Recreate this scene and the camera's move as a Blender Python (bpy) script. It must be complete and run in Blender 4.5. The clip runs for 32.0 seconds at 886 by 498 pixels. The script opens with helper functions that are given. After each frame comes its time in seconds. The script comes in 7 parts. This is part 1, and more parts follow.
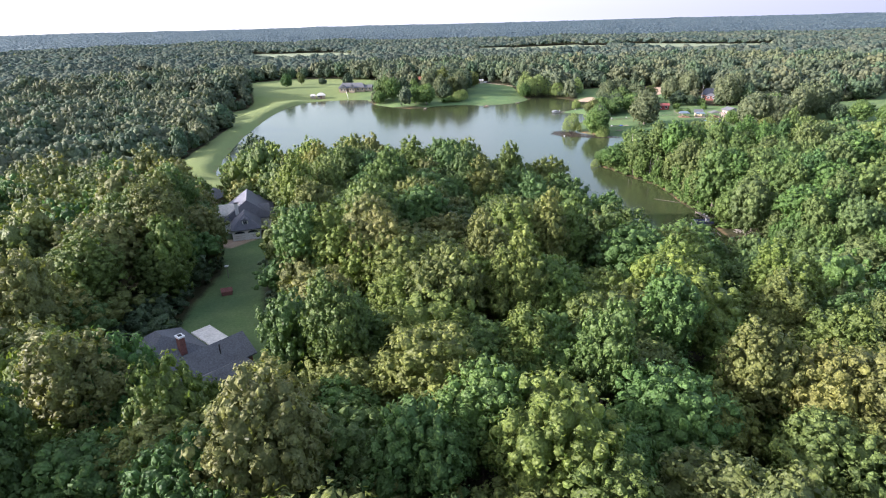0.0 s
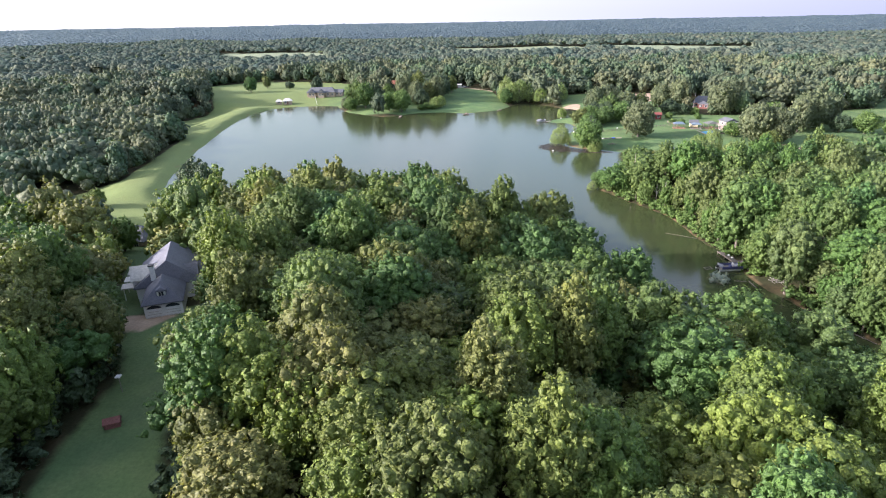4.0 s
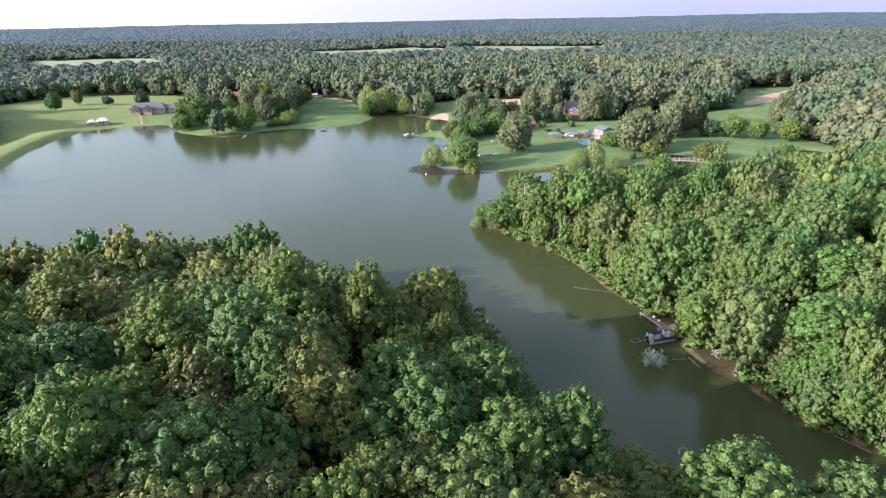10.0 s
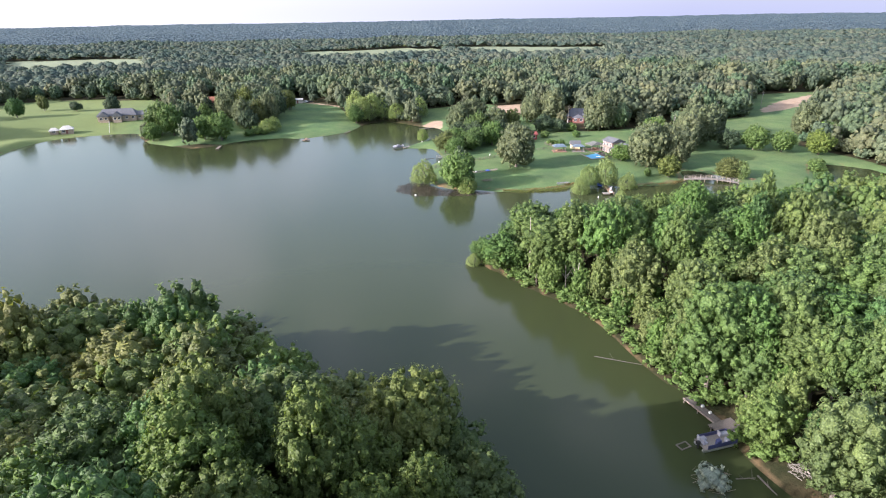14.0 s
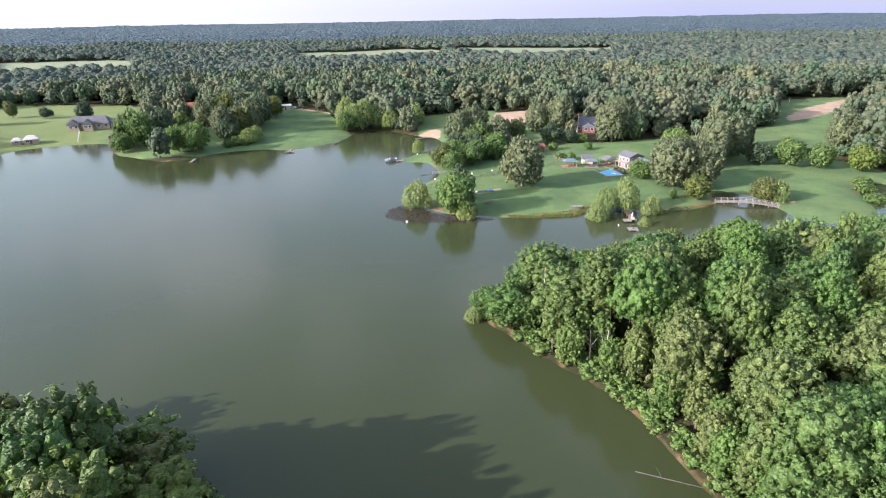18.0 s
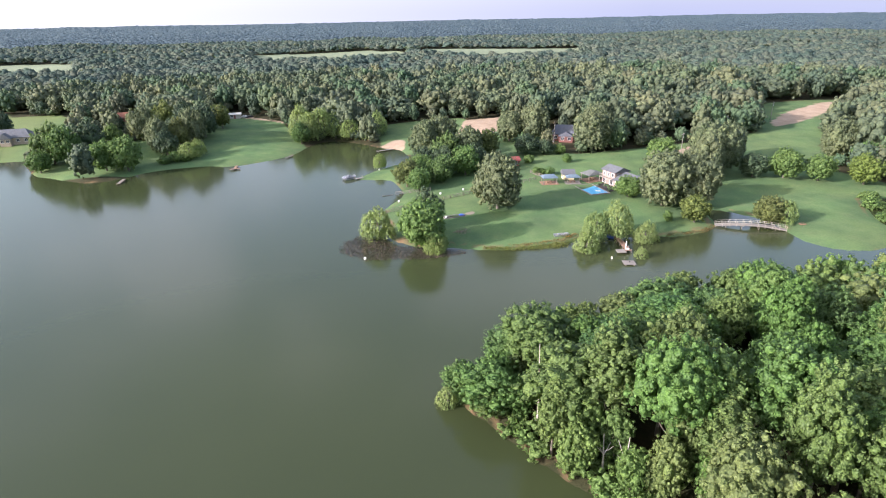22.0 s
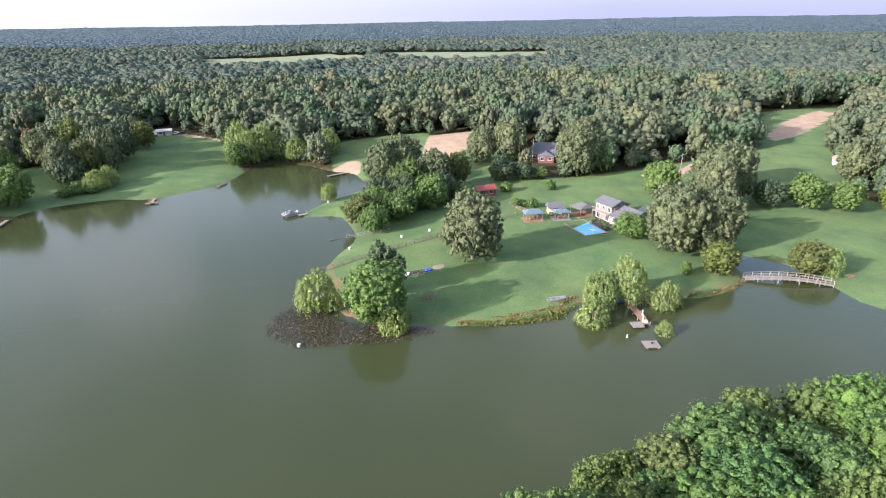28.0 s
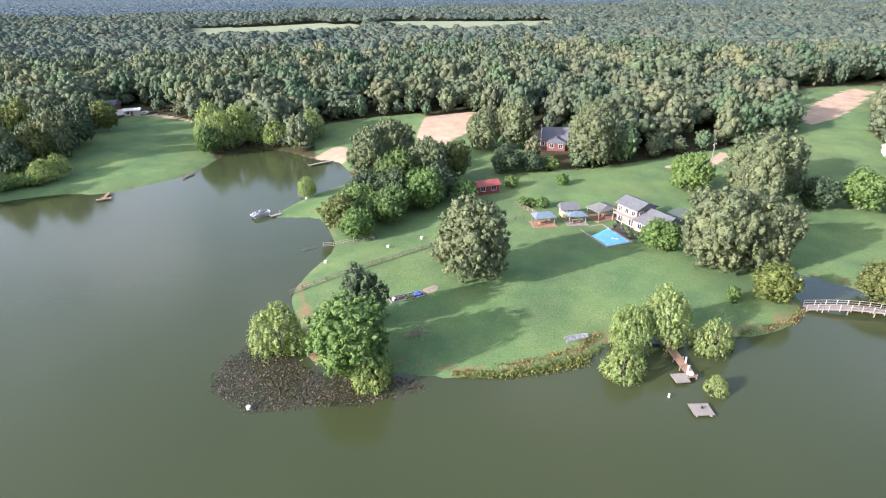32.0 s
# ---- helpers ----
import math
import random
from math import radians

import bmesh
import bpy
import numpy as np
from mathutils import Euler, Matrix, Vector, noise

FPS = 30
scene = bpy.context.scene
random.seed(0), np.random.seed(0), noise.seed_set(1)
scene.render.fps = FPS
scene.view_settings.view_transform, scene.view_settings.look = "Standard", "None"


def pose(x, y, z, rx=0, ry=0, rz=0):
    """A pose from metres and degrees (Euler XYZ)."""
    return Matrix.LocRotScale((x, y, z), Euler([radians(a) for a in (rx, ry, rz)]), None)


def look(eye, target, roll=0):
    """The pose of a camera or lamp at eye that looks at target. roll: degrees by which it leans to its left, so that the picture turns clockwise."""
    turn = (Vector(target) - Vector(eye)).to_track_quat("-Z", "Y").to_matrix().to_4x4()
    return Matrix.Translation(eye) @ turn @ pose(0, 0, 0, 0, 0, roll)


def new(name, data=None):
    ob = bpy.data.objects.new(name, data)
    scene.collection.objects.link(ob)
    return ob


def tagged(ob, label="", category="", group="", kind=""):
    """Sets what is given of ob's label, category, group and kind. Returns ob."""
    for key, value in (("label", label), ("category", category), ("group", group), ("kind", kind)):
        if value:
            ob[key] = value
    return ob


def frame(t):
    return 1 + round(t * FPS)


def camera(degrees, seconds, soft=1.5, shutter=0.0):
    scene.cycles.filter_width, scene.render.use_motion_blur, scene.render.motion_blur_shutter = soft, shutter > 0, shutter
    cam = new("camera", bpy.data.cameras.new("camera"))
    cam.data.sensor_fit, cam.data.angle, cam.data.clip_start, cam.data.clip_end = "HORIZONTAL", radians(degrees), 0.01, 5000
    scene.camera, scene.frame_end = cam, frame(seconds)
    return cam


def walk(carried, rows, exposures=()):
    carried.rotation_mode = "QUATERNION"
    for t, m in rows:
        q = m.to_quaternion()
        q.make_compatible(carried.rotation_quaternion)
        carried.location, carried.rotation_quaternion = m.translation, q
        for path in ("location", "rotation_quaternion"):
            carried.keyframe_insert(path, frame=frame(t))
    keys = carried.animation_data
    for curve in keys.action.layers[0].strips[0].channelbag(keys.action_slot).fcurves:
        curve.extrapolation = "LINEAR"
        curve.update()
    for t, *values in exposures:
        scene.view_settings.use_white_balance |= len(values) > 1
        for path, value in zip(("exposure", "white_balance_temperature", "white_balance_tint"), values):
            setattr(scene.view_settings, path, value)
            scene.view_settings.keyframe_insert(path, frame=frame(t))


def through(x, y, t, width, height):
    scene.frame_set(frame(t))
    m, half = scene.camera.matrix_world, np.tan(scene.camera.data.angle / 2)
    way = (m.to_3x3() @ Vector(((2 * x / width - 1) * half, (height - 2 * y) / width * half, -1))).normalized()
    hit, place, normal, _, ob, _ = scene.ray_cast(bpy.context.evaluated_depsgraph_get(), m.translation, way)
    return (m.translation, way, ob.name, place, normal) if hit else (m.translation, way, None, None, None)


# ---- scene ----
cam = camera(75.9, 32.0, 1.1)

PATH = [
    (0, (-0.802, -4.864, 53.319), (-0.802, -3.006, 52.58), -1.5),
    (1, (-0.585, 3.139, 53.668), (-0.586, 4.996, 52.928), -1.4),
    (2, (-0.707, 10.611, 54.179), (-0.707, 12.469, 53.437), -1.1),
    (2.5, (-0.803, 14.07, 54.316), (-0.802, 15.927, 53.573), -1.0),
    (4.5, (-0.95, 28.426, 54.928), (-0.805, 30.277, 54.183), -1.1),
    (5, (-0.912, 31.981, 55.035), (-0.691, 33.823, 54.287), -1.1),
    (6, (-0.383, 38.908, 55.285), (-0.057, 40.733, 54.535), -1.1),
    (7, (0.885, 45.609, 55.47), (1.279, 47.421, 54.72), -1.1),
    (8, (2.828, 52.2, 55.611), (3.287, 53.997, 54.861), -1.1),
    (9, (5.231, 58.866, 55.755), (5.718, 60.655, 55.005), -1.1),
    (10, (7.708, 65.587, 55.84), (8.211, 67.372, 55.09), -1.1),
    (11, (10.084, 72.106, 55.832), (10.595, 73.888, 55.082), -1.0),
    (12, (12.314, 78.66, 55.875), (12.83, 80.44, 55.125), -1.0),
    (13, (14.549, 85.315, 55.922), (15.067, 87.095, 55.172), -0.9),
    (14, (16.952, 91.939, 56.002), (17.467, 93.72, 55.251), -1.0),
    (14.5, (18.208, 95.193, 56.032), (18.723, 96.974, 55.282), -1.0),
    (16.5, (23.011, 108.545, 55.971), (23.525, 110.327, 55.222), -0.9),
    (17, (24.096, 111.853, 55.923), (24.608, 113.635, 55.173), -1.0),
    (18, (26.339, 118.154, 55.824), (26.851, 119.936, 55.074), -1.0),
    (19, (28.732, 124.667, 55.79), (29.243, 126.449, 55.04), -1.1),
    (20, (31.197, 131.46, 55.834), (31.694, 133.246, 55.084), -1.1),
    (20.5, (32.37, 134.73, 55.811), (32.863, 136.518, 55.063), -1.1),
    (21, (33.465, 137.77, 55.747), (33.958, 139.558, 54.997), -1.0),
    (21.5, (34.453, 140.67, 55.668), (34.969, 142.451, 54.919), -1.0),
    (22, (35.233, 143.652, 55.605), (35.846, 145.402, 54.855), -1.1),
    (22.5, (36.08, 146.752, 55.626), (36.744, 148.484, 54.877), -1.1),
    (23, (37.174, 149.786, 55.655), (37.859, 151.509, 54.906), -1.1),
    (24, (39.553, 155.729, 55.746), (40.259, 157.444, 54.996), -1.1),
    (25, (41.814, 161.578, 55.791), (42.528, 163.289, 55.042), -1.0),
    (25.5, (43.041, 164.644, 55.83), (43.759, 166.354, 55.081), -1.0),
    (27.5, (48.292, 176.63, 55.698), (49.012, 178.341, 54.951), -1.0),
    (28, (49.675, 179.643, 55.694), (50.396, 181.353, 54.948), -1.0),
    (28.5, (51.137, 182.591, 55.656), (51.852, 184.294, 54.888), -1.1),
    (29, (52.622, 185.502, 55.598), (53.327, 187.186, 54.782), -1.1),
    (29.5, (54.09, 188.452, 55.526), (54.788, 190.123, 54.679), -1.1),
    (30, (55.486, 191.397, 55.405), (56.186, 193.069, 54.56), -1.0),
    (30.5, (56.871, 194.345, 55.275), (57.573, 196.018, 54.434), -1.0),
    (31, (58.28, 197.265, 55.165), (58.982, 198.939, 54.325), -1.0),
    (31.5, (59.722, 200.168, 55.084), (60.425, 201.842, 54.246), -0.9),
    (32, (61.199, 202.999, 55.036), (61.903, 204.675, 54.201), -0.9),
]
walk(cam, [(t, look(eye, target, roll)) for t, eye, target, roll in PATH], [(0.0, 1.64, 6420, 13), (6.0, 1.58, 6420, 13), (14.0, 1.50, 6420, 13), (24.0, 1.48, 6420, 13), (28.5, 1.50, 6420, 13), (30.0, 1.60, 6420, 13), (32.0, 1.72, 6420, 13)])


# ---- light ----
SUN_AZIMUTH, SUN_HEIGHT = 266.0, 21.0
world = bpy.data.worlds.new("sky")
scene.world = world
world.use_nodes = True
wn = world.node_tree.nodes
wl = world.node_tree.links
wn.clear()
w_out = wn.new("ShaderNodeOutputWorld")
w_bg = wn.new("ShaderNodeBackground")
w_sky = wn.new("ShaderNodeTexSky")
w_sky.sky_type = "NISHITA"
w_sky.sun_disc = False
w_sky.sun_elevation = radians(SUN_HEIGHT)
w_sky.sun_rotation = radians(SUN_AZIMUTH)
w_sky.air_density, w_sky.dust_density, w_sky.ozone_density = 1.0, 3.0, 1.5
w_coord = wn.new("ShaderNodeTexCoord")
w_map = wn.new("ShaderNodeMapping")
w_map.inputs["Scale"].default_value = (1.0, 1.0, 2.2)
w_cloud = wn.new("ShaderNodeTexNoise")
w_cloud.inputs["Scale"].default_value = 3.4
w_cloud.inputs["Detail"].default_value = 8.0
w_cloud.inputs["Roughness"].default_value = 0.6
w_ramp = wn.new("ShaderNodeValToRGB")
w_ramp.color_ramp.elements[0].position, w_ramp.color_ramp.elements[0].color = 0.49, (0.05, 0.05, 0.05, 1)
w_ramp.color_ramp.elements[1].position, w_ramp.color_ramp.elements[1].color = 0.64, (0.6, 0.6, 0.6, 1)
w_sep = wn.new("ShaderNodeSeparateXYZ")
w_high = wn.new("ShaderNodeMapRange")
w_high.inputs[1].default_value, w_high.inputs[2].default_value = 0.10, 0.34
w_amount = wn.new("ShaderNodeMath")
w_amount.operation = "MULTIPLY"
w_low = wn.new("ShaderNodeMapRange")
w_low.inputs[1].default_value, w_low.inputs[2].default_value = 0.0, 0.19
w_low.inputs[3].default_value, w_low.inputs[4].default_value = 0.72, 0.10
w_haze = wn.new("ShaderNodeMix")
w_haze.data_type = "RGBA"
w_west = wn.new("ShaderNodeMapRange")
w_west.inputs[1].default_value, w_west.inputs[2].default_value = 0.62, -0.72
w_tone = wn.new("ShaderNodeMix")
w_tone.data_type = "RGBA"
w_tone.inputs[6].default_value = (1.8, 1.95, 2.95, 1)
w_tone.inputs[7].default_value = (4.4, 4.45, 4.75, 1)
wl.new(w_west.outputs[0], w_tone.inputs[0])
wl.new(w_tone.outputs[2], w_haze.inputs[7])
w_mix = wn.new("ShaderNodeMix")
w_mix.data_type = "RGBA"
w_mix.inputs[7].default_value = (4.5, 4.55, 5.5, 1)
wl.new(w_coord.outputs["Generated"], w_map.inputs["Vector"])
wl.new(w_coord.outputs["Generated"], w_sep.inputs[0])
wl.new(w_sep.outputs["X"], w_west.inputs[0])
wl.new(w_sep.outputs["Z"], w_high.inputs[0])
wl.new(w_sep.outputs["Z"], w_low.inputs[0])
wl.new(w_map.outputs["Vector"], w_cloud.inputs["Vector"])
wl.new(w_cloud.outputs["Fac"], w_ramp.inputs["Fac"])
wl.new(w_ramp.outputs["Color"], w_amount.inputs[0])
wl.new(w_high.outputs[0], w_amount.inputs[1])
wl.new(w_low.outputs[0], w_haze.inputs[0])
wl.new(w_sky.outputs["Color"], w_haze.inputs[6])
wl.new(w_haze.outputs[2], w_mix.inputs[6])
wl.new(w_amount.outputs[0], w_mix.inputs[0])
wl.new(w_mix.outputs[2], w_bg.inputs["Color"])
w_bg.inputs["Strength"].default_value = 0.15
wl.new(w_bg.outputs["Background"], w_out.inputs["Surface"])

a, e = radians(SUN_AZIMUTH), radians(SUN_HEIGHT)
to_sun = Vector((math.sin(a) * math.cos(e), math.cos(a) * math.cos(e), math.sin(e)))
sun = new("sun", bpy.data.lights.new("sun", "SUN"))
sun.data.energy = 3.6
sun.data.angle = radians(0.6)
sun.data.color = (1.0, 0.935, 1.0)
sun.matrix_world = look(to_sun * 300, (0, 0, 0))


# ---- materials ----
def material(name):
    m = bpy.data.materials.new(name)
    m.use_nodes = True
    nodes, links = m.node_tree.nodes, m.node_tree.links
    return m, nodes, links, nodes["Principled BSDF"]


def noise_node(nodes, links, scale, detail=4.0, rough=0.55, space="Object"):
    c = nodes.new("ShaderNodeTexCoord")
    n = nodes.new("ShaderNodeTexNoise")
    n.inputs["Scale"].default_value = scale
    n.inputs["Detail"].default_value = detail
    n.inputs["Roughness"].default_value = rough
    links.new(c.outputs[space], n.inputs["Vector"])
    return n


def ramp_node(nodes, links, source, stops):
    r = nodes.new("ShaderNodeValToRGB")
    el = r.color_ramp.elements
    el[0].position, el[0].color = stops[0][0], (*stops[0][1], 1)
    el[1].position, el[1].color = stops[-1][0], (*stops[-1][1], 1)
    for pos, col in stops[1:-1]:
        el.new(pos).color = (*col, 1)
    links.new(source, r.inputs["Fac"])
    return r


def mix_node(nodes, links, a, b, fac, blend="MIX"):
    n = nodes.new("ShaderNodeMix")
    n.data_type = "RGBA"
    n.blend_type = blend
    for value, slot in ((fac, 0), (a, 6), (b, 7)):
        if isinstance(value, (int, float)):
            n.inputs[slot].default_value = value
        elif isinstance(value, tuple):
            n.inputs[slot].default_value = (*value, 1)
        else:
            links.new(value, n.inputs[slot])
    return n.outputs[2]


def plain(name, colour, rough=0.7, metal=0.0, grain=6.0, vary=0.25, bump=0.15, coarse=0.6):
    """A worn surface: two scales of noise over one base colour."""
    m, nodes, links, p = material(name)
    fine, big = noise_node(nodes, links, grain), noise_node(nodes, links, coarse, 2.0)
    lo = tuple(c * (1 - vary) for c in colour)
    hi = tuple(min(1, c * (1 + vary)) for c in colour)
    r1 = ramp_node(nodes, links, fine.outputs["Fac"], [(0.3, lo), (0.7, hi)])
    r2 = ramp_node(nodes, links, big.outputs["Fac"], [(0.3, (0.8, 0.79, 0.77)), (0.7, (1.0, 1.0, 1.0))])
    links.new(mix_node(nodes, links, r1.outputs["Color"], r2.outputs["Color"], 1.0, "MULTIPLY"), p.inputs["Base Color"])
    p.inputs["Roughness"].default_value = rough
    p.inputs["Metallic"].default_value = metal
    if bump:
        b = nodes.new("ShaderNodeBump")
        b.inputs["Strength"].default_value = bump
        b.inputs["Distance"].default_value = 0.03
        links.new(fine.outputs["Fac"], b.inputs["Height"])
        links.new(b.outputs["Normal"], p.inputs["Normal"])
    return m


def leaf_material(name, stops, through=0.3, vary=0.2, gloss=0.25, leaf=5.4, relief=0.66):
    """Foliage: each tree takes its own hue, each clump its own lightness."""
    m, nodes, links, p = material(name)
    at = nodes.new("ShaderNodeAttribute")
    at.attribute_name = "tint"
    ob = nodes.new("ShaderNodeObjectInfo")
    add = nodes.new("ShaderNodeMath")
    add.operation = "ADD"
    links.new(at.outputs["Fac"], add.inputs[0])
    links.new(ob.outputs["Random"], add.inputs[1])
    fr = nodes.new("ShaderNodeMath")
    fr.operation = "FRACT"
    links.new(add.outputs[0], fr.inputs[0])
    hue = ramp_node(nodes, links, fr.outputs[0], stops)
    geo = nodes.new("ShaderNodeNewGeometry")
    isle = ramp_node(nodes, links, geo.outputs["Random Per Island"], [(0.0, (1 - vary,) * 3), (0.8, (1.0, 1.0, 1.0)), (1.0, (1 + vary, 1 + vary, 1 + vary * 0.6))])
    patch = noise_node(nodes, links, 0.35, 3.0)
    pr = ramp_node(nodes, links, patch.outputs["Fac"], [(0.3, (0.8, 0.84, 0.8)), (0.7, (1.12, 1.08, 1.0))])
    c = mix_node(nodes, links, hue.outputs["Color"], isle.outputs["Color"], 1.0, "MULTIPLY")
    c = mix_node(nodes, links, c, pr.outputs["Color"], 1.0, "MULTIPLY")
    stand = noise_node(nodes, links, 0.022, 3.0)
    sr = ramp_node(nodes, links, stand.outputs["Fac"], [(0.34, (0.78, 0.83, 0.87)), (0.66, (1.18, 1.12, 1.02))])
    c = mix_node(nodes, links, c, sr.outputs["Color"], 1.0, "MULTIPLY")
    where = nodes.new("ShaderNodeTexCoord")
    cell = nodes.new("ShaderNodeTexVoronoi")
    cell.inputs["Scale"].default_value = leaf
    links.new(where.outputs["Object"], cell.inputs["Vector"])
    # each leaf cell is lighter at its centre and darker towards its rim
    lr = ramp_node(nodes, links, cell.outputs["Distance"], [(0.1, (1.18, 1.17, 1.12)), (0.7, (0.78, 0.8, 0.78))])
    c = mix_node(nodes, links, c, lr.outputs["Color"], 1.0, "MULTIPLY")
    # every leaf spray is turned its own way
    off = nodes.new("ShaderNodeVectorMath")
    off.operation = "MULTIPLY_ADD"
    links.new(cell.outputs["Color"], off.inputs[0])
    off.inputs[1].default_value = (relief * 2,) * 3
    off.inputs[2].default_value = (-relief,) * 3
    bent = nodes.new("ShaderNodeVectorMath")
    bent.operation = "ADD"
    links.new(geo.outputs["Normal"], bent.inputs[0])
    links.new(off.outputs[0], bent.inputs[1])
    norm = nodes.new("ShaderNodeVectorMath")
    norm.operation = "NORMALIZE"
    links.new(bent.outputs[0], norm.inputs[0])
    links.new(norm.outputs[0], p.inputs["Normal"])
    links.new(c, p.inputs["Base Color"])
    p.inputs["Roughness"].default_value = 0.55
    p.inputs["Specular IOR Level"].default_value = gloss
    tr = nodes.new("ShaderNodeBsdfTranslucent")
    links.new(mix_node(nodes, links, c, (1.15, 1.2, 0.55), 1.0, "MULTIPLY"), tr.inputs["Color"])
    mx = nodes.new("ShaderNodeMixShader")
    mx.inputs[0].default_value = through
    links.new(p.outputs[0], mx.inputs[1])
    links.new(tr.outputs[0], mx.inputs[2])
    links.new(mx.outputs[0], nodes["Material Output"].inputs["Surface"])
    return m


WOOD_HUES = [(0.0, (0.140, 0.193, 0.057)), (0.16, (0.202, 0.212, 0.071)), (0.3, (0.094, 0.189, 0.060)), (0.44, (0.112, 0.157, 0.054)),
             (0.58, (0.195, 0.199, 0.076)), (0.72, (0.090, 0.180, 0.062)), (0.88, (0.175, 0.237, 0.060)), (1.0, (0.140, 0.193, 0.057))]
# oak grey-green, made paler and bluer with mid-distance haze put into the colour
HILL_HAZE_HUES = [(0.0, (0.134, 0.165, 0.108)), (0.25, (0.152, 0.171, 0.113)), (0.45, (0.101, 0.146, 0.106)), (0.65, (0.159, 0.171, 0.114)), (0.8, (0.096, 0.157, 0.099)), (1.0, (0.134, 0.165, 0.108))]
# distant leaf greens lightened and blued: air haze painted into the base colour
FOREST_HAZE_HUES = [(0.0, (0.115, 0.151, 0.128)), (0.25, (0.146, 0.166, 0.138)), (0.45, (0.094, 0.136, 0.128)), (0.65, (0.149, 0.166, 0.141)), (0.8, (0.088, 0.130, 0.121)), (1.0, (0.115, 0.151, 0.128))]
# skyline woods: the blue is painted-in haze of kilometres of air, not leaf
HORIZON_HAZE_HUES = [(0.0, (0.096, 0.132, 0.161)), (0.3, (0.112, 0.145, 0.170)), (0.6, (0.084, 0.123, 0.156)), (1.0, (0.096, 0.132, 0.161))]
POINT_HUES = [(0.0, (0.108, 0.197, 0.062)), (0.2, (0.162, 0.217, 0.074)), (0.4, (0.086, 0.185, 0.069)), (0.6, (0.172, 0.216, 0.085)), (0.8, (0.122, 0.225, 0.063)), (1.0, (0.108, 0.197, 0.062))]
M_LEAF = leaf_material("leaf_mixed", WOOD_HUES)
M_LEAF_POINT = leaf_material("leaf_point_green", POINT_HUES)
M_LEAF_HILL_HAZE = leaf_material("leaf_hill_oak_haze", HILL_HAZE_HUES, through=0.3, gloss=0.12, leaf=2.6, relief=0.4)
M_LEAF_FAR_HAZE = leaf_material("leaf_forest_haze", FOREST_HAZE_HUES, through=0.35, vary=0.15, gloss=0.03, leaf=1.0, relief=0.35)
M_LEAF_HORIZON_HAZE = leaf_material("leaf_horizon_haze", HORIZON_HAZE_HUES, through=0.1, vary=0.2, gloss=0.03, leaf=0.16, relief=0.5)
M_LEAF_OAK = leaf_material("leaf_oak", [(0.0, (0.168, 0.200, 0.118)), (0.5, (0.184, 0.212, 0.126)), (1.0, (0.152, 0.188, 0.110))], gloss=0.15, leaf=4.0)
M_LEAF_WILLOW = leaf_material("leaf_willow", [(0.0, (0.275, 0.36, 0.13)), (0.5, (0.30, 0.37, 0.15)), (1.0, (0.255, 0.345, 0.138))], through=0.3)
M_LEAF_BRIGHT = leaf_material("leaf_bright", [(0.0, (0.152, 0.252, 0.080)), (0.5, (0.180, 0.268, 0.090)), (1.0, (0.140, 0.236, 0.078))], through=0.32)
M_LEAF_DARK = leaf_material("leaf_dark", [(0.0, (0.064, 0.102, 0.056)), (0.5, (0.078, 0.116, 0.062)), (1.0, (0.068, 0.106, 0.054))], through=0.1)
M_BARK = plain("bark", (0.16, 0.135, 0.11), 0.9, grain=9, vary=0.35, bump=0.5)
M_BARK_PALE = plain("pale_bark", (0.42, 0.38, 0.33), 0.9, grain=7, vary=0.3, bump=0.4)


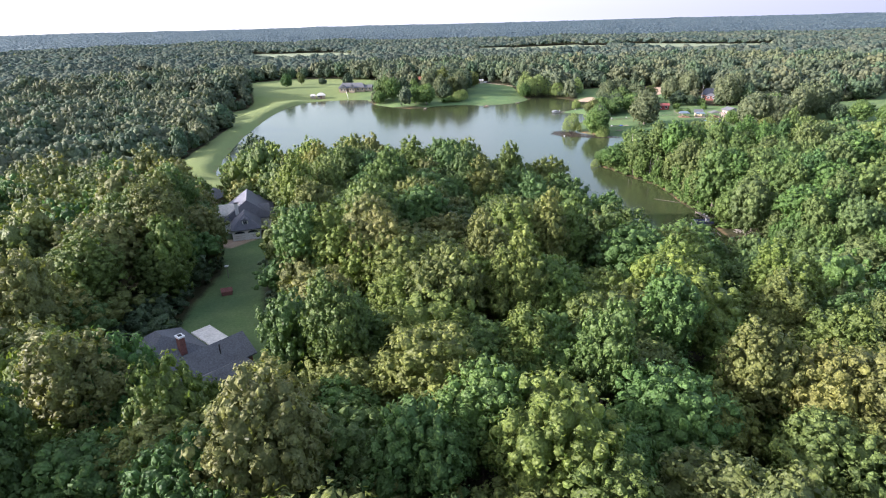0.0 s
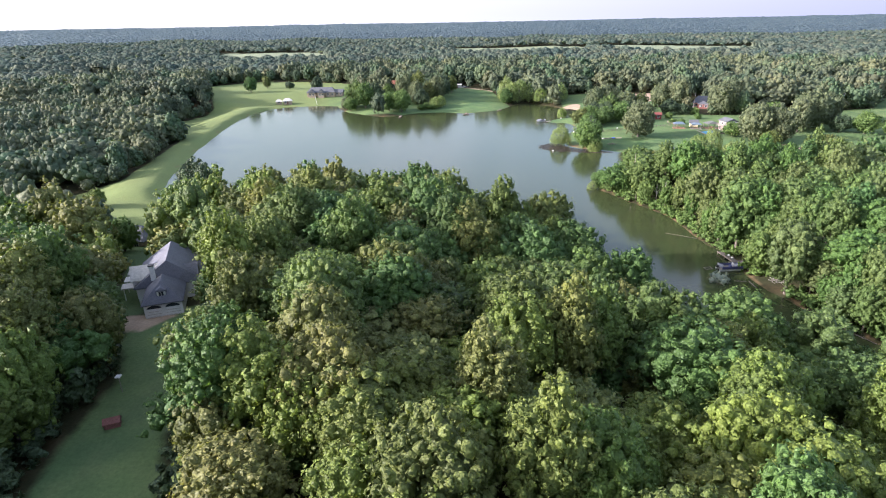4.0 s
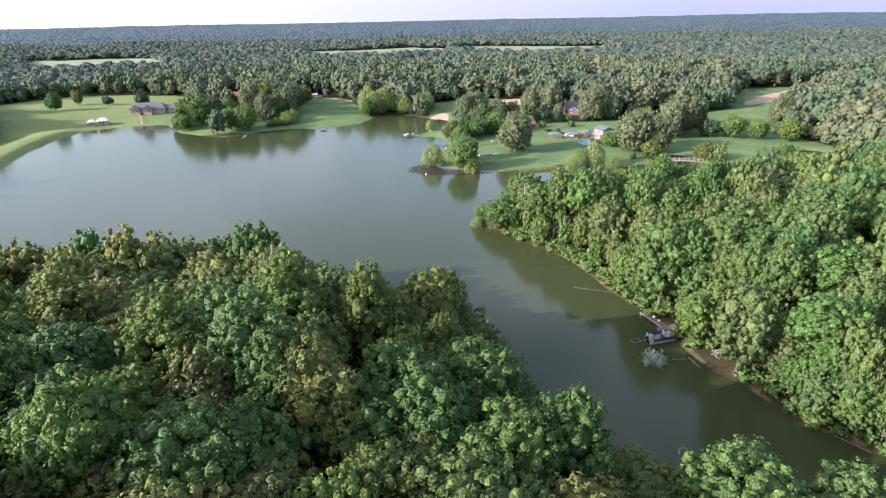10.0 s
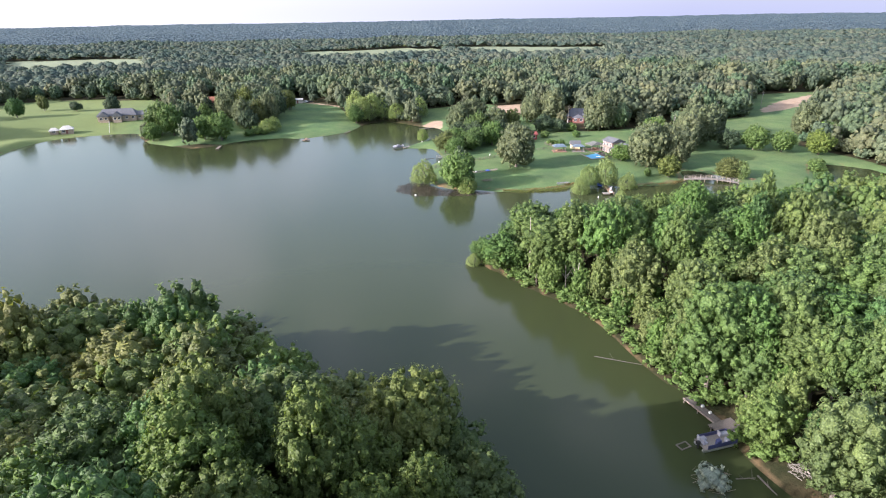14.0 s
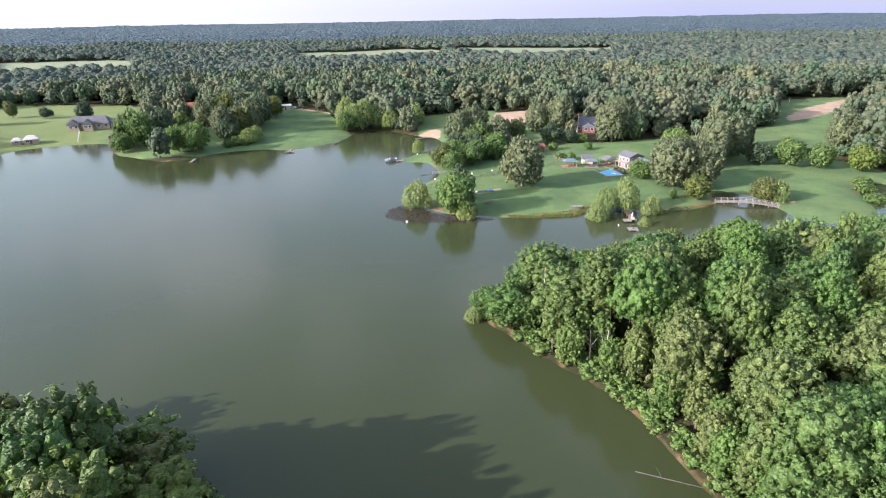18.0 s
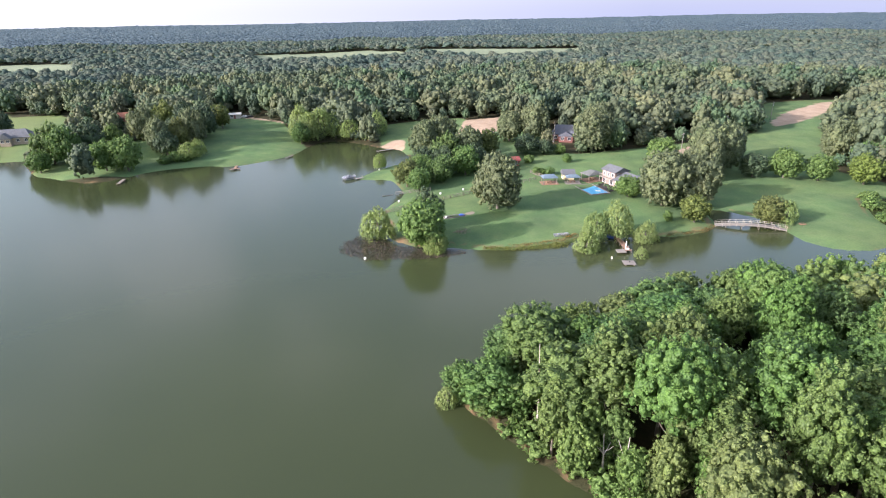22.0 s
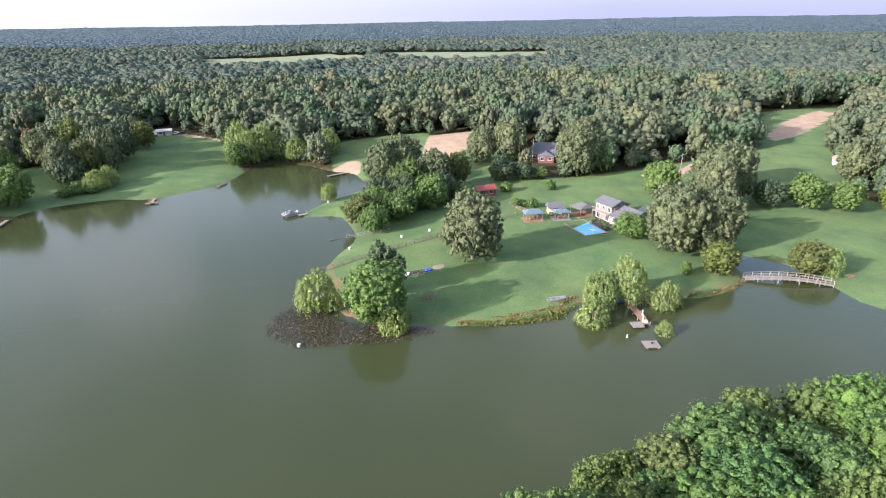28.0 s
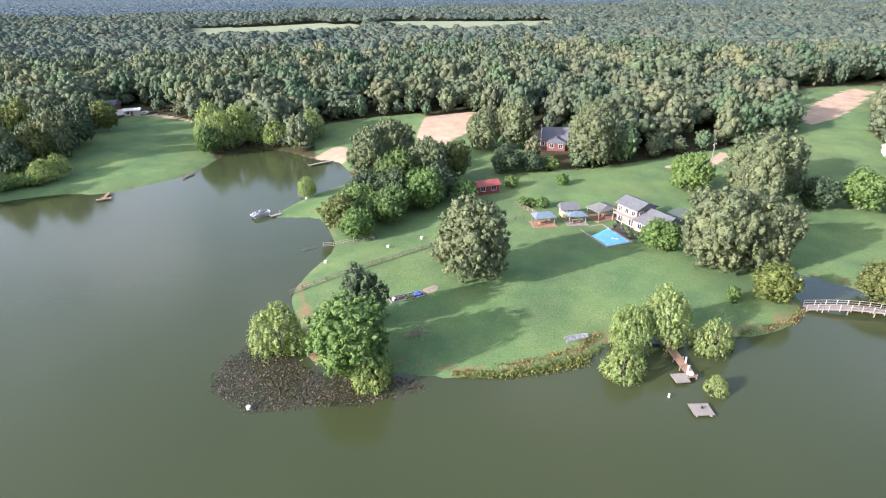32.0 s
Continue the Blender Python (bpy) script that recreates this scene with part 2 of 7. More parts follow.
def ground_material():
    m, nodes, links, p = material("ground")
    at = nodes.new("ShaderNodeAttribute")
    at.attribute_name = "cover"
    sep = nodes.new("ShaderNodeSeparateColor")
    links.new(at.outputs["Color"], sep.inputs[0])
    fine, mid, big = noise_node(nodes, links, 2.2, 6.0, 0.65), noise_node(nodes, links, 0.22, 5.0, 0.6), noise_node(nodes, links, 0.03, 4.0, 0.6)
    litter = ramp_node(nodes, links, mid.outputs["Fac"], [(0.3, (0.026, 0.034, 0.014)), (0.5, (0.048, 0.046, 0.022)), (0.75, (0.085, 0.060, 0.034))])
    turf = ramp_node(nodes, links, mid.outputs["Fac"], [(0.25, (0.078, 0.144, 0.060)), (0.5, (0.099, 0.166, 0.071)), (0.75, (0.130, 0.184, 0.084))])
    dry = ramp_node(nodes, links, big.outputs["Fac"], [(0.4, (0.0, 0.0, 0.0)), (0.68, (0.35, 0.35, 0.35))])
    sweep = ramp_node(nodes, links, noise_node(nodes, links, 0.075, 3.0, 0.5).outputs["Fac"], [(0.35, (0.82, 0.84, 0.86)), (0.65, (1.2, 1.16, 1.05))])
    turf2 = mix_node(nodes, links, turf.outputs["Color"], (0.15, 0.17, 0.07), dry.outputs["Color"])
    turf2 = mix_node(nodes, links, turf2, sweep.outputs["Color"], 1.0, "MULTIPLY")
    sand = ramp_node(nodes, links, mid.outputs["Fac"], [(0.3, (0.33, 0.235, 0.165)), (0.7, (0.46, 0.345, 0.25))])
    edge = nodes.new("ShaderNodeMath")
    edge.operation = "MULTIPLY_ADD"
    links.new(mid.outputs["Fac"], edge.inputs[0])
    edge.inputs[1].default_value, edge.inputs[2].default_value = 0.8, -0.4

    def mask(channel):
        s = nodes.new("ShaderNodeMath")
        s.operation = "ADD"
        links.new(sep.outputs[channel], s.inputs[0])
        links.new(edge.outputs[0], s.inputs[1])
        r = nodes.new("ShaderNodeMapRange")
        r.inputs[1].default_value, r.inputs[2].default_value = 0.35, 0.65
        links.new(s.outputs[0], r.inputs[0])
        return r.outputs[0]

    turf2 = mix_node(nodes, links, turf2, (0.195, 0.225, 0.082), at.outputs["Alpha"])
    c = mix_node(nodes, links, litter.outputs["Color"], turf2, mask(0))
    c = mix_node(nodes, links, c, sand.outputs["Color"], mask(1))
    c = mix_node(nodes, links, c, (0.20, 0.135, 0.075), mask(2))
    grain = ramp_node(nodes, links, fine.outputs["Fac"], [(0.3, (0.78, 0.80, 0.78)), (0.7, (1.15, 1.12, 1.08))])
    links.new(mix_node(nodes, links, c, grain.outputs["Color"], 1.0, "MULTIPLY"), p.inputs["Base Color"])
    p.inputs["Roughness"].default_value = 0.95
    p.inputs["Specular IOR Level"].default_value = 0.15
    b = nodes.new("ShaderNodeBump")
    b.inputs["Strength"].default_value, b.inputs["Distance"].default_value = 0.6, 0.25
    links.new(fine.outputs["Fac"], b.inputs["Height"])
    links.new(b.outputs["Normal"], p.inputs["Normal"])
    return m


def water_material():
    m, nodes, links, p = material("water")
    big = noise_node(nodes, links, 0.012, 3.0)
    r = ramp_node(nodes, links, big.outputs["Fac"], [(0.35, (0.036, 0.046, 0.019)), (0.65, (0.043, 0.053, 0.022))])
    links.new(r.outputs["Color"], p.inputs["Base Color"])
    p.inputs["Roughness"].default_value = 0.13
    p.inputs["IOR"].default_value = 1.333
    wave = noise_node(nodes, links, 0.9, 4.0, 0.6)
    b = nodes.new("ShaderNodeBump")
    b.inputs["Strength"].default_value, b.inputs["Distance"].default_value = 0.2, 0.05
    links.new(wave.outputs["Fac"], b.inputs["Height"])
    links.new(b.outputs["Normal"], p.inputs["Normal"])
    return m


M_GROUND = ground_material()
M_WATER = water_material()
M_FIELD = plain("hayfield", (0.19, 0.225, 0.12), 0.95, grain=0.4, vary=0.2, bump=0.0, coarse=0.01)

# ---- the plan: shore, lawns, clearings ----
SHORE = [(159.5, 261), (150.6, 257.2), (141.8, 257.9), (137, 259.5), (130.4, 262), (125.8, 265), (119.4, 267), (112.1, 263.7),
         (104, 264.4), (96.9, 266), (90.3, 268.7), (85.6, 271), (81.9, 273.8), (77.7, 275.2), (73.8, 277.7), (70.7, 282.4),
         (69, 287), (70.5, 292), (71, 298), (71.3, 306), (74.7, 312.3), (81, 320)]
SHORE += [(85, 325), (85.8, 332), (86.1, 339.7), (85, 345.5), (76.9, 349.4), (73.6, 352.3), (78, 356.4), (86.4, 363.8), (97.3, 370.2),
          (102.8, 374), (103.1, 387.6), (103.3, 397), (96, 402.7), (91, 413.7), (82.4, 427), (72.2, 429.5), (65.7, 421.8), (57.5, 406),
          (50.4, 400.5), (40.7, 396.2), (30.1, 391.8), (20, 398), (10, 399.2), (3.2, 398.5), (-4.7, 395)]
SHORE += [(-12.4, 387.5), (-22.3, 386), (-30, 393), (-37.4, 401), (-46.6, 409), (-54, 432), (-56, 443), (-71.6, 444), (-90, 442), (-101, 434),
          (-107, 415), (-110, 390), (-109, 355), (-106, 320), (-103.5, 289), (-99.5, 265), (-97, 245), (-92, 225), (-89, 212)]
SHORE += [(-78, 203), (-60, 197), (-38, 200), (-15, 199), (0, 192), (13, 180), (23, 165), (33, 155), (37, 140), (38, 121), (45, 112), (53, 105),
          (60, 98), (68, 93), (75, 87), (84, 82), (90, 85), (86, 95), (80, 107.6), (76.6, 114.8), (74.7, 123.5), (72.8, 132.6), (72.5, 139.4),
          (75.5, 146.5), (73.8, 153), (72.7, 163), (72.9, 173), (71.9, 185.8), (66.7, 195.3), (63.5, 205.2)]
SHORE += [(60, 213), (64, 218), (76, 221), (86, 223), (98, 224), (111, 223), (123, 220), (132, 218), (140, 217), (155, 213), (175, 211), (200, 214),
          (225, 225), (235, 245), (226, 262), (218, 262), (212, 256), (205, 249), (200, 240), (190, 232), (178, 231), (171, 237), (170, 244.5),
          (172.5, 251.5), (175, 257), (172.5, 265), (168.5, 272.5), (164, 271)]

LAWNS = [
    [(60, 255), (66, 262), (160, 240), (175, 225), (238, 232), (241, 262), (238, 288), (268, 312), (292, 336), (330, 359), (380, 380), (372, 398), (318, 400), (262, 345), (215, 342), (166, 345), (152, 356), (176, 384),
     (160, 400), (150, 440), (104, 445), (96, 400), (110, 372), (60, 380)],
    [(-50, 400), (20, 385), (66, 405), (62, 430), (58, 470), (34, 505), (22, 470), (6, 455), (-42, 435)],
    [(-112, 195), (-85, 205), (-85, 440), (-38, 428), (-40, 480), (-58, 545), (-140, 585), (-192, 522), (-158, 482), (-140, 436), (-153, 392), (-141, 350), (-118, 318), (-114, 275), (-112, 240), (-140, 226), (-165, 215), (-165, 202)],
    [(-53, 108), (-45.5, 107), (-49, 122), (-56, 140), (-65, 165), (-71, 196), (-85, 212), (-120, 214), (-118, 190), (-86, 176), (-70, 150), (-58, 128)],
    [(-47, 108), (-36, 111), (-33.5, 95), (-30.5, 80), (-25.5, 65), (-21.5, 55), (-21.5, 49), (-28, 48.5), (-36, 51), (-38, 60), (-40, 72), (-40, 88), (-45, 100)],
]
FIELDS = [
    [(60, 880), (150, 850), (245, 870), (290, 1000), (250, 1110), (70, 1130)],
    [(262, 890), (412, 765), (520, 850), (545, 960), (330, 1070)],
    [(-350, 1110), (-260, 850), (-110, 800), (-140, 1000), (-190, 1070)],
]
SANDS = [
    [(134, 392), (138, 388), (152, 398), (164, 404), (176, 426), (172, 433), (150, 432), (136, 406)],
    [(98, 397), (105, 393), (110, 409), (106, 413), (96, 405)],
    [(278, 350), (296, 352), (330, 365), (368, 383), (362, 391), (312, 374), (284, 358)],
    [(-52, 103), (-43, 101.5), (-39.5, 107), (-45, 107.6), (-51, 108)],
    [(-360, 692), (-310, 676), (-245, 548), (-288, 556)],
]
PATHS = [
    [(205, 328), (194, 334), (192, 337), (206, 333), (222, 340), (221, 336)],
    [(34, 497), (38, 493), (56, 470), (66, 462), (67, 465), (57, 473), (41, 497), (30, 504)],
]


def inside(px, py, poly):
    hit = np.zeros(px.shape, bool)
    for (x0, y0), (x1, y1) in zip(poly, poly[1:] + poly[:1]):
        cross = (y0 > py) != (y1 > py)
        hit ^= cross & (px < (x1 - x0) * (py - y0) / (y1 - y0 + 1e-12) + x0)
    return hit


def edge_distance(px, py, poly):
    """Distance to the outline, positive outside."""
    best = np.full(px.shape, 1e9)
    for (x0, y0), (x1, y1) in zip(poly, poly[1:] + poly[:1]):
        dx, dy = x1 - x0, y1 - y0
        k = np.clip(((px - x0) * dx + (py - y0) * dy) / (dx * dx + dy * dy), 0, 1)
        best = np.minimum(best, np.hypot(px - x0 - k * dx, py - y0 - k * dy))
    return np.where(inside(px, py, poly), -best, best)


def smooth(v, lo, hi):
    k = np.clip((v - lo) / (hi - lo), 0, 1)
    return k * k * (3 - 2 * k)


def rounded(poly, times=2):
    """Corner cutting, so that the shore runs in curves."""
    for _ in range(times):
        out = []
        for (x0, y0), (x1, y1) in zip(poly, poly[1:] + poly[:1]):
            out += [(x0 * 0.75 + x1 * 0.25, y0 * 0.75 + y1 * 0.25), (x0 * 0.25 + x1 * 0.75, y0 * 0.25 + y1 * 0.75)]
        poly = out
    return poly


LAKE = rounded(SHORE, 1)


def land_height(px, py, d):
    """Height of the ground at distance d from the shore."""
    wob = 0.5 * np.sin(px * 0.31 + 1.7 * np.sin(py * 0.23)) + 0.5 * np.sin(py * 0.27 + 1.3 * np.sin(px * 0.19))
    d = d + 0.5 * wob * smooth(np.abs(d), 0, 3) + 0.25 * wob
    r = np.hypot(px - 40, py - 150)
    bank = 0.45 * (1 - np.exp(-np.maximum(d, 0) / 1.6))
    hill = 12.3 * np.exp(-((px + 35) / 78) ** 2 - (np.maximum(0, py - 80) / 90) ** 2)
    point = 3.0 * np.exp(-((px - 140) / 70) ** 2 - ((py - 150) / 80) ** 2)
    north = 4.5 * smooth(py, 250, 480) + 2.0 * smooth(px, 150, 320) * smooth(py, 200, 330)
    roll = 1.2 * np.sin(px / 75.0 + 0.6) * np.sin(py / 92.0) * smooth(r, 200, 500)
    far = 30.0 * smooth(r, 2200, 4700) + 5.0 * np.sin(px / 420.0) * np.sin(py / 510.0 + 1.0) * smooth(r, 500, 1500)
    h = bank + (hill + point + north + roll) * smooth(d, 0, 55) + 0.5 * smooth(d, 1, 12) + far
    dam = smooth(-px, 86, 92) * smooth(py, 205, 222) * smooth(-py, -445, -425)
    crest = 1.7 * smooth(d, 0, 5) - 4.5 * smooth(d, 9, 34)
    h = h * (1 - dam) + (bank + crest) * dam
    return np.where(d < 0, np.maximum(-1.6, d * 0.4), h)


def ground_at(x, y):
    px, py = np.array([float(x)]), np.array([float(y)])
    return float(land_height(px, py, edge_distance(px, py, LAKE))[0])


def axis(lo, hi, step, low_end, high_end, grow=1.16):
    mid = list(np.arange(lo, hi + step / 2, step))
    left, right, s = [], [], step
    v = lo
    while v > low_end:
        s *= grow
        v -= s
        left.append(max(v, low_end))
    s, v = step, mid[-1]
    while v < high_end:
        s *= grow
        v += s
        right.append(min(v, high_end))
    return np.array(left[::-1] + mid + right)


def mesh_from_arrays(name, verts, sizes, index, mats, mat_index=None, attrs=(), smooth_faces=False):
    """A mesh from flat arrays: corner counts per face and corner indices."""
    me = bpy.data.meshes.new(name)
    me.vertices.add(len(verts))
    me.vertices.foreach_set("co", np.asarray(verts, np.float32).ravel())
    me.loops.add(len(index))
    me.loops.foreach_set("vertex_index", np.asarray(index, np.int32))
    me.polygons.add(len(sizes))
    starts = np.concatenate([[0], np.cumsum(sizes)[:-1]])
    me.polygons.foreach_set("loop_start", starts.astype(np.int32))
    for m in mats:
        me.materials.append(m)
    if mat_index is not None:
        me.polygons.foreach_set("material_index", np.asarray(mat_index, np.int32))
    me.polygons.foreach_set("use_smooth", np.full(len(sizes), smooth_faces, bool))
    for key, domain, values in attrs:
        if values.ndim == 1:
            me.attributes.new(key, "FLOAT", domain).data.foreach_set("value", values.astype(np.float32))
        else:
            me.attributes.new(key, "FLOAT_COLOR", domain).data.foreach_set("color", values.astype(np.float32).ravel())
    me.update(calc_edges=True)
    return me


def soft_mask(px, py, polys, width):
    m = np.zeros(px.shape)
    for poly in polys:
        m = np.maximum(m, smooth(-edge_distance(px, py, poly), -width, width))
    return m


def build_ground():
    xs = axis(-140, 262, 2.2, -4700, 4700)
    ys = axis(-30, 470, 2.2, -1500, 4700)
    gx, gy = np.meshgrid(xs, ys)
    px, py = gx.ravel(), gy.ravel()
    d = edge_distance(px, py, LAKE)
    pz = land_height(px, py, d)
    nx, ny = len(xs), len(ys)
    i = np.arange(nx - 1)[None, :] + nx * np.arange(ny - 1)[:, None]
    quads = np.stack([i, i + 1, i + 1 + nx, i + nx], -1).reshape(-1)
    turf = np.maximum(soft_mask(px, py, LAWNS, 2.5), soft_mask(px, py, FIELDS, 40.0))
    sand = np.maximum(soft_mask(px, py, SANDS, 1.8), soft_mask(px, py, PATHS, 1.2))
    strip = smooth(-px, 50, 75) * smooth(py, 140, 170) * 0.62
    rim = smooth(-np.abs(d - 0.9), -1.4, -0.2) * 0.5 * smooth(np.sin(px * 0.21) + np.sin(py * 0.17 + 1) + 0.6, -0.4, 0.8)
    marsh = smooth(py, 240, 256) * smooth(-py, -330, -310) * smooth(px, 60, 72)
    rim = np.maximum(rim, smooth(-np.abs(d - 2.0), -1.7, -0.3) * 0.56 * marsh)
    rim = np.maximum(rim, smooth(-np.abs(d - 1.2), -1.8, -0.2) * 0.62 * smooth(px, 55, 60) * smooth(-px, -95, -85) * smooth(py, 95, 105) * smooth(-py, -235, -225))
    for cx, cy, cr in ((72.5, 282.5, 4.5), (79.0, 279.5, 3.0), (88.6, 281.4, 2.6), (84.0, 276.5, 2.6), (93.0, 288.0, 1.8), (70.6, 290.5, 2.4), (75.5, 278.6, 3.2), (87.5, 272.5, 2.2), (71.8, 296.5, 1.8)):
        rim = np.maximum(rim, smooth(cr - np.hypot(px - cx, py - cy), -0.5, 2.5) * 0.6)
    cover = np.stack([turf, sand, rim, strip], -1)
    me = mesh_from_arrays("ground", np.stack([px, py, pz], -1), np.full((nx - 1) * (ny - 1), 4), quads, [M_GROUND], attrs=[("cover", "POINT", cover)], smooth_faces=True)
    tagged(new("ground", me), "rolling land of mown turf, leaf litter and sandy patches", "ground", kind="structure")


def build_water():
    """The lake's sheet, a little wider than its shore."""
    grown = []
    n = len(SHORE)
    area = sum(SHORE[k][0] * SHORE[(k + 1) % n][1] - SHORE[(k + 1) % n][0] * SHORE[k][1] for k in range(n))
    sign = 1 if area > 0 else -1
    for k in range(n):
        (x0, y0), (x1, y1), (x2, y2) = SHORE[k - 1], SHORE[k], SHORE[(k + 1) % n]
        tx, ty = x2 - x0, y2 - y0
        ln = math.hypot(tx, ty)
        grown.append((x1 + sign * ty / ln * 1.8, y1 - sign * tx / ln * 1.8))
    bm = bmesh.new()
    bm.faces.new([bm.verts.new((x, y, 0.0)) for x, y in grown])
    bmesh.ops.triangulate(bm, faces=bm.faces[:])
    bmesh.ops.recalc_face_normals(bm, faces=bm.faces[:])
    if bm.faces[0].normal.z < 0:
        bmesh.ops.reverse_faces(bm, faces=bm.faces[:])
    me = bpy.data.meshes.new("water")
    bm.to_mesh(me)
    bm.free()
    me.materials.append(M_WATER)
    tagged(new("water", me), "calm olive-green lake water mirroring the sky", "water", kind="structure")


build_ground()
build_water()


def build_field(poly, step=22.0):
    """A far field, laid over the land as a sheet of its own."""
    xs, ys = [p[0] for p in poly], [p[1] for p in poly]
    gx, gy = np.meshgrid(np.arange(min(xs), max(xs) + step, step), np.arange(min(ys), max(ys) + step, step))
    px, py = gx.ravel(), gy.ravel()
    pz = land_height(px, py, edge_distance(px, py, LAKE)) + 3.0
    nx, ny = gx.shape[1], gx.shape[0]
    i = (np.arange(nx - 1)[None, :] + nx * np.arange(ny - 1)[:, None]).ravel()
    i = i[inside(px[i] + step / 2, py[i] + step / 2, poly)]
    quads = np.stack([i, i + 1, i + 1 + nx, i + nx], -1).reshape(-1)
    me = mesh_from_arrays("field", np.stack([px, py, pz], -1), np.full(len(i), 4), quads, [M_FIELD], smooth_faces=True)
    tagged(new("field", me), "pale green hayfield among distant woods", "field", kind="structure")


for outline in FIELDS:
    build_field(outline)


# ---- trees ----
rng = np.random.default_rng(7)


def unit(v):
    return v / (np.linalg.norm(v, axis=-1, keepdims=True) + 1e-9)


def leaves(points, normals, size, r):
    """Three-cornered leaf sprays, tips turned up and outwards."""
    n = len(points)
    lean = r.normal(size=(n, 3)) + normals * 0.4 + np.array([0, 0, 0.9])
    tip = unit(lean - normals * (lean * normals).sum(1, keepdims=True))
    side = np.cross(normals, tip)
    s = size * r.uniform(0.6, 1.4, (n, 1))
    wide = r.uniform(0.3, 0.55, (n, 2))
    curl = normals * s * r.uniform(-0.25, 0.15, (n, 1))
    return np.stack([points + tip * s * 0.6 + curl, points - tip * s * 0.35 + side * s * wide[:, :1], points - tip * s * 0.4 - side * s * wide[:, 1:]], 1)


def lobes_of(seed, radius, height, lobes, low=False, cone=False, fat=1.0, heart=0.7):
    """Centres, radii and stretch of the rounded boughs that make up a crown."""
    r = np.random.default_rng(seed)
    k = (np.arange(lobes) + 0.5) / lobes
    if cone:
        ang, rr = r.uniform(0, 6.28, lobes), radius * (1 - k) * r.uniform(0.35, 0.75, lobes)
        return np.stack([np.cos(ang) * rr, np.sin(ang) * rr, (k - 0.47) * height], -1), radius * (0.2 + 0.3 * (1 - k)), np.array([1, 1, 1.1])
    floor_z = -0.85 if low else -0.25
    z = 1 - k * (1 - floor_z)
    ang = np.arange(lobes) * 2.39996 + r.uniform(0, 6.28) + r.normal(size=lobes) * 0.25
    flat = np.sqrt(np.maximum(0, 1 - z * z))
    size = radius * np.minimum(0.62, fat * r.uniform(0.30, 0.46, lobes))
    tall = min(1.6, max(0.9, height / (2 * radius) * 1.1))
    reach = r.uniform(0.66, 1.24, lobes)
    centre = np.stack([flat * np.cos(ang), flat * np.sin(ang), z], -1) * reach[:, None]
    centre *= np.stack([radius - size, radius - size, height * 0.5 - size * tall], -1)
    size[0] = max(size[0], radius * 0.42)
    mid = np.array([[0, 0, -height * 0.08]])
    return np.concatenate([centre, mid]), np.append(size, radius * heart), np.array([1, 1, tall])


def tufts(seed, subs, radius, height, lobes, low, cone, knob, fat, heart):
    """Places, outward ways and sizes of the leafy tufts that cover the boughs of a crown."""
    r = np.random.default_rng(seed + 5)
    centre, lobe_r, tall = lobes_of(seed, radius, height, lobes, low, cone, fat, heart)
    share = np.maximum(4, (subs * 2.1 * lobe_r**2 / (lobe_r**2).sum()).astype(int))
    pick = np.repeat(np.arange(len(lobe_r)), share)
    step = np.concatenate([(np.arange(m) + 0.5) / m for m in share])
    turn = np.concatenate([np.arange(m) * 2.39996 + r.uniform(0, 6.28) for m in share])
    up = 1 - step * (1.9 if low else 1.45)
    flat = np.sqrt(np.maximum(0, 1 - up * up))
    n = unit(np.stack([flat * np.cos(turn), flat * np.sin(turn), up], -1) + r.normal(size=(len(pick), 3)) * 0.16)
    pts = centre[pick] + n * lobe_r[pick][:, None] * tall * r.uniform(0.74, 1.06, (len(pick), 1))
    gap = np.linalg.norm((pts[:, None] - centre[None]) / tall, axis=-1) / lobe_r[None]
    gap[np.arange(len(pick)), pick] = 9
    keep = gap.min(1) > 0.8
    big = radius * 0.38 * knob * r.uniform(0.6, 1.35, (len(pick), 1))
    return pts[keep], n[keep], big[keep], r


def tuft_cores(pts, n, big, r, fill):
    """A small uneven closed shell inside each tuft, open below."""
    m = len(pts)
    v = pts[:, None] + ICO_V[None] * (big * fill)[:, None] * r.uniform(0.6, 1.35, (m, 12, 1)) * np.array([1, 1, 1.25])
    v = v + (n * big * 0.3)[:, None]
    facing = unit(ICO_V[ICO_F].mean(1))
    seen = (facing[None] * unit(n + np.array([0, 0, 0.35]))[:, None]).sum(-1) > -0.42
    f = (ICO_F[None] + 12 * np.arange(m)[:, None, None])[seen]
    return v.reshape(-1, 3), f


G = (1 + 5**0.5) / 2
ICO_V = unit(np.array([(-1, G, 0), (1, G, 0), (-1, -G, 0), (1, -G, 0), (0, -1, G), (0, 1, G), (0, -1, -G), (0, 1, -G), (G, 0, -1), (G, 0, 1), (-G, 0, -1), (-G, 0, 1)], float))
ICO_F = np.array([(a, b, c) for a in range(12) for b in range(a + 1, 12) for c in range(b + 1, 12)
                  if max(np.linalg.norm(ICO_V[a] - ICO_V[b]), np.linalg.norm(ICO_V[b] - ICO_V[c]), np.linalg.norm(ICO_V[a] - ICO_V[c])) < 1.1])
for tri in ICO_F:
    if np.dot(np.cross(ICO_V[tri[1]] - ICO_V[tri[0]], ICO_V[tri[2]] - ICO_V[tri[0]]), ICO_V[tri].sum(0)) < 0:
        tri[1], tri[2] = tri[2], tri[1]


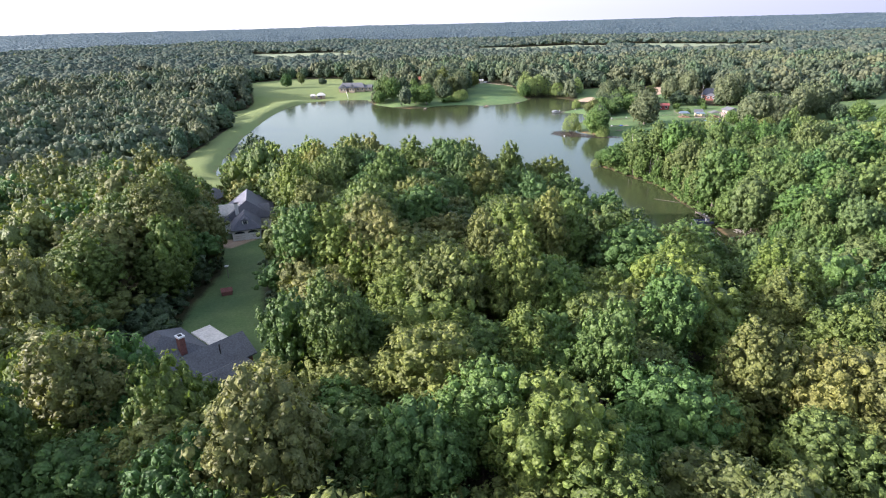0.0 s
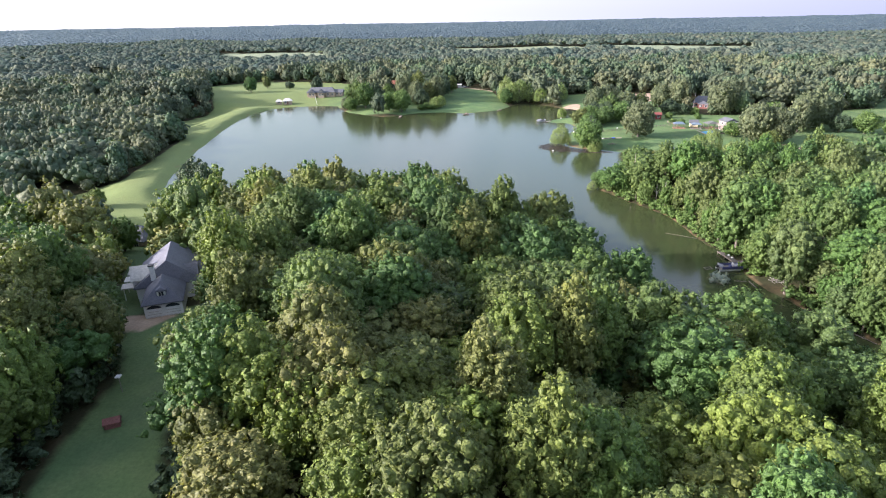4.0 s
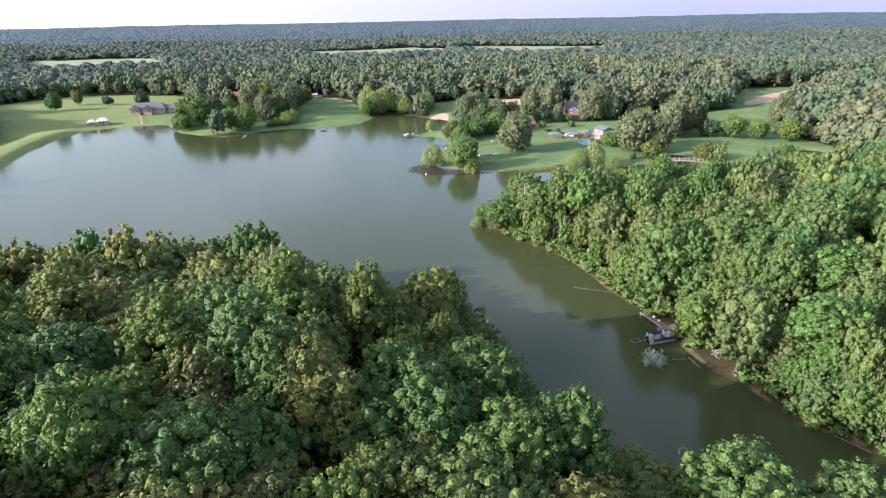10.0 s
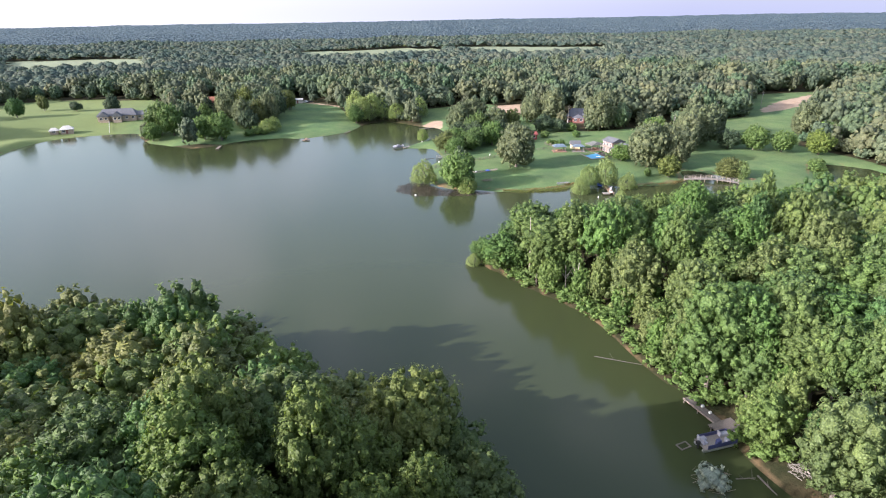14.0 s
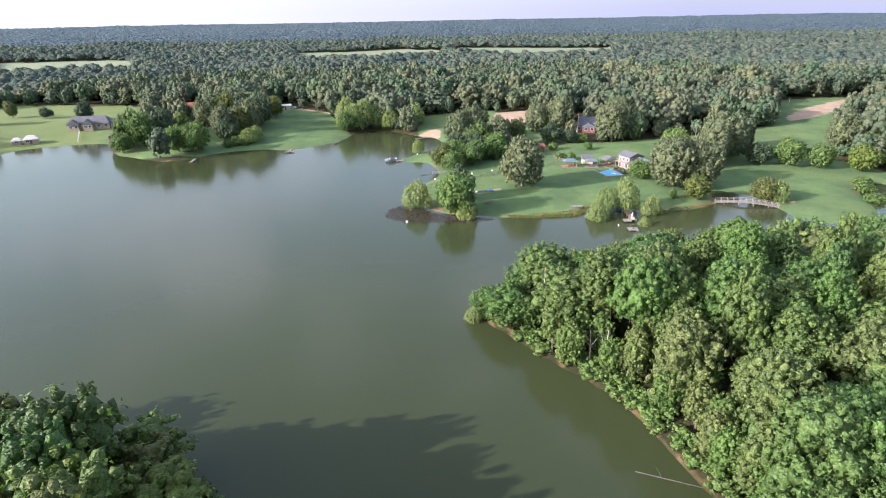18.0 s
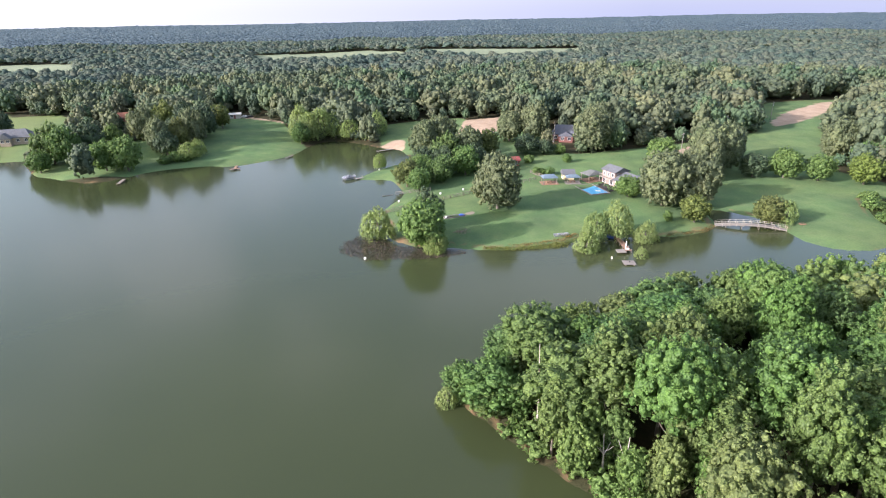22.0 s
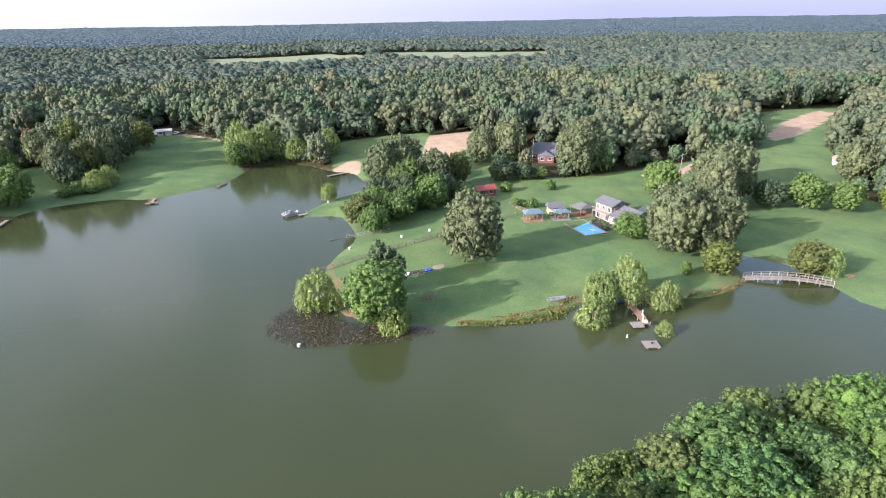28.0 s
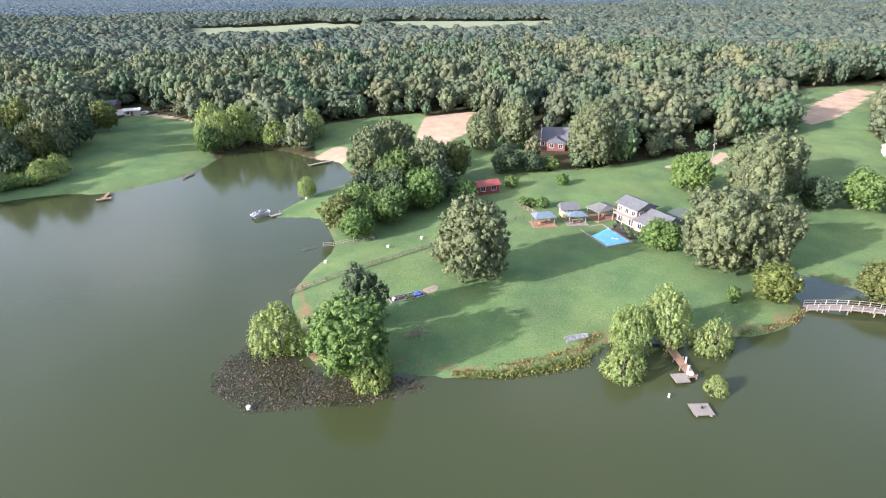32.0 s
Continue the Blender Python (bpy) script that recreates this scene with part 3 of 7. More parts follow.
def core(seed, radius, height, base, lobes, low=False, shrink=0.8, fat=1.0, heart=0.7):
    """The shaded inner mass of each bough, small uneven closed shells."""
    r = np.random.default_rng(seed + 91)
    centre, lobe_r, tall = lobes_of(seed, radius, height, lobes, low, False, fat, heart)
    v = np.concatenate([c + ICO_V * tall * q * shrink * r.uniform(0.85, 1.1, (12, 1)) for c, q in zip(centre, lobe_r)])
    f = np.concatenate([ICO_F + 12 * k for k in range(len(lobe_r))])
    v[:, 2] += base + height * 0.48
    return v, f


def limbs(seed, top, girth, spread=2.2, count=4, sides=6):
    """A tapered, slightly bent trunk with limbs: vertices and quads."""
    r = np.random.default_rng(seed + 17)
    v, f = [], []

    def tube(pts, radii):
        start = len(v)
        for p, rad in zip(pts, radii):
            for s in range(sides):
                a = 2 * math.pi * s / sides
                v.append((p[0] + rad * math.cos(a), p[1] + rad * math.sin(a), p[2]))
        for k in range(len(pts) - 1):
            for s in range(sides):
                i = start + k * sides
                f.append((i + s, i + (s + 1) % sides, i + sides + (s + 1) % sides, i + sides + s))

    bend = r.uniform(-0.5, 0.5, (5, 2)) * 0.5
    line = [(bend[k][0] * k / 4, bend[k][1] * k / 4, -0.4 + (top + 0.4) * k / 4) for k in range(5)]
    tube(line, [girth * 1.35, girth, girth * 0.8, girth * 0.6, girth * 0.25])
    for k in range(count):
        a, z = 2 * math.pi * (k + r.uniform(0, 0.6)) / count, top * r.uniform(0.42, 0.7)
        dx, dy = math.cos(a) * spread, math.sin(a) * spread
        tube([(0, 0, z), (dx * 0.5, dy * 0.5, z + spread * 0.55), (dx, dy, z + spread * 1.3)], [girth * 0.5, girth * 0.34, girth * 0.12])
    return np.array(v), np.array(f)


def joined(parts):
    """Vertices, triangles and material numbers of several (vertices, faces, material)."""
    vs, fs, ms, o = [], [], [], 0
    for v, f, m in parts:
        if f.shape[1] == 4:
            f = np.concatenate([f[:, :3], f[:, [0, 2, 3]]])
        vs.append(v)
        fs.append(f + o)
        ms.append(np.full(len(f), m))
        o += len(v)
    return np.concatenate(vs), np.concatenate(fs), np.concatenate(ms)


def crown_arrays(seed, subs, per, size, radius=4.5, height=9.0, base=4.5, lobes=16, low=False, cone=False, droop=0.0, knob=0.44, shrink=0.8, fat=1.0, fill=0.64, heart=0.7):
    """Vertices, triangles and material numbers of a crown: tufts of leaf sprays over rounded boughs."""
    pts, n, big, r = tufts(seed, subs, radius, height, lobes, low, cone, knob, fat, heart)

    def hang(p, steady=False):
        if droop:
            edge = np.linalg.norm(p[:, :2], axis=1) / radius
            p[:, 2] -= droop * edge**2 * height * (0.6 if steady else r.uniform(0.3, 1.0, len(p)))
        return p

    pn, nn, bb = np.repeat(pts, per, 0), np.repeat(n, per, 0), np.repeat(big, per, 0)
    out = unit(nn * 0.7 + r.normal(size=nn.shape) * 0.62 + np.array([0, 0, 0.25]))
    pos = hang(pn + out * bb * np.array([1, 1, 1.2]) * r.uniform(0.75, 1.22, (len(pn), 1)) + nn * bb * 0.3)
    facing = unit(out * 0.85 + nn * 0.35 + r.normal(size=nn.shape) * 0.42 + np.array([0, 0, 0.1]))
    if droop:
        facing = unit(facing * np.array([1, 1, 0.55]))
    v = leaves(pos, facing, size, r).reshape(-1, 3)
    lift = np.array([0, 0, base + height * 0.48])
    parts = [(v + lift, np.arange(len(v)).reshape(-1, 3), 0)]
    cv, cf = tuft_cores(pts, n, big, r, fill)
    parts.append((hang(cv, True) + lift, cf, 0))
    if not (cone or droop):
        parts.append((*core(seed, radius, height, base, lobes, low, shrink, fat, heart), 0))
    return joined(parts)


def stuff(name, templates, spots, mats, label, category="woods"):
    """Many trees joined in one mesh. spots: rows of template, x, y, z, turn, width, height, tint."""
    V, F, M, T, o = [], [], [], [], 0
    for k, x, y, z, a, w, h, tint in spots:
        v, f, m = templates[int(k)]
        c, s = math.cos(a), math.sin(a)
        V.append(np.stack([(v[:, 0] * c - v[:, 1] * s) * w + x, (v[:, 0] * s + v[:, 1] * c) * w + y, v[:, 2] * h + z], -1).astype(np.float32))
        F.append(f + o)
        M.append(m)
        T.append(np.full(len(f), tint))
        o += len(v)
    F = np.concatenate(F)
    me = mesh_from_arrays(name, np.concatenate(V), np.full(len(F), 3), F.ravel(), mats, np.concatenate(M), [("tint", "FACE", np.concatenate(T))], smooth_faces=True)
    return tagged(new(name, me), label, category, kind="stuff")


def as_mesh(name, arrays, mats):
    v, f, m = arrays
    return mesh_from_arrays(name, v, np.full(len(f), f.shape[1]), f.ravel(), mats, m, smooth_faces=True)


def tree_thing(x, y, crown_mesh, trunk_mesh, width, height, turn, label, group="", category="tree", name="tree"):
    """A tree of its own: trunk and crown under one base."""
    t = new(name)
    t.empty_display_size = 0.5
    for n, me in (("trunk", trunk_mesh), ("crown", crown_mesh)):
        p = new(n, me)
        p.parent = t
    t.matrix_basis = Matrix.LocRotScale((x, y, ground_at(x, y) - 0.05), Euler((0, 0, turn)), (width, width, height))
    return tagged(t, label, category, group)


# templates, of the size that most trees have
def template(seed, subs, per, size, trunk_top=0.0, girth=0.26, **kw):
    parts = [(*crown_arrays(seed, subs, per, size, **kw)[:2], 0)]
    if trunk_top:
        parts.append((*limbs(seed, trunk_top, girth), 1))
    return joined(parts)


NEAR = [template(s, 200, 11, 0.28, 10.0, radius=ra, height=he, base=ba, lobes=lo, knob=0.37) for s, (ra, he, ba, lo) in
        enumerate(((4.3, 10.5, 4.4, 13), (3.6, 12.5, 3.6, 14), (4.9, 10.0, 4.0, 16), (4.0, 11.5, 4.6, 12), (3.4, 10.0, 5.0, 10), (4.6, 12.0, 4.2, 17)))]
WALL = [template(10 + s, 215, 11, 0.28, 10.0, radius=4.0, height=13.2, base=1.5, lobes=22, low=True, knob=0.38) for s in range(4)]
BACK = [template(20 + s, 52, 4, 0.5, 10.0, radius=4.4, height=10.5 + s % 3, base=4.0, lobes=11, knob=0.46) for s in range(5)]
BACK_WALL = [template(26 + s, 70, 5, 0.5, radius=4.3, height=14.0, base=0.5, lobes=16, low=True, knob=0.46) for s in range(3)]
MID = [template(30 + s, 46, 3, 0.5, radius=5.8, height=12.0, base=0.6, lobes=14, fat=1.0, knob=0.42, fill=0.85, heart=0.84, shrink=0.9) for s in range(6)]
MID_WALL = [template(36 + s, 50, 3, 0.5, radius=4.6, height=14.0, base=0.5, lobes=14, low=True, fat=1.05, knob=0.42, fill=0.85, heart=0.84, shrink=0.9) for s in range(4)]
BUSH = [template(70 + s, 9, 7, 0.42, radius=1.6, height=2.6, base=0.0, lobes=4, low=True) for s in range(3)]


def far_crown(seed, lumps, leafy, size=1.2, down=-0.25):
    """A far crown: rounded boughs over a dome, with a few leafy sprays."""
    r = np.random.default_rng(seed)
    k = (np.arange(lumps) + 0.5) / lumps
    a, rr = np.arange(lumps) * 2.39996 + r.uniform(0, 6.28), 4.3 * np.sqrt(k) * r.uniform(0.8, 1.1, lumps)
    c = np.stack([np.cos(a) * rr, np.sin(a) * rr, 9.0 - 3.4 * k * r.uniform(0.6, 1.2, lumps)], -1)
    q = r.uniform(2.5, 3.3, lumps) * (1.0 if lumps > 5 else 1.45)
    v = c[:, None] + ICO_V[None] * q[:, None, None] * r.uniform(0.85, 1.12, (lumps, 12, 1)) * np.array([1, 1, 1.0])
    seen = np.broadcast_to(unit(ICO_V[ICO_F].mean(1))[:, 2] > down, (lumps, len(ICO_F)))
    f = (ICO_F[None] + 12 * np.arange(lumps)[:, None, None])[seen]
    skirt = np.array([(math.cos(t) * 5.0 * w, math.sin(t) * 5.0 * w, z) for t in np.arange(5) * 1.2566 for w, z in ((1.0, 6.5), (0.75, 0.0))])
    sf = np.array([(2 * i, 2 * i + 1, (2 * i + 3) % 10, (2 * i + 2) % 10) for i in range(5)])[:, ::-1]
    parts = [(v.reshape(-1, 3), f, 0)] + ([(skirt, sf, 0)] if leafy else [])
    if leafy:
        n = unit(r.normal(size=(leafy, 3)) * np.array([1, 1, 0.7]) + np.array([0, 0, 0.8]))
        pick = r.integers(lumps, size=leafy)
        tri = leaves(c[pick] + n * q[pick][:, None] * 1.1, n, size, r).reshape(-1, 3)
        parts.append((tri, np.arange(len(tri)).reshape(-1, 3), 0))
    return joined(parts)


FAR = [far_crown(40 + s, 8, 8) for s in range(6)]
FARTHER = [far_crown(60 + s, 3, 0, down=0.1) for s in range(6)]

# circles kept free of trees, for houses and yards and to open the camera's view of some houses: centre and radius
CLEAR = [(-34, 57, 9), (-27, 56, 7), (-25, 48, 4), (-42, 111, 6), (-45, 120, 7.5), (-73, 163, 11), (-20, 492, 8), (176, 372, 12), (156, 305, 14), (-72, 490, 15), (28, 506, 14), (-93, 454, 9), (76, 146, 3), (78, 133, 1.8),
         (-22, 507, 11), (170, 604, 18), (265, 314, 7), (-46, 173, 4.5), (-27, 45, 5), (-34, 48, 5), (169, 361, 9), (-71, 475, 13), (-18, 482, 9), (-19, 494, 8), (-26, 469, 7), (-25, 458, 5)]


def scatter(lo, hi, step, r, keep):
    """Jittered places over a rectangle, those kept for which keep(x, y, d) holds."""
    xs, ys = np.arange(lo[0], hi[0], step), np.arange(lo[1], hi[1], step * 0.9)
    gx, gy = np.meshgrid(xs, ys)
    gx = gx + (np.arange(len(ys)) % 2)[:, None] * step * 0.5
    px = (gx + r.uniform(-0.43, 0.43, gx.shape) * step).ravel()
    py = (gy + r.uniform(-0.43, 0.43, gx.shape) * step).ravel()
    d = edge_distance(px, py, LAKE)
    ok = keep(px, py, d)
    px, py, d = px[ok], py[ok], d[ok]
    open_land = np.full(px.shape, 1e9)
    for poly in LAWNS + SANDS + FIELDS + PATHS:
        open_land = np.minimum(open_land, edge_distance(px, py, poly))
    open_land = np.minimum(open_land, edge_distance(px, py, LAWNS[4]) - 1.2)
    for cx, cy, cr in CLEAR:
        open_land = np.minimum(open_land, np.hypot(px - cx, py - cy) - cr)
    ok = open_land > 0.5
    px, py, d = px[ok], py[ok], d[ok]
    return px, py, land_height(px, py, d), np.minimum(d, open_land[ok] + 2)


def view(px, py, lo=-46, hi=68):
    az = np.degrees(np.arctan2(px - 12, py + 55))
    return (az > lo) & (az < hi)


def near_zone(px, py):
    west = (px < 92) & (px > -118) & (py > -20) & (py < 212) & ~((px < -80) & (py > 158))
    point = (px >= 60) & (px < 190) & (py > 20) & (py < 228)
    return west | point


def row(kind, x, y, z, wide, tall):
    return (rng.integers(kind), x, y, z, rng.uniform(0, 6.28), wide, tall, rng.uniform(0, 1))


px, py, pz, dd = scatter((-120, -22), (192, 230), 7.5, rng, lambda x, y, d: near_zone(x, y) & (d > 1.6) & view(x, y) & (np.hypot(x - 0.3, y + 3.5) > 12))
plan = {"near": [], "wall": [], "back": [], "back_wall": []}
for x, y, z, d in zip(px, py, pz, dd):
    tall = rng.uniform(0.72, 1.25) * (1.06 if x > 55 else 1.0) * (1 - 0.05 * min(1, max(0, (y - 110) / 60)) * (x < 55)) * (1.1 if 0 < x < 30 and 100 < y < 150 else 0.8 if x > 34 and y < 126 and x < 110 and d < 24 else 1.0)
    tall *= 1 - 0.36 * min(1, max(0, (y - 190) / 24)) * (x > 62)
    wide = rng.uniform(0.9, 1.4)
    close = (-58 < x < 62 and y < 124) or (-34 < x < 62 and y < 150) or (58 < x < 98 and 92 < y < 228) or (98 <= x < 126 and 135 < y < 228)
    rim = d < 6.5
    if rim:
        tall, wide = tall * (1.02 if x > 55 else 0.88), wide * 0.92
    plan[("wall" if rim else "near") if close else ("back_wall" if rim else "back")].append(row(4 if rim and close else 3 if rim else 6 if close else 5, x, y, z, wide, tall))
def side_of(rows, east):
    return [r for r in rows if (r[1] > 57) == east]


for east, leaf in ((False, M_LEAF), (True, M_LEAF_POINT)):
    stuff("woods", BACK, side_of(plan["back"], east), [leaf, M_BARK], "dense leafy broadleaf woods in mixed summer greens" if not east else "dense fresh-green woods on the point")
    stuff("woods_edge", BACK_WALL, side_of(plan["back_wall"], east), [leaf], "leafy wall of trees along the edge of the woods")
    for key, source in (("near", NEAR), ("wall", WALL)):
        crowns = [as_mesh("crown", (v, f[m == 0], m[m == 0]), [leaf]) for v, f, m in source]
        trunks = [as_mesh("trunk", (v, f[m == 1], m[m == 1] * 0), [M_BARK]) for v, f, m in source]
        rows = side_of(plan[key], east)
        singles, rest = rows[:90], rows[90:]
        for k, x, y, z, turn, w, h, tint in singles:
            tree_thing(x, y, crowns[int(k)], trunks[int(k)], w, h, turn, "leafy broadleaf woodland tree in full summer green" if key == "near" else "broadleaf tree leafy down to the bank", "woodland trees")
        if rest:
            stuff("canopy", source, rest, [leaf, M_BARK], "close-packed leafy tree crowns of the woods")
print({k: len(v) for k, v in plan.items()})

# lower trees that fill the gaps under the canopy
px, py, pz, dd = scatter((-58, 0), (74, 150), 9.0, rng, lambda x, y, d: (d > 8) & near_zone(x, y) & view(x, y) & (np.hypot(x - 0.3, y + 3.5) > 12))
stuff("understory", BACK, [row(5, x, y, z - 0.5, rng.uniform(0.8, 1.1), rng.uniform(0.5, 0.68)) for x, y, z in zip(px, py, pz)], [M_LEAF, M_BARK], "lower leafy trees standing under the canopy")

# a leafy fringe and low growth along the wooded banks
px, py, pz, dd = scatter((56, 88), (150, 228), 4.6, rng, lambda x, y, d: (d > 1.2) & (d < 9.5) & (x > 58) & ((x - 60) < (y - 60) * 0.9 + 40))
stuff("bank_trees", WALL, [row(4, x, y, z, rng.uniform(0.5, 0.8), rng.uniform(0.5, 0.85) * (0.7 if y > 200 else 1.0)) for x, y, z in zip(px, py, pz)], [M_LEAF_POINT, M_BARK], "leafy young trees crowding the wooded bank")
px, py, pz, dd = scatter((-92, 78), (150, 228), 2.1, rng, lambda x, y, d: (d > 0.2) & (d < 5.5) & (near_zone(x, y)) & ~((np.abs(x - 77) < 3.2) & (np.abs(y - 133) < 3.5)))
for east, leaf, words in ((False, M_LEAF, "low bushes and weeds along the wooded bank"), (True, M_LEAF_BRIGHT, "bright low bushes and weeds along the wooded point")):
    at = (px > 57) == east
    stuff("bank_undergrowth", BUSH, [row(3, x, y, z - 0.1, rng.uniform(0.6, 1.5), rng.uniform(0.4, 1.0)) for x, y, z in zip(px[at], py[at], pz[at])], [leaf], words, "undergrowth")
px, py, pz, dd = scatter((-62, 42), (-12, 112), 2.6, rng, lambda x, y, d: d > 5)
rim = dd < 9.5
stuff("garden_undergrowth", BUSH, [row(3, x, y, z - 0.1, rng.uniform(1.1, 2.2), rng.uniform(0.9, 2.2)) for x, y, z in zip(px[rim], py[rim], pz[rim])], [M_LEAF_DARK], "dark bushes under the trees round the garden", "undergrowth")

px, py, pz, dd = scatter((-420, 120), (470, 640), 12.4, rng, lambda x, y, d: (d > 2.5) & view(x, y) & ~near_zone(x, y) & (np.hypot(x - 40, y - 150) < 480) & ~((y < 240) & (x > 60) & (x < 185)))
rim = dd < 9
stuff("lakeside_woods", MID, [row(5, x, y, z, rng.uniform(1.05, 1.75), rng.uniform(0.9, 1.45)) for x, y, z in zip(px[~rim], py[~rim], pz[~rim])], [M_LEAF_HILL_HAZE], "broadleaf woods ringing the lake and its lawns")
stuff("lakeside_wood_edge", MID_WALL, [row(4, x, y, z, rng.uniform(0.8, 1.3), rng.uniform(0.75, 1.2)) for x, y, z in zip(px[rim], py[rim], pz[rim])], [M_LEAF_HILL_HAZE], "leafy edge of the woods beside the lawns")
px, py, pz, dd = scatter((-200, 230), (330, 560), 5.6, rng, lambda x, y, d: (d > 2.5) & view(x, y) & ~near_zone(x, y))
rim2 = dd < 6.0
stuff("edge_thicket", MID_WALL, [row(4, x, y, z, rng.uniform(0.5, 0.85), rng.uniform(0.35, 0.7)) for x, y, z in zip(px[rim2], py[rim2], pz[rim2])], [M_LEAF_HILL_HAZE], "thicket of young trees at the wood's edge", "thicket")
print("thicket", rim2.sum())
print("mid", len(px), rim.sum())
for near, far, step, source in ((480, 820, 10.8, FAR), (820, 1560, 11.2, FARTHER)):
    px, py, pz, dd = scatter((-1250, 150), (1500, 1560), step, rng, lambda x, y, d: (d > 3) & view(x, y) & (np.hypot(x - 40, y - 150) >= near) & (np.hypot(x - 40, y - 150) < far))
    stuff("distant_woods", source, [row(6, x, y, z, rng.uniform(0.85, 1.45), rng.uniform(0.78, 1.15) * (1 + 0.24 * math.sin(x / 47 + 2 * math.sin(y / 71)) * math.sin(y / 39))) for x, y, z in zip(px, py, pz)], [M_LEAF_FAR_HAZE], "unbroken distant forest canopy")
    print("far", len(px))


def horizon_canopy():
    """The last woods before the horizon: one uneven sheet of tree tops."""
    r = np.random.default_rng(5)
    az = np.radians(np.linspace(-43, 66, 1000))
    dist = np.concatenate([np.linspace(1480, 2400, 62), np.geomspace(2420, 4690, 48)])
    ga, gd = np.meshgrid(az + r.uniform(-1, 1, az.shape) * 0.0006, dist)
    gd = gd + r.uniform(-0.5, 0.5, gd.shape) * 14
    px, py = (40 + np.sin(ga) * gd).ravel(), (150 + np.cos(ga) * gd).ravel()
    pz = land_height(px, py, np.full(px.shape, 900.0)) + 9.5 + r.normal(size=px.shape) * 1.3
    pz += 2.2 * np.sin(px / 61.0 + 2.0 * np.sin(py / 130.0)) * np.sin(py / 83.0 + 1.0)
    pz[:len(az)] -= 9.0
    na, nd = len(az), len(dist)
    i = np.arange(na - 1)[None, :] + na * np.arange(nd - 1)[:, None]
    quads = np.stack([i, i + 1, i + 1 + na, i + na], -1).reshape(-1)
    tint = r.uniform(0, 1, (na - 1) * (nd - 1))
    me = mesh_from_arrays("horizon_woods", np.stack([px, py, pz], -1), np.full((na - 1) * (nd - 1), 4), quads, [M_LEAF_HORIZON_HAZE], attrs=[("tint", "FACE", tint)], smooth_faces=True)
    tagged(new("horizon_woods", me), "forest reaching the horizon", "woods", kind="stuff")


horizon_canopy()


# ---- trees that stand apart ----
def kind_meshes(seed, subs, per, size, leaf, trunk_top, girth, count=2, bark=None, spread=2.2, **kw):
    made = []
    for k in range(count):
        c = as_mesh("crown", crown_arrays(seed + k, subs, per, size, **kw), [leaf])
        v, f = limbs(seed + k, trunk_top, girth, spread, 5)
        made.append((c, as_mesh("trunk", (v, f, np.zeros(len(f), int)), [bark or M_BARK])))
    return made


OAKS = kind_meshes(100, 620, 9, 0.36, M_LEAF_OAK, 9.0, 0.42, 3, spread=3.0, radius=7.5, height=15.5, base=0.6, lobes=34, low=True, fat=1.0, knob=0.27, shrink=0.9, heart=0.84)
BROADS = kind_meshes(110, 330, 11, 0.34, M_LEAF_BRIGHT, 7.0, 0.28, 3, radius=5.0, height=11.0, base=0.6, lobes=22, low=True, fat=1.0, knob=0.32, shrink=0.84)
MIXED = kind_meshes(120, 320, 11, 0.34, M_LEAF, 7.0, 0.28, 3, radius=5.0, height=11.0, base=1.0, lobes=22, low=True, fat=1.0, knob=0.32, shrink=0.84)
WILLOWS = kind_meshes(130, 300, 22, 0.23, M_LEAF_WILLOW, 5.5, 0.24, 3, radius=4.3, height=7.5, base=1.6, lobes=16, low=True, droop=0.42, knob=0.36, fill=0.5)
PINES = kind_meshes(140, 230, 11, 0.34, M_LEAF_DARK, 11.5, 0.25, 2, radius=3.4, height=9.5, base=4.2, lobes=15, low=True, knob=0.36)
DARKS = kind_meshes(150, 300, 11, 0.34, M_LEAF_DARK, 6.0, 0.26, 2, radius=5.0, height=9.0, base=0.8, lobes=20, low=True, fat=1.0, knob=0.32, shrink=0.84)
SHRUBS = kind_meshes(160, 80, 9, 0.22, M_LEAF_BRIGHT, 1.2, 0.06, 2, spread=0.5, radius=1.4, height=2.2, base=0.1, lobes=10, low=True)

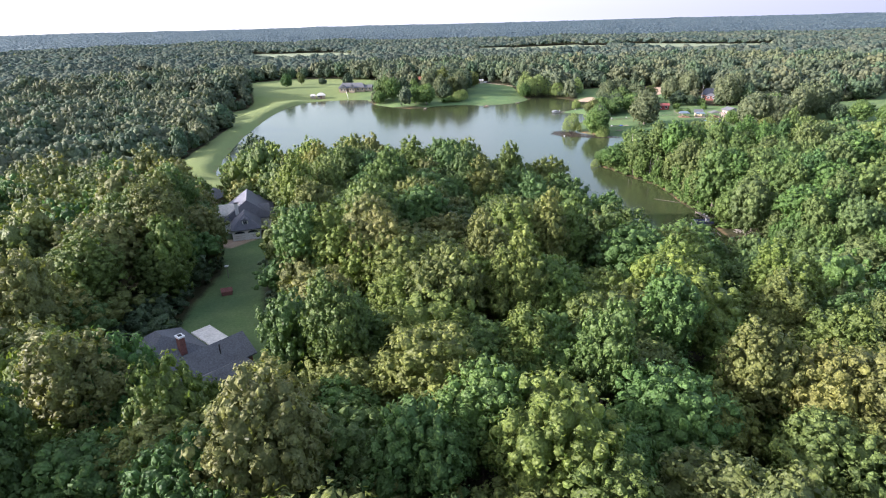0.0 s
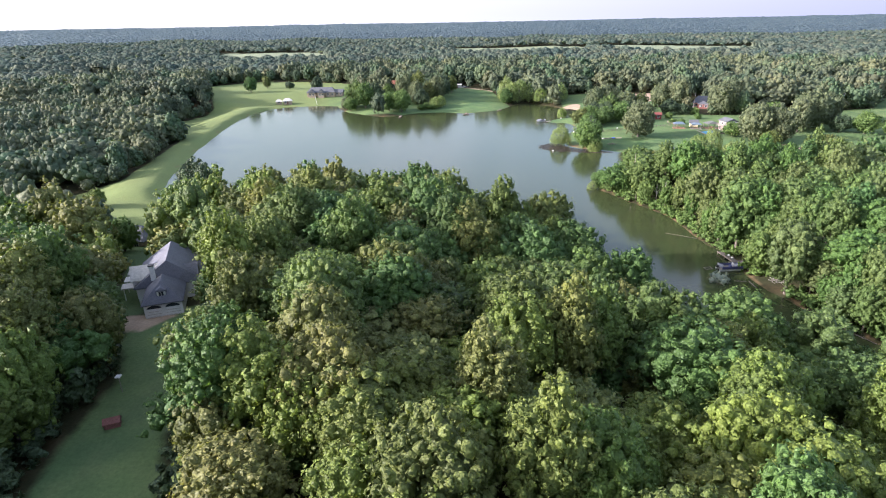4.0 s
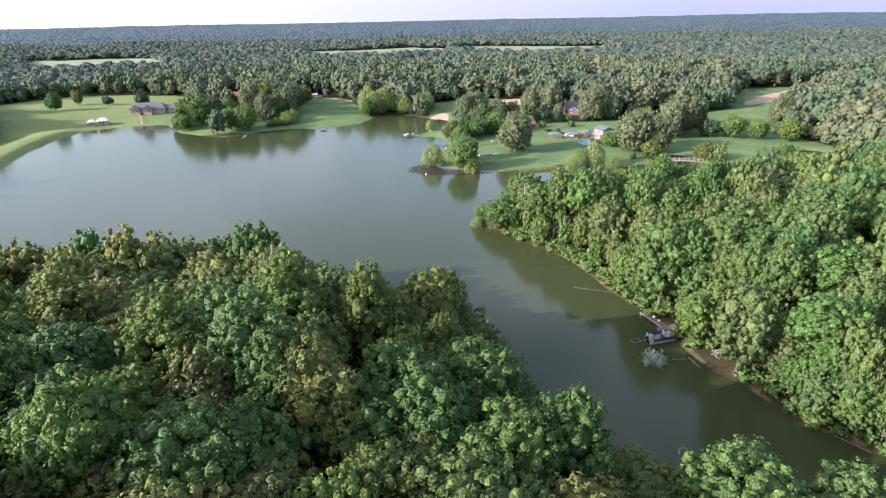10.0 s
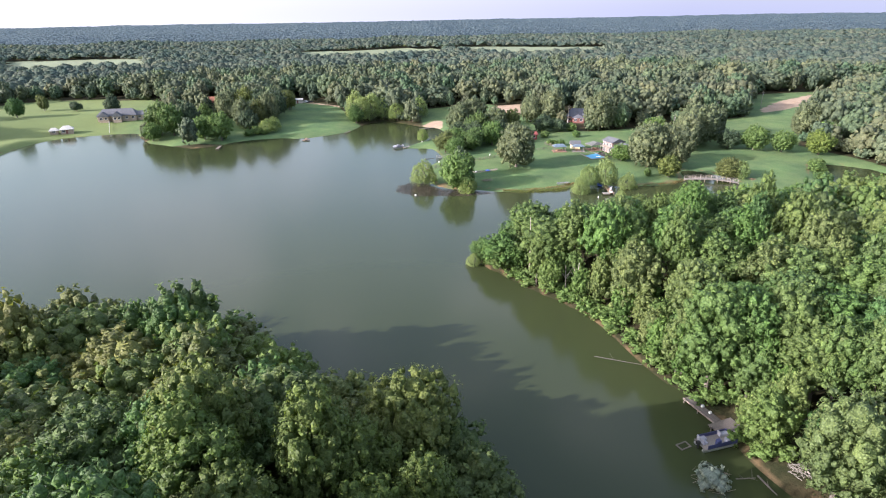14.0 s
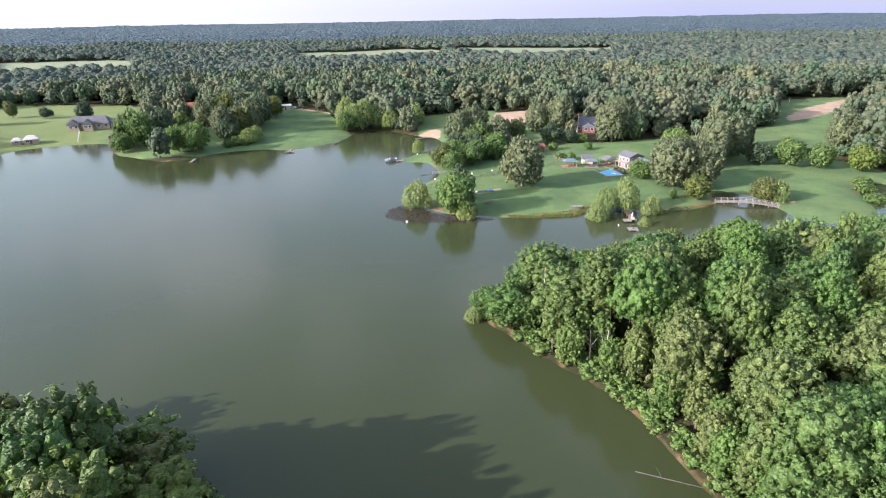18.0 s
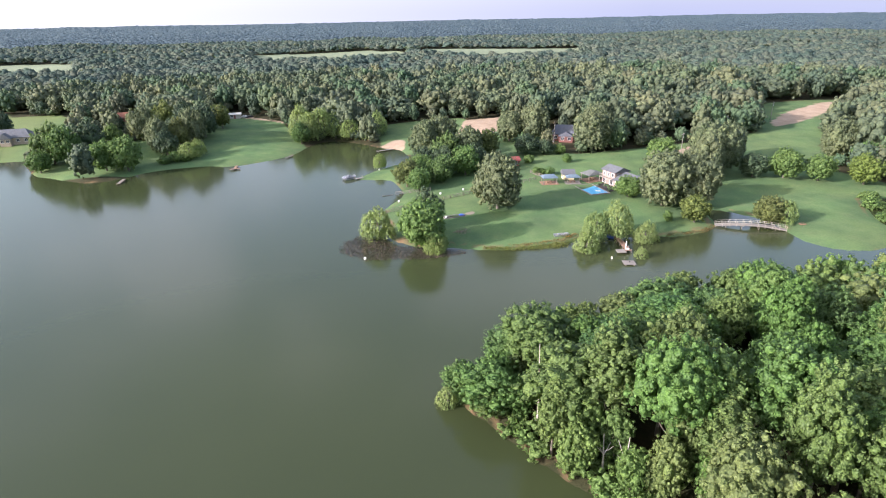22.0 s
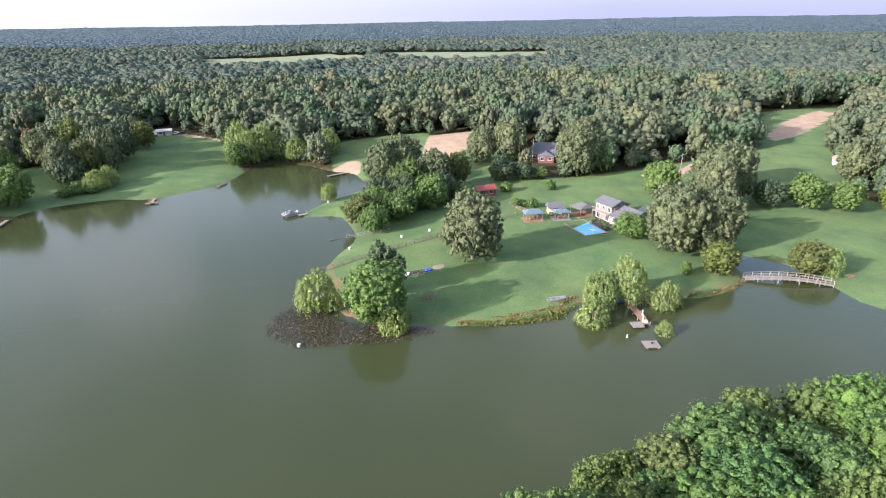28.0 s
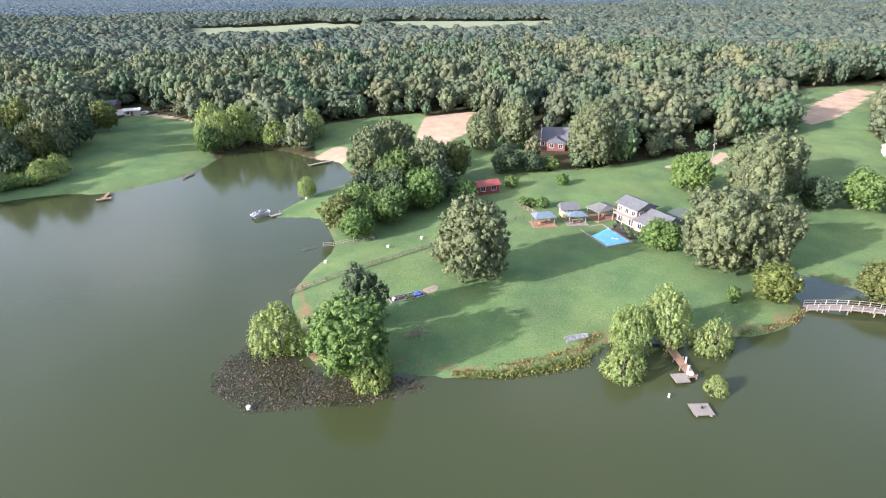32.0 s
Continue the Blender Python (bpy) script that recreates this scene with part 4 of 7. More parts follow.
LAWN_TREES = [
    # kind, x, y, width, height, words
    (OAKS, 106.5, 295.5, 1.0, 1.08, "tall rounded oak with grey-green leaves on the lawn"),
    (WILLOWS, 66.8, 287.5, 1.05, 1.05, "yellow-green willow at the water's edge"),
    (BROADS, 76.5, 276.5, 1.3, 1.15, "bright green spreading tree at the lawn's tip"),
    (DARKS, 81.5, 288.0, 0.85, 1.12, "dark green tree behind the lawn's tip"),
    (OAKS, 155.0, 279.5, 1.08, 1.08, "broad grey-green oak beside the pool house"),
    (OAKS, 163.5, 277.0, 1.0, 1.0, "broad grey-green oak near the footbridge"),
    (OAKS, 196.0, 303.0, 1.22, 1.15, "broad grey-green oak on the rear lawn"),
    (OAKS, 212.0, 312.0, 0.85, 0.95, "rounded oak on the rear lawn"),
    (OAKS, 186.0, 296.0, 0.8, 1.0, "grey-green oak on the rear lawn"),
    (MIXED, 153.5, 264.0, 0.82, 0.66, "small round tree on the mown lawn"),
    (SHRUBS, 146.8, 267.0, 1.0, 1.2, "yellow-green garden shrub on the lawn"),
    (BROADS, 150.5, 290.5, 0.9, 0.62, "dense round green tree beside the house"),
    (BROADS, 184.0, 316.0, 1.1, 0.95, "fresh green tree by the drive"),
    (MIXED, 173.5, 257.5, 0.95, 0.68, "leafy tree leaning over the footbridge"),
    (WILLOWS, 176.5, 254.0, 0.7, 0.75, "pale green bush beside the footbridge"),
    (BROADS, 214.0, 288.0, 1.1, 0.9, "rounded green tree on the side lawn"),
    (BROADS, 222.0, 281.0, 1.0, 0.8, "rounded green tree on the side lawn"),
    (MIXED, 232.0, 272.0, 1.0, 0.85, "leafy tree at the edge of the side lawn"),
    (DARKS, 205.0, 293.0, 1.0, 0.85, "dark green tree on the side lawn"),
    (WILLOWS, 114.5, 258.6, 0.72, 0.78, "weeping willow trailing into the lake"),
    (WILLOWS, 126.8, 263.6, 1.0, 1.15, "weeping willow over the wooden dock"),
    (WILLOWS, 120.8, 264.6, 0.82, 0.95, "weeping willow over the wooden dock"),
    (WILLOWS, 132.3, 258.3, 0.75, 0.72, "pale green tree at the water's edge"),
    (WILLOWS, 124.6, 249.9, 0.42, 0.46, "small pale willow standing in the water"),
    (WILLOWS, 86.0, 363.5, 0.68, 0.72, "round pale green tree on the grassy spit"),
    (BROADS, 90.5, 325.5, 0.8, 0.72, "green tree in the belt along the cove"),
    (MIXED, 88.5, 333.0, 0.95, 0.8, "pale green tree in the belt along the cove"),
    (BROADS, 95.0, 336.0, 1.0, 0.85, "green tree in the belt along the cove"),
    (MIXED, 101.0, 331.0, 1.0, 0.85, "leafy tree in the belt along the cove"),
    (DARKS, 104.0, 340.0, 1.0, 1.05, "dark green tree in the belt along the cove"),
    (BROADS, 112.0, 336.0, 1.05, 0.95, "green tree in the belt along the cove"),
    (DARKS, 98.0, 345.0, 1.0, 1.0, "dark green tree in the belt along the cove"),
    (MIXED, 109.0, 349.0, 1.1, 1.1, "leafy tree in the belt along the cove"),
    (OAKS, 119.5, 351.0, 0.85, 0.92, "olive-brown oak above the red shed"),
    (MIXED, 128.0, 352.0, 1.0, 1.1, "olive tree above the red shed"),
    (DARKS, 118.0, 341.0, 1.0, 0.95, "dark green tree beside the red shed"),
    (OAKS, 108.0, 371.0, 0.9, 1.0, "dark olive oak beside the sandy beach"),
    (OAKS, 116.0, 374.0, 0.95, 1.05, "dark olive oak beside the sandy lot"),
    (DARKS, 123.0, 364.0, 1.0, 1.0, "dark green tree beside the sandy lot"),
    (DARKS, 146.0, 353.0, 1.05, 0.8, "dark spreading tree on the rear lawn"),
    (DARKS, 153.0, 350.0, 0.8, 0.62, "dark bushy tree on the rear lawn"),
    (SHRUBS, 140.5, 340.0, 1.5, 1.4, "garden shrub beside the red shed"),
    (SHRUBS, 155.0, 335.5, 1.4, 1.3, "small flowering shrub on the rear lawn"),
    (SHRUBS, 136.5, 325.0, 1.6, 1.1, "pale shrub beside the board fence"),
    (SHRUBS, 140.0, 322.5, 1.3, 1.1, "garden shrub beside the board fence"),
    (SHRUBS, 159.0, 349.0, 2.0, 1.8, "rounded shrub on the rear lawn"),
    (OAKS, 174.0, 347.0, 1.05, 1.12, "tall grey-green oak at the edge of the woods"),
    (OAKS, 161.0, 374.0, 0.95, 1.05, "tall oak beside the slate-roofed house"),
    (OAKS, 150.5, 378.0, 0.75, 0.85, "oak beside the sandy lot"),
    (OAKS, 184.5, 360.0, 0.9, 1.1, "tall oak beside the slate-roofed house"),
    (WILLOWS, 66.5, 431.0, 1.4, 1.5, "pale green tree at the head of the cove"),
    (WILLOWS, 73.0, 434.0, 1.5, 1.7, "pale green tree at the head of the cove"),
    (WILLOWS, 80.5, 434.0, 1.3, 1.35, "pale green willow at the head of the cove"),
    (WILLOWS, 87.0, 427.0, 1.1, 1.2, "pale green willow at the head of the cove"),
    (WILLOWS, 94.5, 419.5, 1.15, 1.15, "yellow-green willow at the head of the cove"),
    (WILLOWS, 101.0, 426.0, 1.1, 1.3, "yellow-green willow at the head of the cove"),
    (MIXED, 62.5, 425.0, 0.9, 0.85, "green tree at the head of the cove"),
    (MIXED, 78.0, 443.0, 1.1, 1.05, "leafy tree at the head of the cove"),
    (BROADS, -43.5, 412.0, 0.9, 0.8, "pale green tree at the water's edge"),
    (MIXED, -41.0, 424.0, 1.3, 1.4, "leafy tree on the wooded point"),
    (MIXED, -34.0, 418.0, 1.2, 1.35, "leafy tree on the wooded point"),
    (DARKS, -27.0, 428.0, 1.2, 1.45, "dark green tree on the wooded point"),
    (BROADS, -17.5, 400.5, 1.05, 1.1, "green tree by the small jetty"),
    (BROADS, -9.5, 399.0, 1.15, 1.2, "green tree by the small jetty"),
    (MIXED, -13.5, 404.0, 0.9, 0.95, "green tree by the small jetty"),
    (OAKS, 0.5, 424.0, 0.72, 0.95, "dark rounded oak on the grassy shore"),
    (DARKS, 6.0, 433.0, 1.1, 1.25, "tall dark tree on the grassy shore"),
    (OAKS, 15.0, 431.0, 0.72, 1.05, "tall dark oak beside the mown lawn"),
    (DARKS, 19.0, 444.0, 1.3, 1.55, "tall dark tree beside the mown lawn"),
    (WILLOWS, 13.0, 409.5, 0.95, 0.85, "bright green bushy tree on the shore"),
    (WILLOWS, 16.5, 413.5, 0.8, 0.8, "bright green bushy tree on the shore"),
    (MIXED, -19.0, 436.0, 0.9, 0.9, "leafy tree on the shaded shore lawn"),
    (MIXED, -128.0, 489.0, 0.95, 0.95, "lone tree in the open field"),
    (MIXED, -121.5, 515.0, 0.75, 0.85, "lone tree in the open field"),
    (DARKS, -101.5, 507.0, 0.7, 0.62, "small dark tree in the open field"),
    (DARKS, -77.0, 490.0, 0.9, 1.1, "dark tree behind the lakeside house"),
    (DARKS, 3.5, 419.0, 1.0, 1.1, "dark tree on the shaded shore"),
    (MIXED, 9.0, 427.0, 1.0, 1.1, "leafy tree on the shaded shore"),
    (DARKS, 11.0, 440.0, 1.2, 1.5, "tall dark tree on the shaded shore"),
    (DARKS, 9.5, 455.0, 1.2, 1.5, "tall dark tree behind the shaded shore"),
    (MIXED, 1.5, 447.0, 1.1, 1.4, "leafy tree behind the shaded shore"),
    (SHRUBS, 3.5, 406.5, 2.0, 1.5, "low bush on the grassy shore"),
    (SHRUBS, 8.0, 408.5, 2.3, 1.7, "low bush on the grassy shore"),
    (SHRUBS, 11.5, 408.0, 1.8, 1.4, "low bush on the grassy shore"),
    (WILLOWS, 78.6, 272.4, 0.72, 0.8, "pale green willow trailing over the dead lilies"),
    (DARKS, -25.0, 410.0, 0.9, 0.95, "dark tree on the wooded point"),
    (OAKS, -8.0, 446.0, 0.8, 0.95, "dark olive oak behind the shore lawn"),
    (DARKS, -20.0, 452.0, 1.1, 1.2, "dark tree behind the shore lawn"),
    (MIXED, 27.0, 462.0, 1.0, 1.05, "olive tree beside the mown lawn"),
    (WILLOWS, 64.0, 438.0, 1.4, 1.8, "fresh green tree at the head of the cove"),
    (MIXED, 123.0, 334.5, 0.7, 0.55, "leafy tree in front of the red shed"),
    (BROADS, 246.0, 282.0, 1.1, 0.95, "green tree at the edge of the side woods"),
    (OAKS, 252.0, 298.0, 0.9, 0.95, "olive oak at the edge of the side woods"),
    (SHRUBS, 206.0, 246.0, 2.2, 1.5, "bush beside the reedy pool"),
    (SHRUBS, 213.0, 255.0, 2.4, 1.6, "bush beside the reedy pool"),
    (SHRUBS, 219.5, 261.0, 2.0, 1.4, "bush beside the reedy pool"),
    (BROADS, -83.0, 213.5, 0.75, 0.62, "pale green tree at the end of the dam"),
    (DARKS, -78.5, 209.5, 0.6, 0.5, "dark bush at the end of the dam"),
    (MIXED, -104.0, 205.0, 0.6, 0.5, "lone tree in the near field"),
    (BROADS, -46.0, 173.0, 0.95, 1.25, "bright yellow-green tree at the edge of the woods"),
    (MIXED, -23.5, 34.0, 0.9, 1.3, "olive woodland tree before the first house"),
    (MIXED, -29.5, 37.5, 0.9, 1.25, "olive woodland tree before the first house"),
    (MIXED, -35.5, 38.0, 0.95, 1.3, "olive woodland tree before the first house"),
    (PINES, -64.0, 184.0, 1.35, 1.35, "tall dark pine on the lakeshore"),
    (PINES, -59.0, 176.0, 1.3, 1.3, "tall dark pine beside the white house"),
    (BROADS, -70.0, 152.0, 0.75, 0.7, "green garden tree by the grey-roofed house"),
    (DARKS, -62.0, 158.0, 0.6, 0.55, "dark garden bush by the grey-roofed house"),
    (WILLOWS, 59.6, 212.6, 0.42, 0.4, "yellow-green bush at the wooded point"),
    (BROADS, 62.2, 213.8, 0.55, 0.5, "small tree at the wooded point"),
]
for n, (kind, x, y, w, h, words) in enumerate(LAWN_TREES):
    c, t = kind[n % len(kind)]
    tree_thing(x, y, c, t, w, h, rng.uniform(0, 6.28), words, "trees of the lawns and shores", "shrub" if kind is SHRUBS else "tree", "shrub" if kind is SHRUBS else "tree")


# ---- built things ----
M_SHINGLE = plain("grey_shingle", (0.115, 0.12, 0.13), 0.9, grain=5, vary=0.3, bump=0.3)
M_SLATE = plain("slate_shingle", (0.125, 0.13, 0.155), 0.8, grain=5, vary=0.25, bump=0.3)
M_GREYROOF = plain("weathered_roof", (0.13, 0.135, 0.125), 0.85, grain=3, vary=0.3, bump=0.2)
M_BLUEGREY = plain("blue_grey_roof", (0.13, 0.18, 0.22), 0.6, grain=3, vary=0.15)
M_GREENROOF = plain("dark_green_roof", (0.055, 0.075, 0.06), 0.75, grain=4, vary=0.25)
M_REDROOF = plain("red_metal_roof", (0.27, 0.07, 0.055), 0.5, grain=3, vary=0.2)
M_REDWALL = plain("red_boards", (0.24, 0.04, 0.04), 0.8, grain=6)
M_BRICK = plain("pink_brick", (0.33, 0.235, 0.205), 0.9, grain=8, vary=0.3, bump=0.4)
M_DARKBRICK = plain("dark_brick", (0.20, 0.085, 0.07), 0.9, grain=8, vary=0.35, bump=0.4)
M_CREAM = plain("cream_boards", (0.72, 0.62, 0.38), 0.8, grain=4, vary=0.1)
M_WHITE = plain("white_paint", (0.78, 0.77, 0.74), 0.6, grain=5, vary=0.08, bump=0.05)
M_PALEROOF = plain("pale_flat_roof", (0.55, 0.53, 0.48), 0.85, grain=3, vary=0.2)
M_TAN = plain("tan_walls", (0.36, 0.29, 0.22), 0.85, grain=5)
M_RUST = plain("rust_roof", (0.30, 0.12, 0.07), 0.85, grain=4)
M_WOOD = plain("weathered_wood", (0.23, 0.19, 0.16), 0.9, grain=9, vary=0.35, bump=0.3)
M_DARKWOOD = plain("dark_decking", (0.15, 0.13, 0.115), 0.9, grain=9, vary=0.35, bump=0.3)
M_WARMWOOD = plain("brown_decking", (0.28, 0.17, 0.11), 0.85, grain=9, vary=0.3, bump=0.3)
M_GREYWOOD = plain("grey_decking", (0.24, 0.215, 0.19), 0.9, grain=9, vary=0.25, bump=0.3)
M_PALEWOOD = plain("pale_timber", (0.36, 0.32, 0.27), 0.85, grain=8, vary=0.2)
M_CONCRETE = plain("concrete", (0.46, 0.42, 0.37), 0.9, grain=4, vary=0.2)
M_METAL = plain("aluminium", (0.62, 0.63, 0.65), 0.4, 0.8, grain=3, vary=0.1)
M_NAVY = plain("navy_panels", (0.05, 0.06, 0.16), 0.4, grain=3, vary=0.15)
M_BLUETARP = plain("blue_tarpaulin", (0.04, 0.10, 0.42), 0.6, grain=2, vary=0.25, bump=0.5)
M_DARK = plain("dark_opening", (0.02, 0.02, 0.022), 0.7, grain=4)
M_SOIL = plain("dark_soil", (0.07, 0.055, 0.05), 0.95, grain=6, vary=0.4, bump=0.5)
M_EARTH = plain("red_earth", (0.30, 0.17, 0.11), 0.95, grain=5, vary=0.3, bump=0.5)
M_VINYL = plain("grey_vinyl", (0.34, 0.35, 0.40), 0.5, grain=4, vary=0.15)
M_TWIG = plain("dry_brush", (0.27, 0.22, 0.17), 0.95, grain=9, vary=0.35)
M_CAR = {c: plain(c + "_car_paint", v, 0.3, grain=2, vary=0.06, bump=0) for c, v in (("white", (0.72, 0.72, 0.72)), ("silver", (0.45, 0.46, 0.48)), ("black", (0.03, 0.03, 0.035)), ("red", (0.35, 0.04, 0.04)))}
M_TYRE = plain("tyre_rubber", (0.02, 0.02, 0.02), 0.9)


def glass_material(name, colour, rough=0.06):
    m, nodes, links, p = material(name)
    p.inputs["Base Color"].default_value = (*colour, 1)
    p.inputs["Roughness"].default_value = rough
    p.inputs["IOR"].default_value = 1.45
    return m


M_GLASS = glass_material("window_glass", (0.03, 0.035, 0.045))


def pool_material():
    m, nodes, links, p = material("pool_water")
    w = noise_node(nodes, links, 1.2, 3.0)
    r = ramp_node(nodes, links, w.outputs["Fac"], [(0.3, (0.10, 0.44, 0.72)), (0.7, (0.20, 0.56, 0.80))])
    links.new(r.outputs["Color"], p.inputs["Base Color"])
    p.inputs["Roughness"].default_value = 0.05
    p.inputs["IOR"].default_value = 1.333
    b = nodes.new("ShaderNodeBump")
    b.inputs["Strength"].default_value, b.inputs["Distance"].default_value = 0.2, 0.03
    links.new(w.outputs["Fac"], b.inputs["Height"])
    links.new(b.outputs["Normal"], p.inputs["Normal"])
    return m


M_POOL = pool_material()


def box(bm, x0, x1, y0, y1, z0, z1):
    v = [bm.verts.new((x, y, z)) for z in (z0, z1) for x, y in ((x0, y0), (x1, y0), (x1, y1), (x0, y1))]
    for f in ((3, 2, 1, 0), (4, 5, 6, 7), (0, 1, 5, 4), (1, 2, 6, 5), (2, 3, 7, 6), (3, 0, 4, 7)):
        bm.faces.new([v[k] for k in f])
    return v


def rod(bm, a, b, radius, sides=6, tip=None):
    a, b = Vector(a), Vector(b)
    way = (b - a).normalized()
    side = way.orthogonal().normalized()
    up = way.cross(side)
    rings = []
    for p, r in ((a, radius), (b, radius if tip is None else tip)):
        rings.append([bm.verts.new(p + (side * math.cos(2 * math.pi * k / sides) + up * math.sin(2 * math.pi * k / sides)) * r) for k in range(sides)])
    for k in range(sides):
        bm.faces.new((rings[0][k], rings[0][(k + 1) % sides], rings[1][(k + 1) % sides], rings[1][k]))
    bm.faces.new(rings[0][::-1])
    bm.faces.new(rings[1])


def part(name, bm, mat, parent, label="", bevel=0.0):
    """Links a bmesh as one mesh under a thing or a part."""
    if bevel:
        bmesh.ops.bevel(bm, geom=bm.edges[:], offset=bevel, segments=1, affect="EDGES")
    me = bpy.data.meshes.new(name)
    bm.to_mesh(me)
    bm.free()
    me.materials.append(mat)
    ob = new(name, me)
    ob.parent = parent
    if label:
        tagged(ob, label)
    return ob


def boxed(name, mat, parent, *dims, label="", bevel=0.0):
    bm = bmesh.new()
    box(bm, *dims)
    return part(name, bm, mat, parent, label, bevel)


def thing(name, x, y, z, turn, label, category, group=""):
    t = new(name)
    t.empty_display_size = 0.5
    t.matrix_basis = pose(x, y, z, 0, 0, turn)
    return tagged(t, label, category, group)


def roof_part(parent, mat, x0, x1, y0, y1, z, rise, along="x", hip=0.0, over=0.45, name="roof", label=""):
    """A gable or hipped roof with eaves. hip: how far the ridge stops short of the ends."""
    bm = bmesh.new()
    x0, x1, y0, y1 = x0 - over, x1 + over, y0 - over, y1 + over
    thick = 0.18
    low = [bm.verts.new(p) for p in ((x0, y0, z - thick), (x1, y0, z - thick), (x1, y1, z - thick), (x0, y1, z - thick))]
    eave = [bm.verts.new(p) for p in ((x0, y0, z), (x1, y0, z), (x1, y1, z), (x0, y1, z))]
    if along == "x":
        m = (y0 + y1) / 2
        a, b = bm.verts.new((x0 + hip, m, z + rise)), bm.verts.new((x1 - hip, m, z + rise))
        faces = [(eave[0], eave[1], b, a), (eave[2], eave[3], a, b), (eave[3], eave[0], a), (eave[1], eave[2], b)]
    else:
        m = (x0 + x1) / 2
        a, b = bm.verts.new((m, y0 + hip, z + rise)), bm.verts.new((m, y1 - hip, z + rise))
        faces = [(eave[1], eave[2], b, a), (eave[3], eave[0], a, b), (eave[0], eave[1], a), (eave[2], eave[3], b)]
    for f in faces:
        bm.faces.new(f)
    for k in range(4):
        bm.faces.new((low[k], low[(k + 1) % 4], eave[(k + 1) % 4], eave[k]))
    bm.faces.new(low[::-1])
    return part(name, bm, mat, parent, label)


def window_part(parent, side, u, z, w, h, at, frame_mat=None):
    """A framed pane on a wall; side: which way the wall faces, u: along it, at: the wall's place across."""
    bm = bmesh.new()
    out = 1 if side in "+y+x" and side[0] == "+" else -1

    def put(b, u0, u1, z0, z1, d0, d1):
        lo, hi = sorted((at + out * d0, at + out * d1))
        if side[1] == "y":
            box(b, u0, u1, lo, hi, z0, z1)
        else:
            box(b, lo, hi, u0, u1, z0, z1)

    t = 0.09
    put(bm, u - w / 2 - t, u + w / 2 + t, z - t, z, 0.0, 0.07)
    put(bm, u - w / 2 - t, u + w / 2 + t, z + h, z + h + t, 0.0, 0.07)
    put(bm, u - w / 2 - t, u - w / 2, z, z + h, 0.0, 0.06)
    put(bm, u + w / 2, u + w / 2 + t, z, z + h, 0.0, 0.06)
    put(bm, u - 0.025, u + 0.025, z, z + h, 0.0, 0.05)
    f = part("window", bm, frame_mat or M_WHITE, parent, "white framed window")
    bm = bmesh.new()
    put(bm, u - w / 2, u + w / 2, z, z + h, 0.005, 0.03)
    part("pane", bm, M_GLASS, f)
    return f


def walls(parent, mat, x0, x1, y0, y1, z0, z1, t=0.2):
    for dims in ((x0, x1, y0, y0 + t), (x0, x1, y1 - t, y1), (x0, x0 + t, y0 + t, y1 - t), (x1 - t, x1, y0 + t, y1 - t)):
        boxed("wall", mat, parent, *dims, z0, z1)


def gable_ends(parent, mat, x0, x1, y0, y1, z, rise, along):
    for k in (0, 1):
        bm = bmesh.new()
        t = 0.16
        if along == "x":
            xa, xb = ((x0, x0 + t), (x1 - t, x1))[k]
            tri = [[bm.verts.new((x, y, zz)) for y, zz in ((y0, z), (y1, z), ((y0 + y1) / 2, z + rise * 0.93))] for x in (xa, xb)]
        else:
            ya, yb = ((y0, y0 + t), (y1 - t, y1))[k]
            tri = [[bm.verts.new((x, y, zz)) for x, zz in ((x0, z), (x1, z), ((x0 + x1) / 2, z + rise * 0.93))] for y in (ya, yb)]
        bm.faces.new(tri[0])
        bm.faces.new(tri[1][::-1])
        for i in range(3):
            bm.faces.new((tri[0][i], tri[1][i], tri[1][(i + 1) % 3], tri[0][(i + 1) % 3]))
        bmesh.ops.recalc_face_normals(bm, faces=bm.faces[:])
        part("gable", bm, mat, parent)


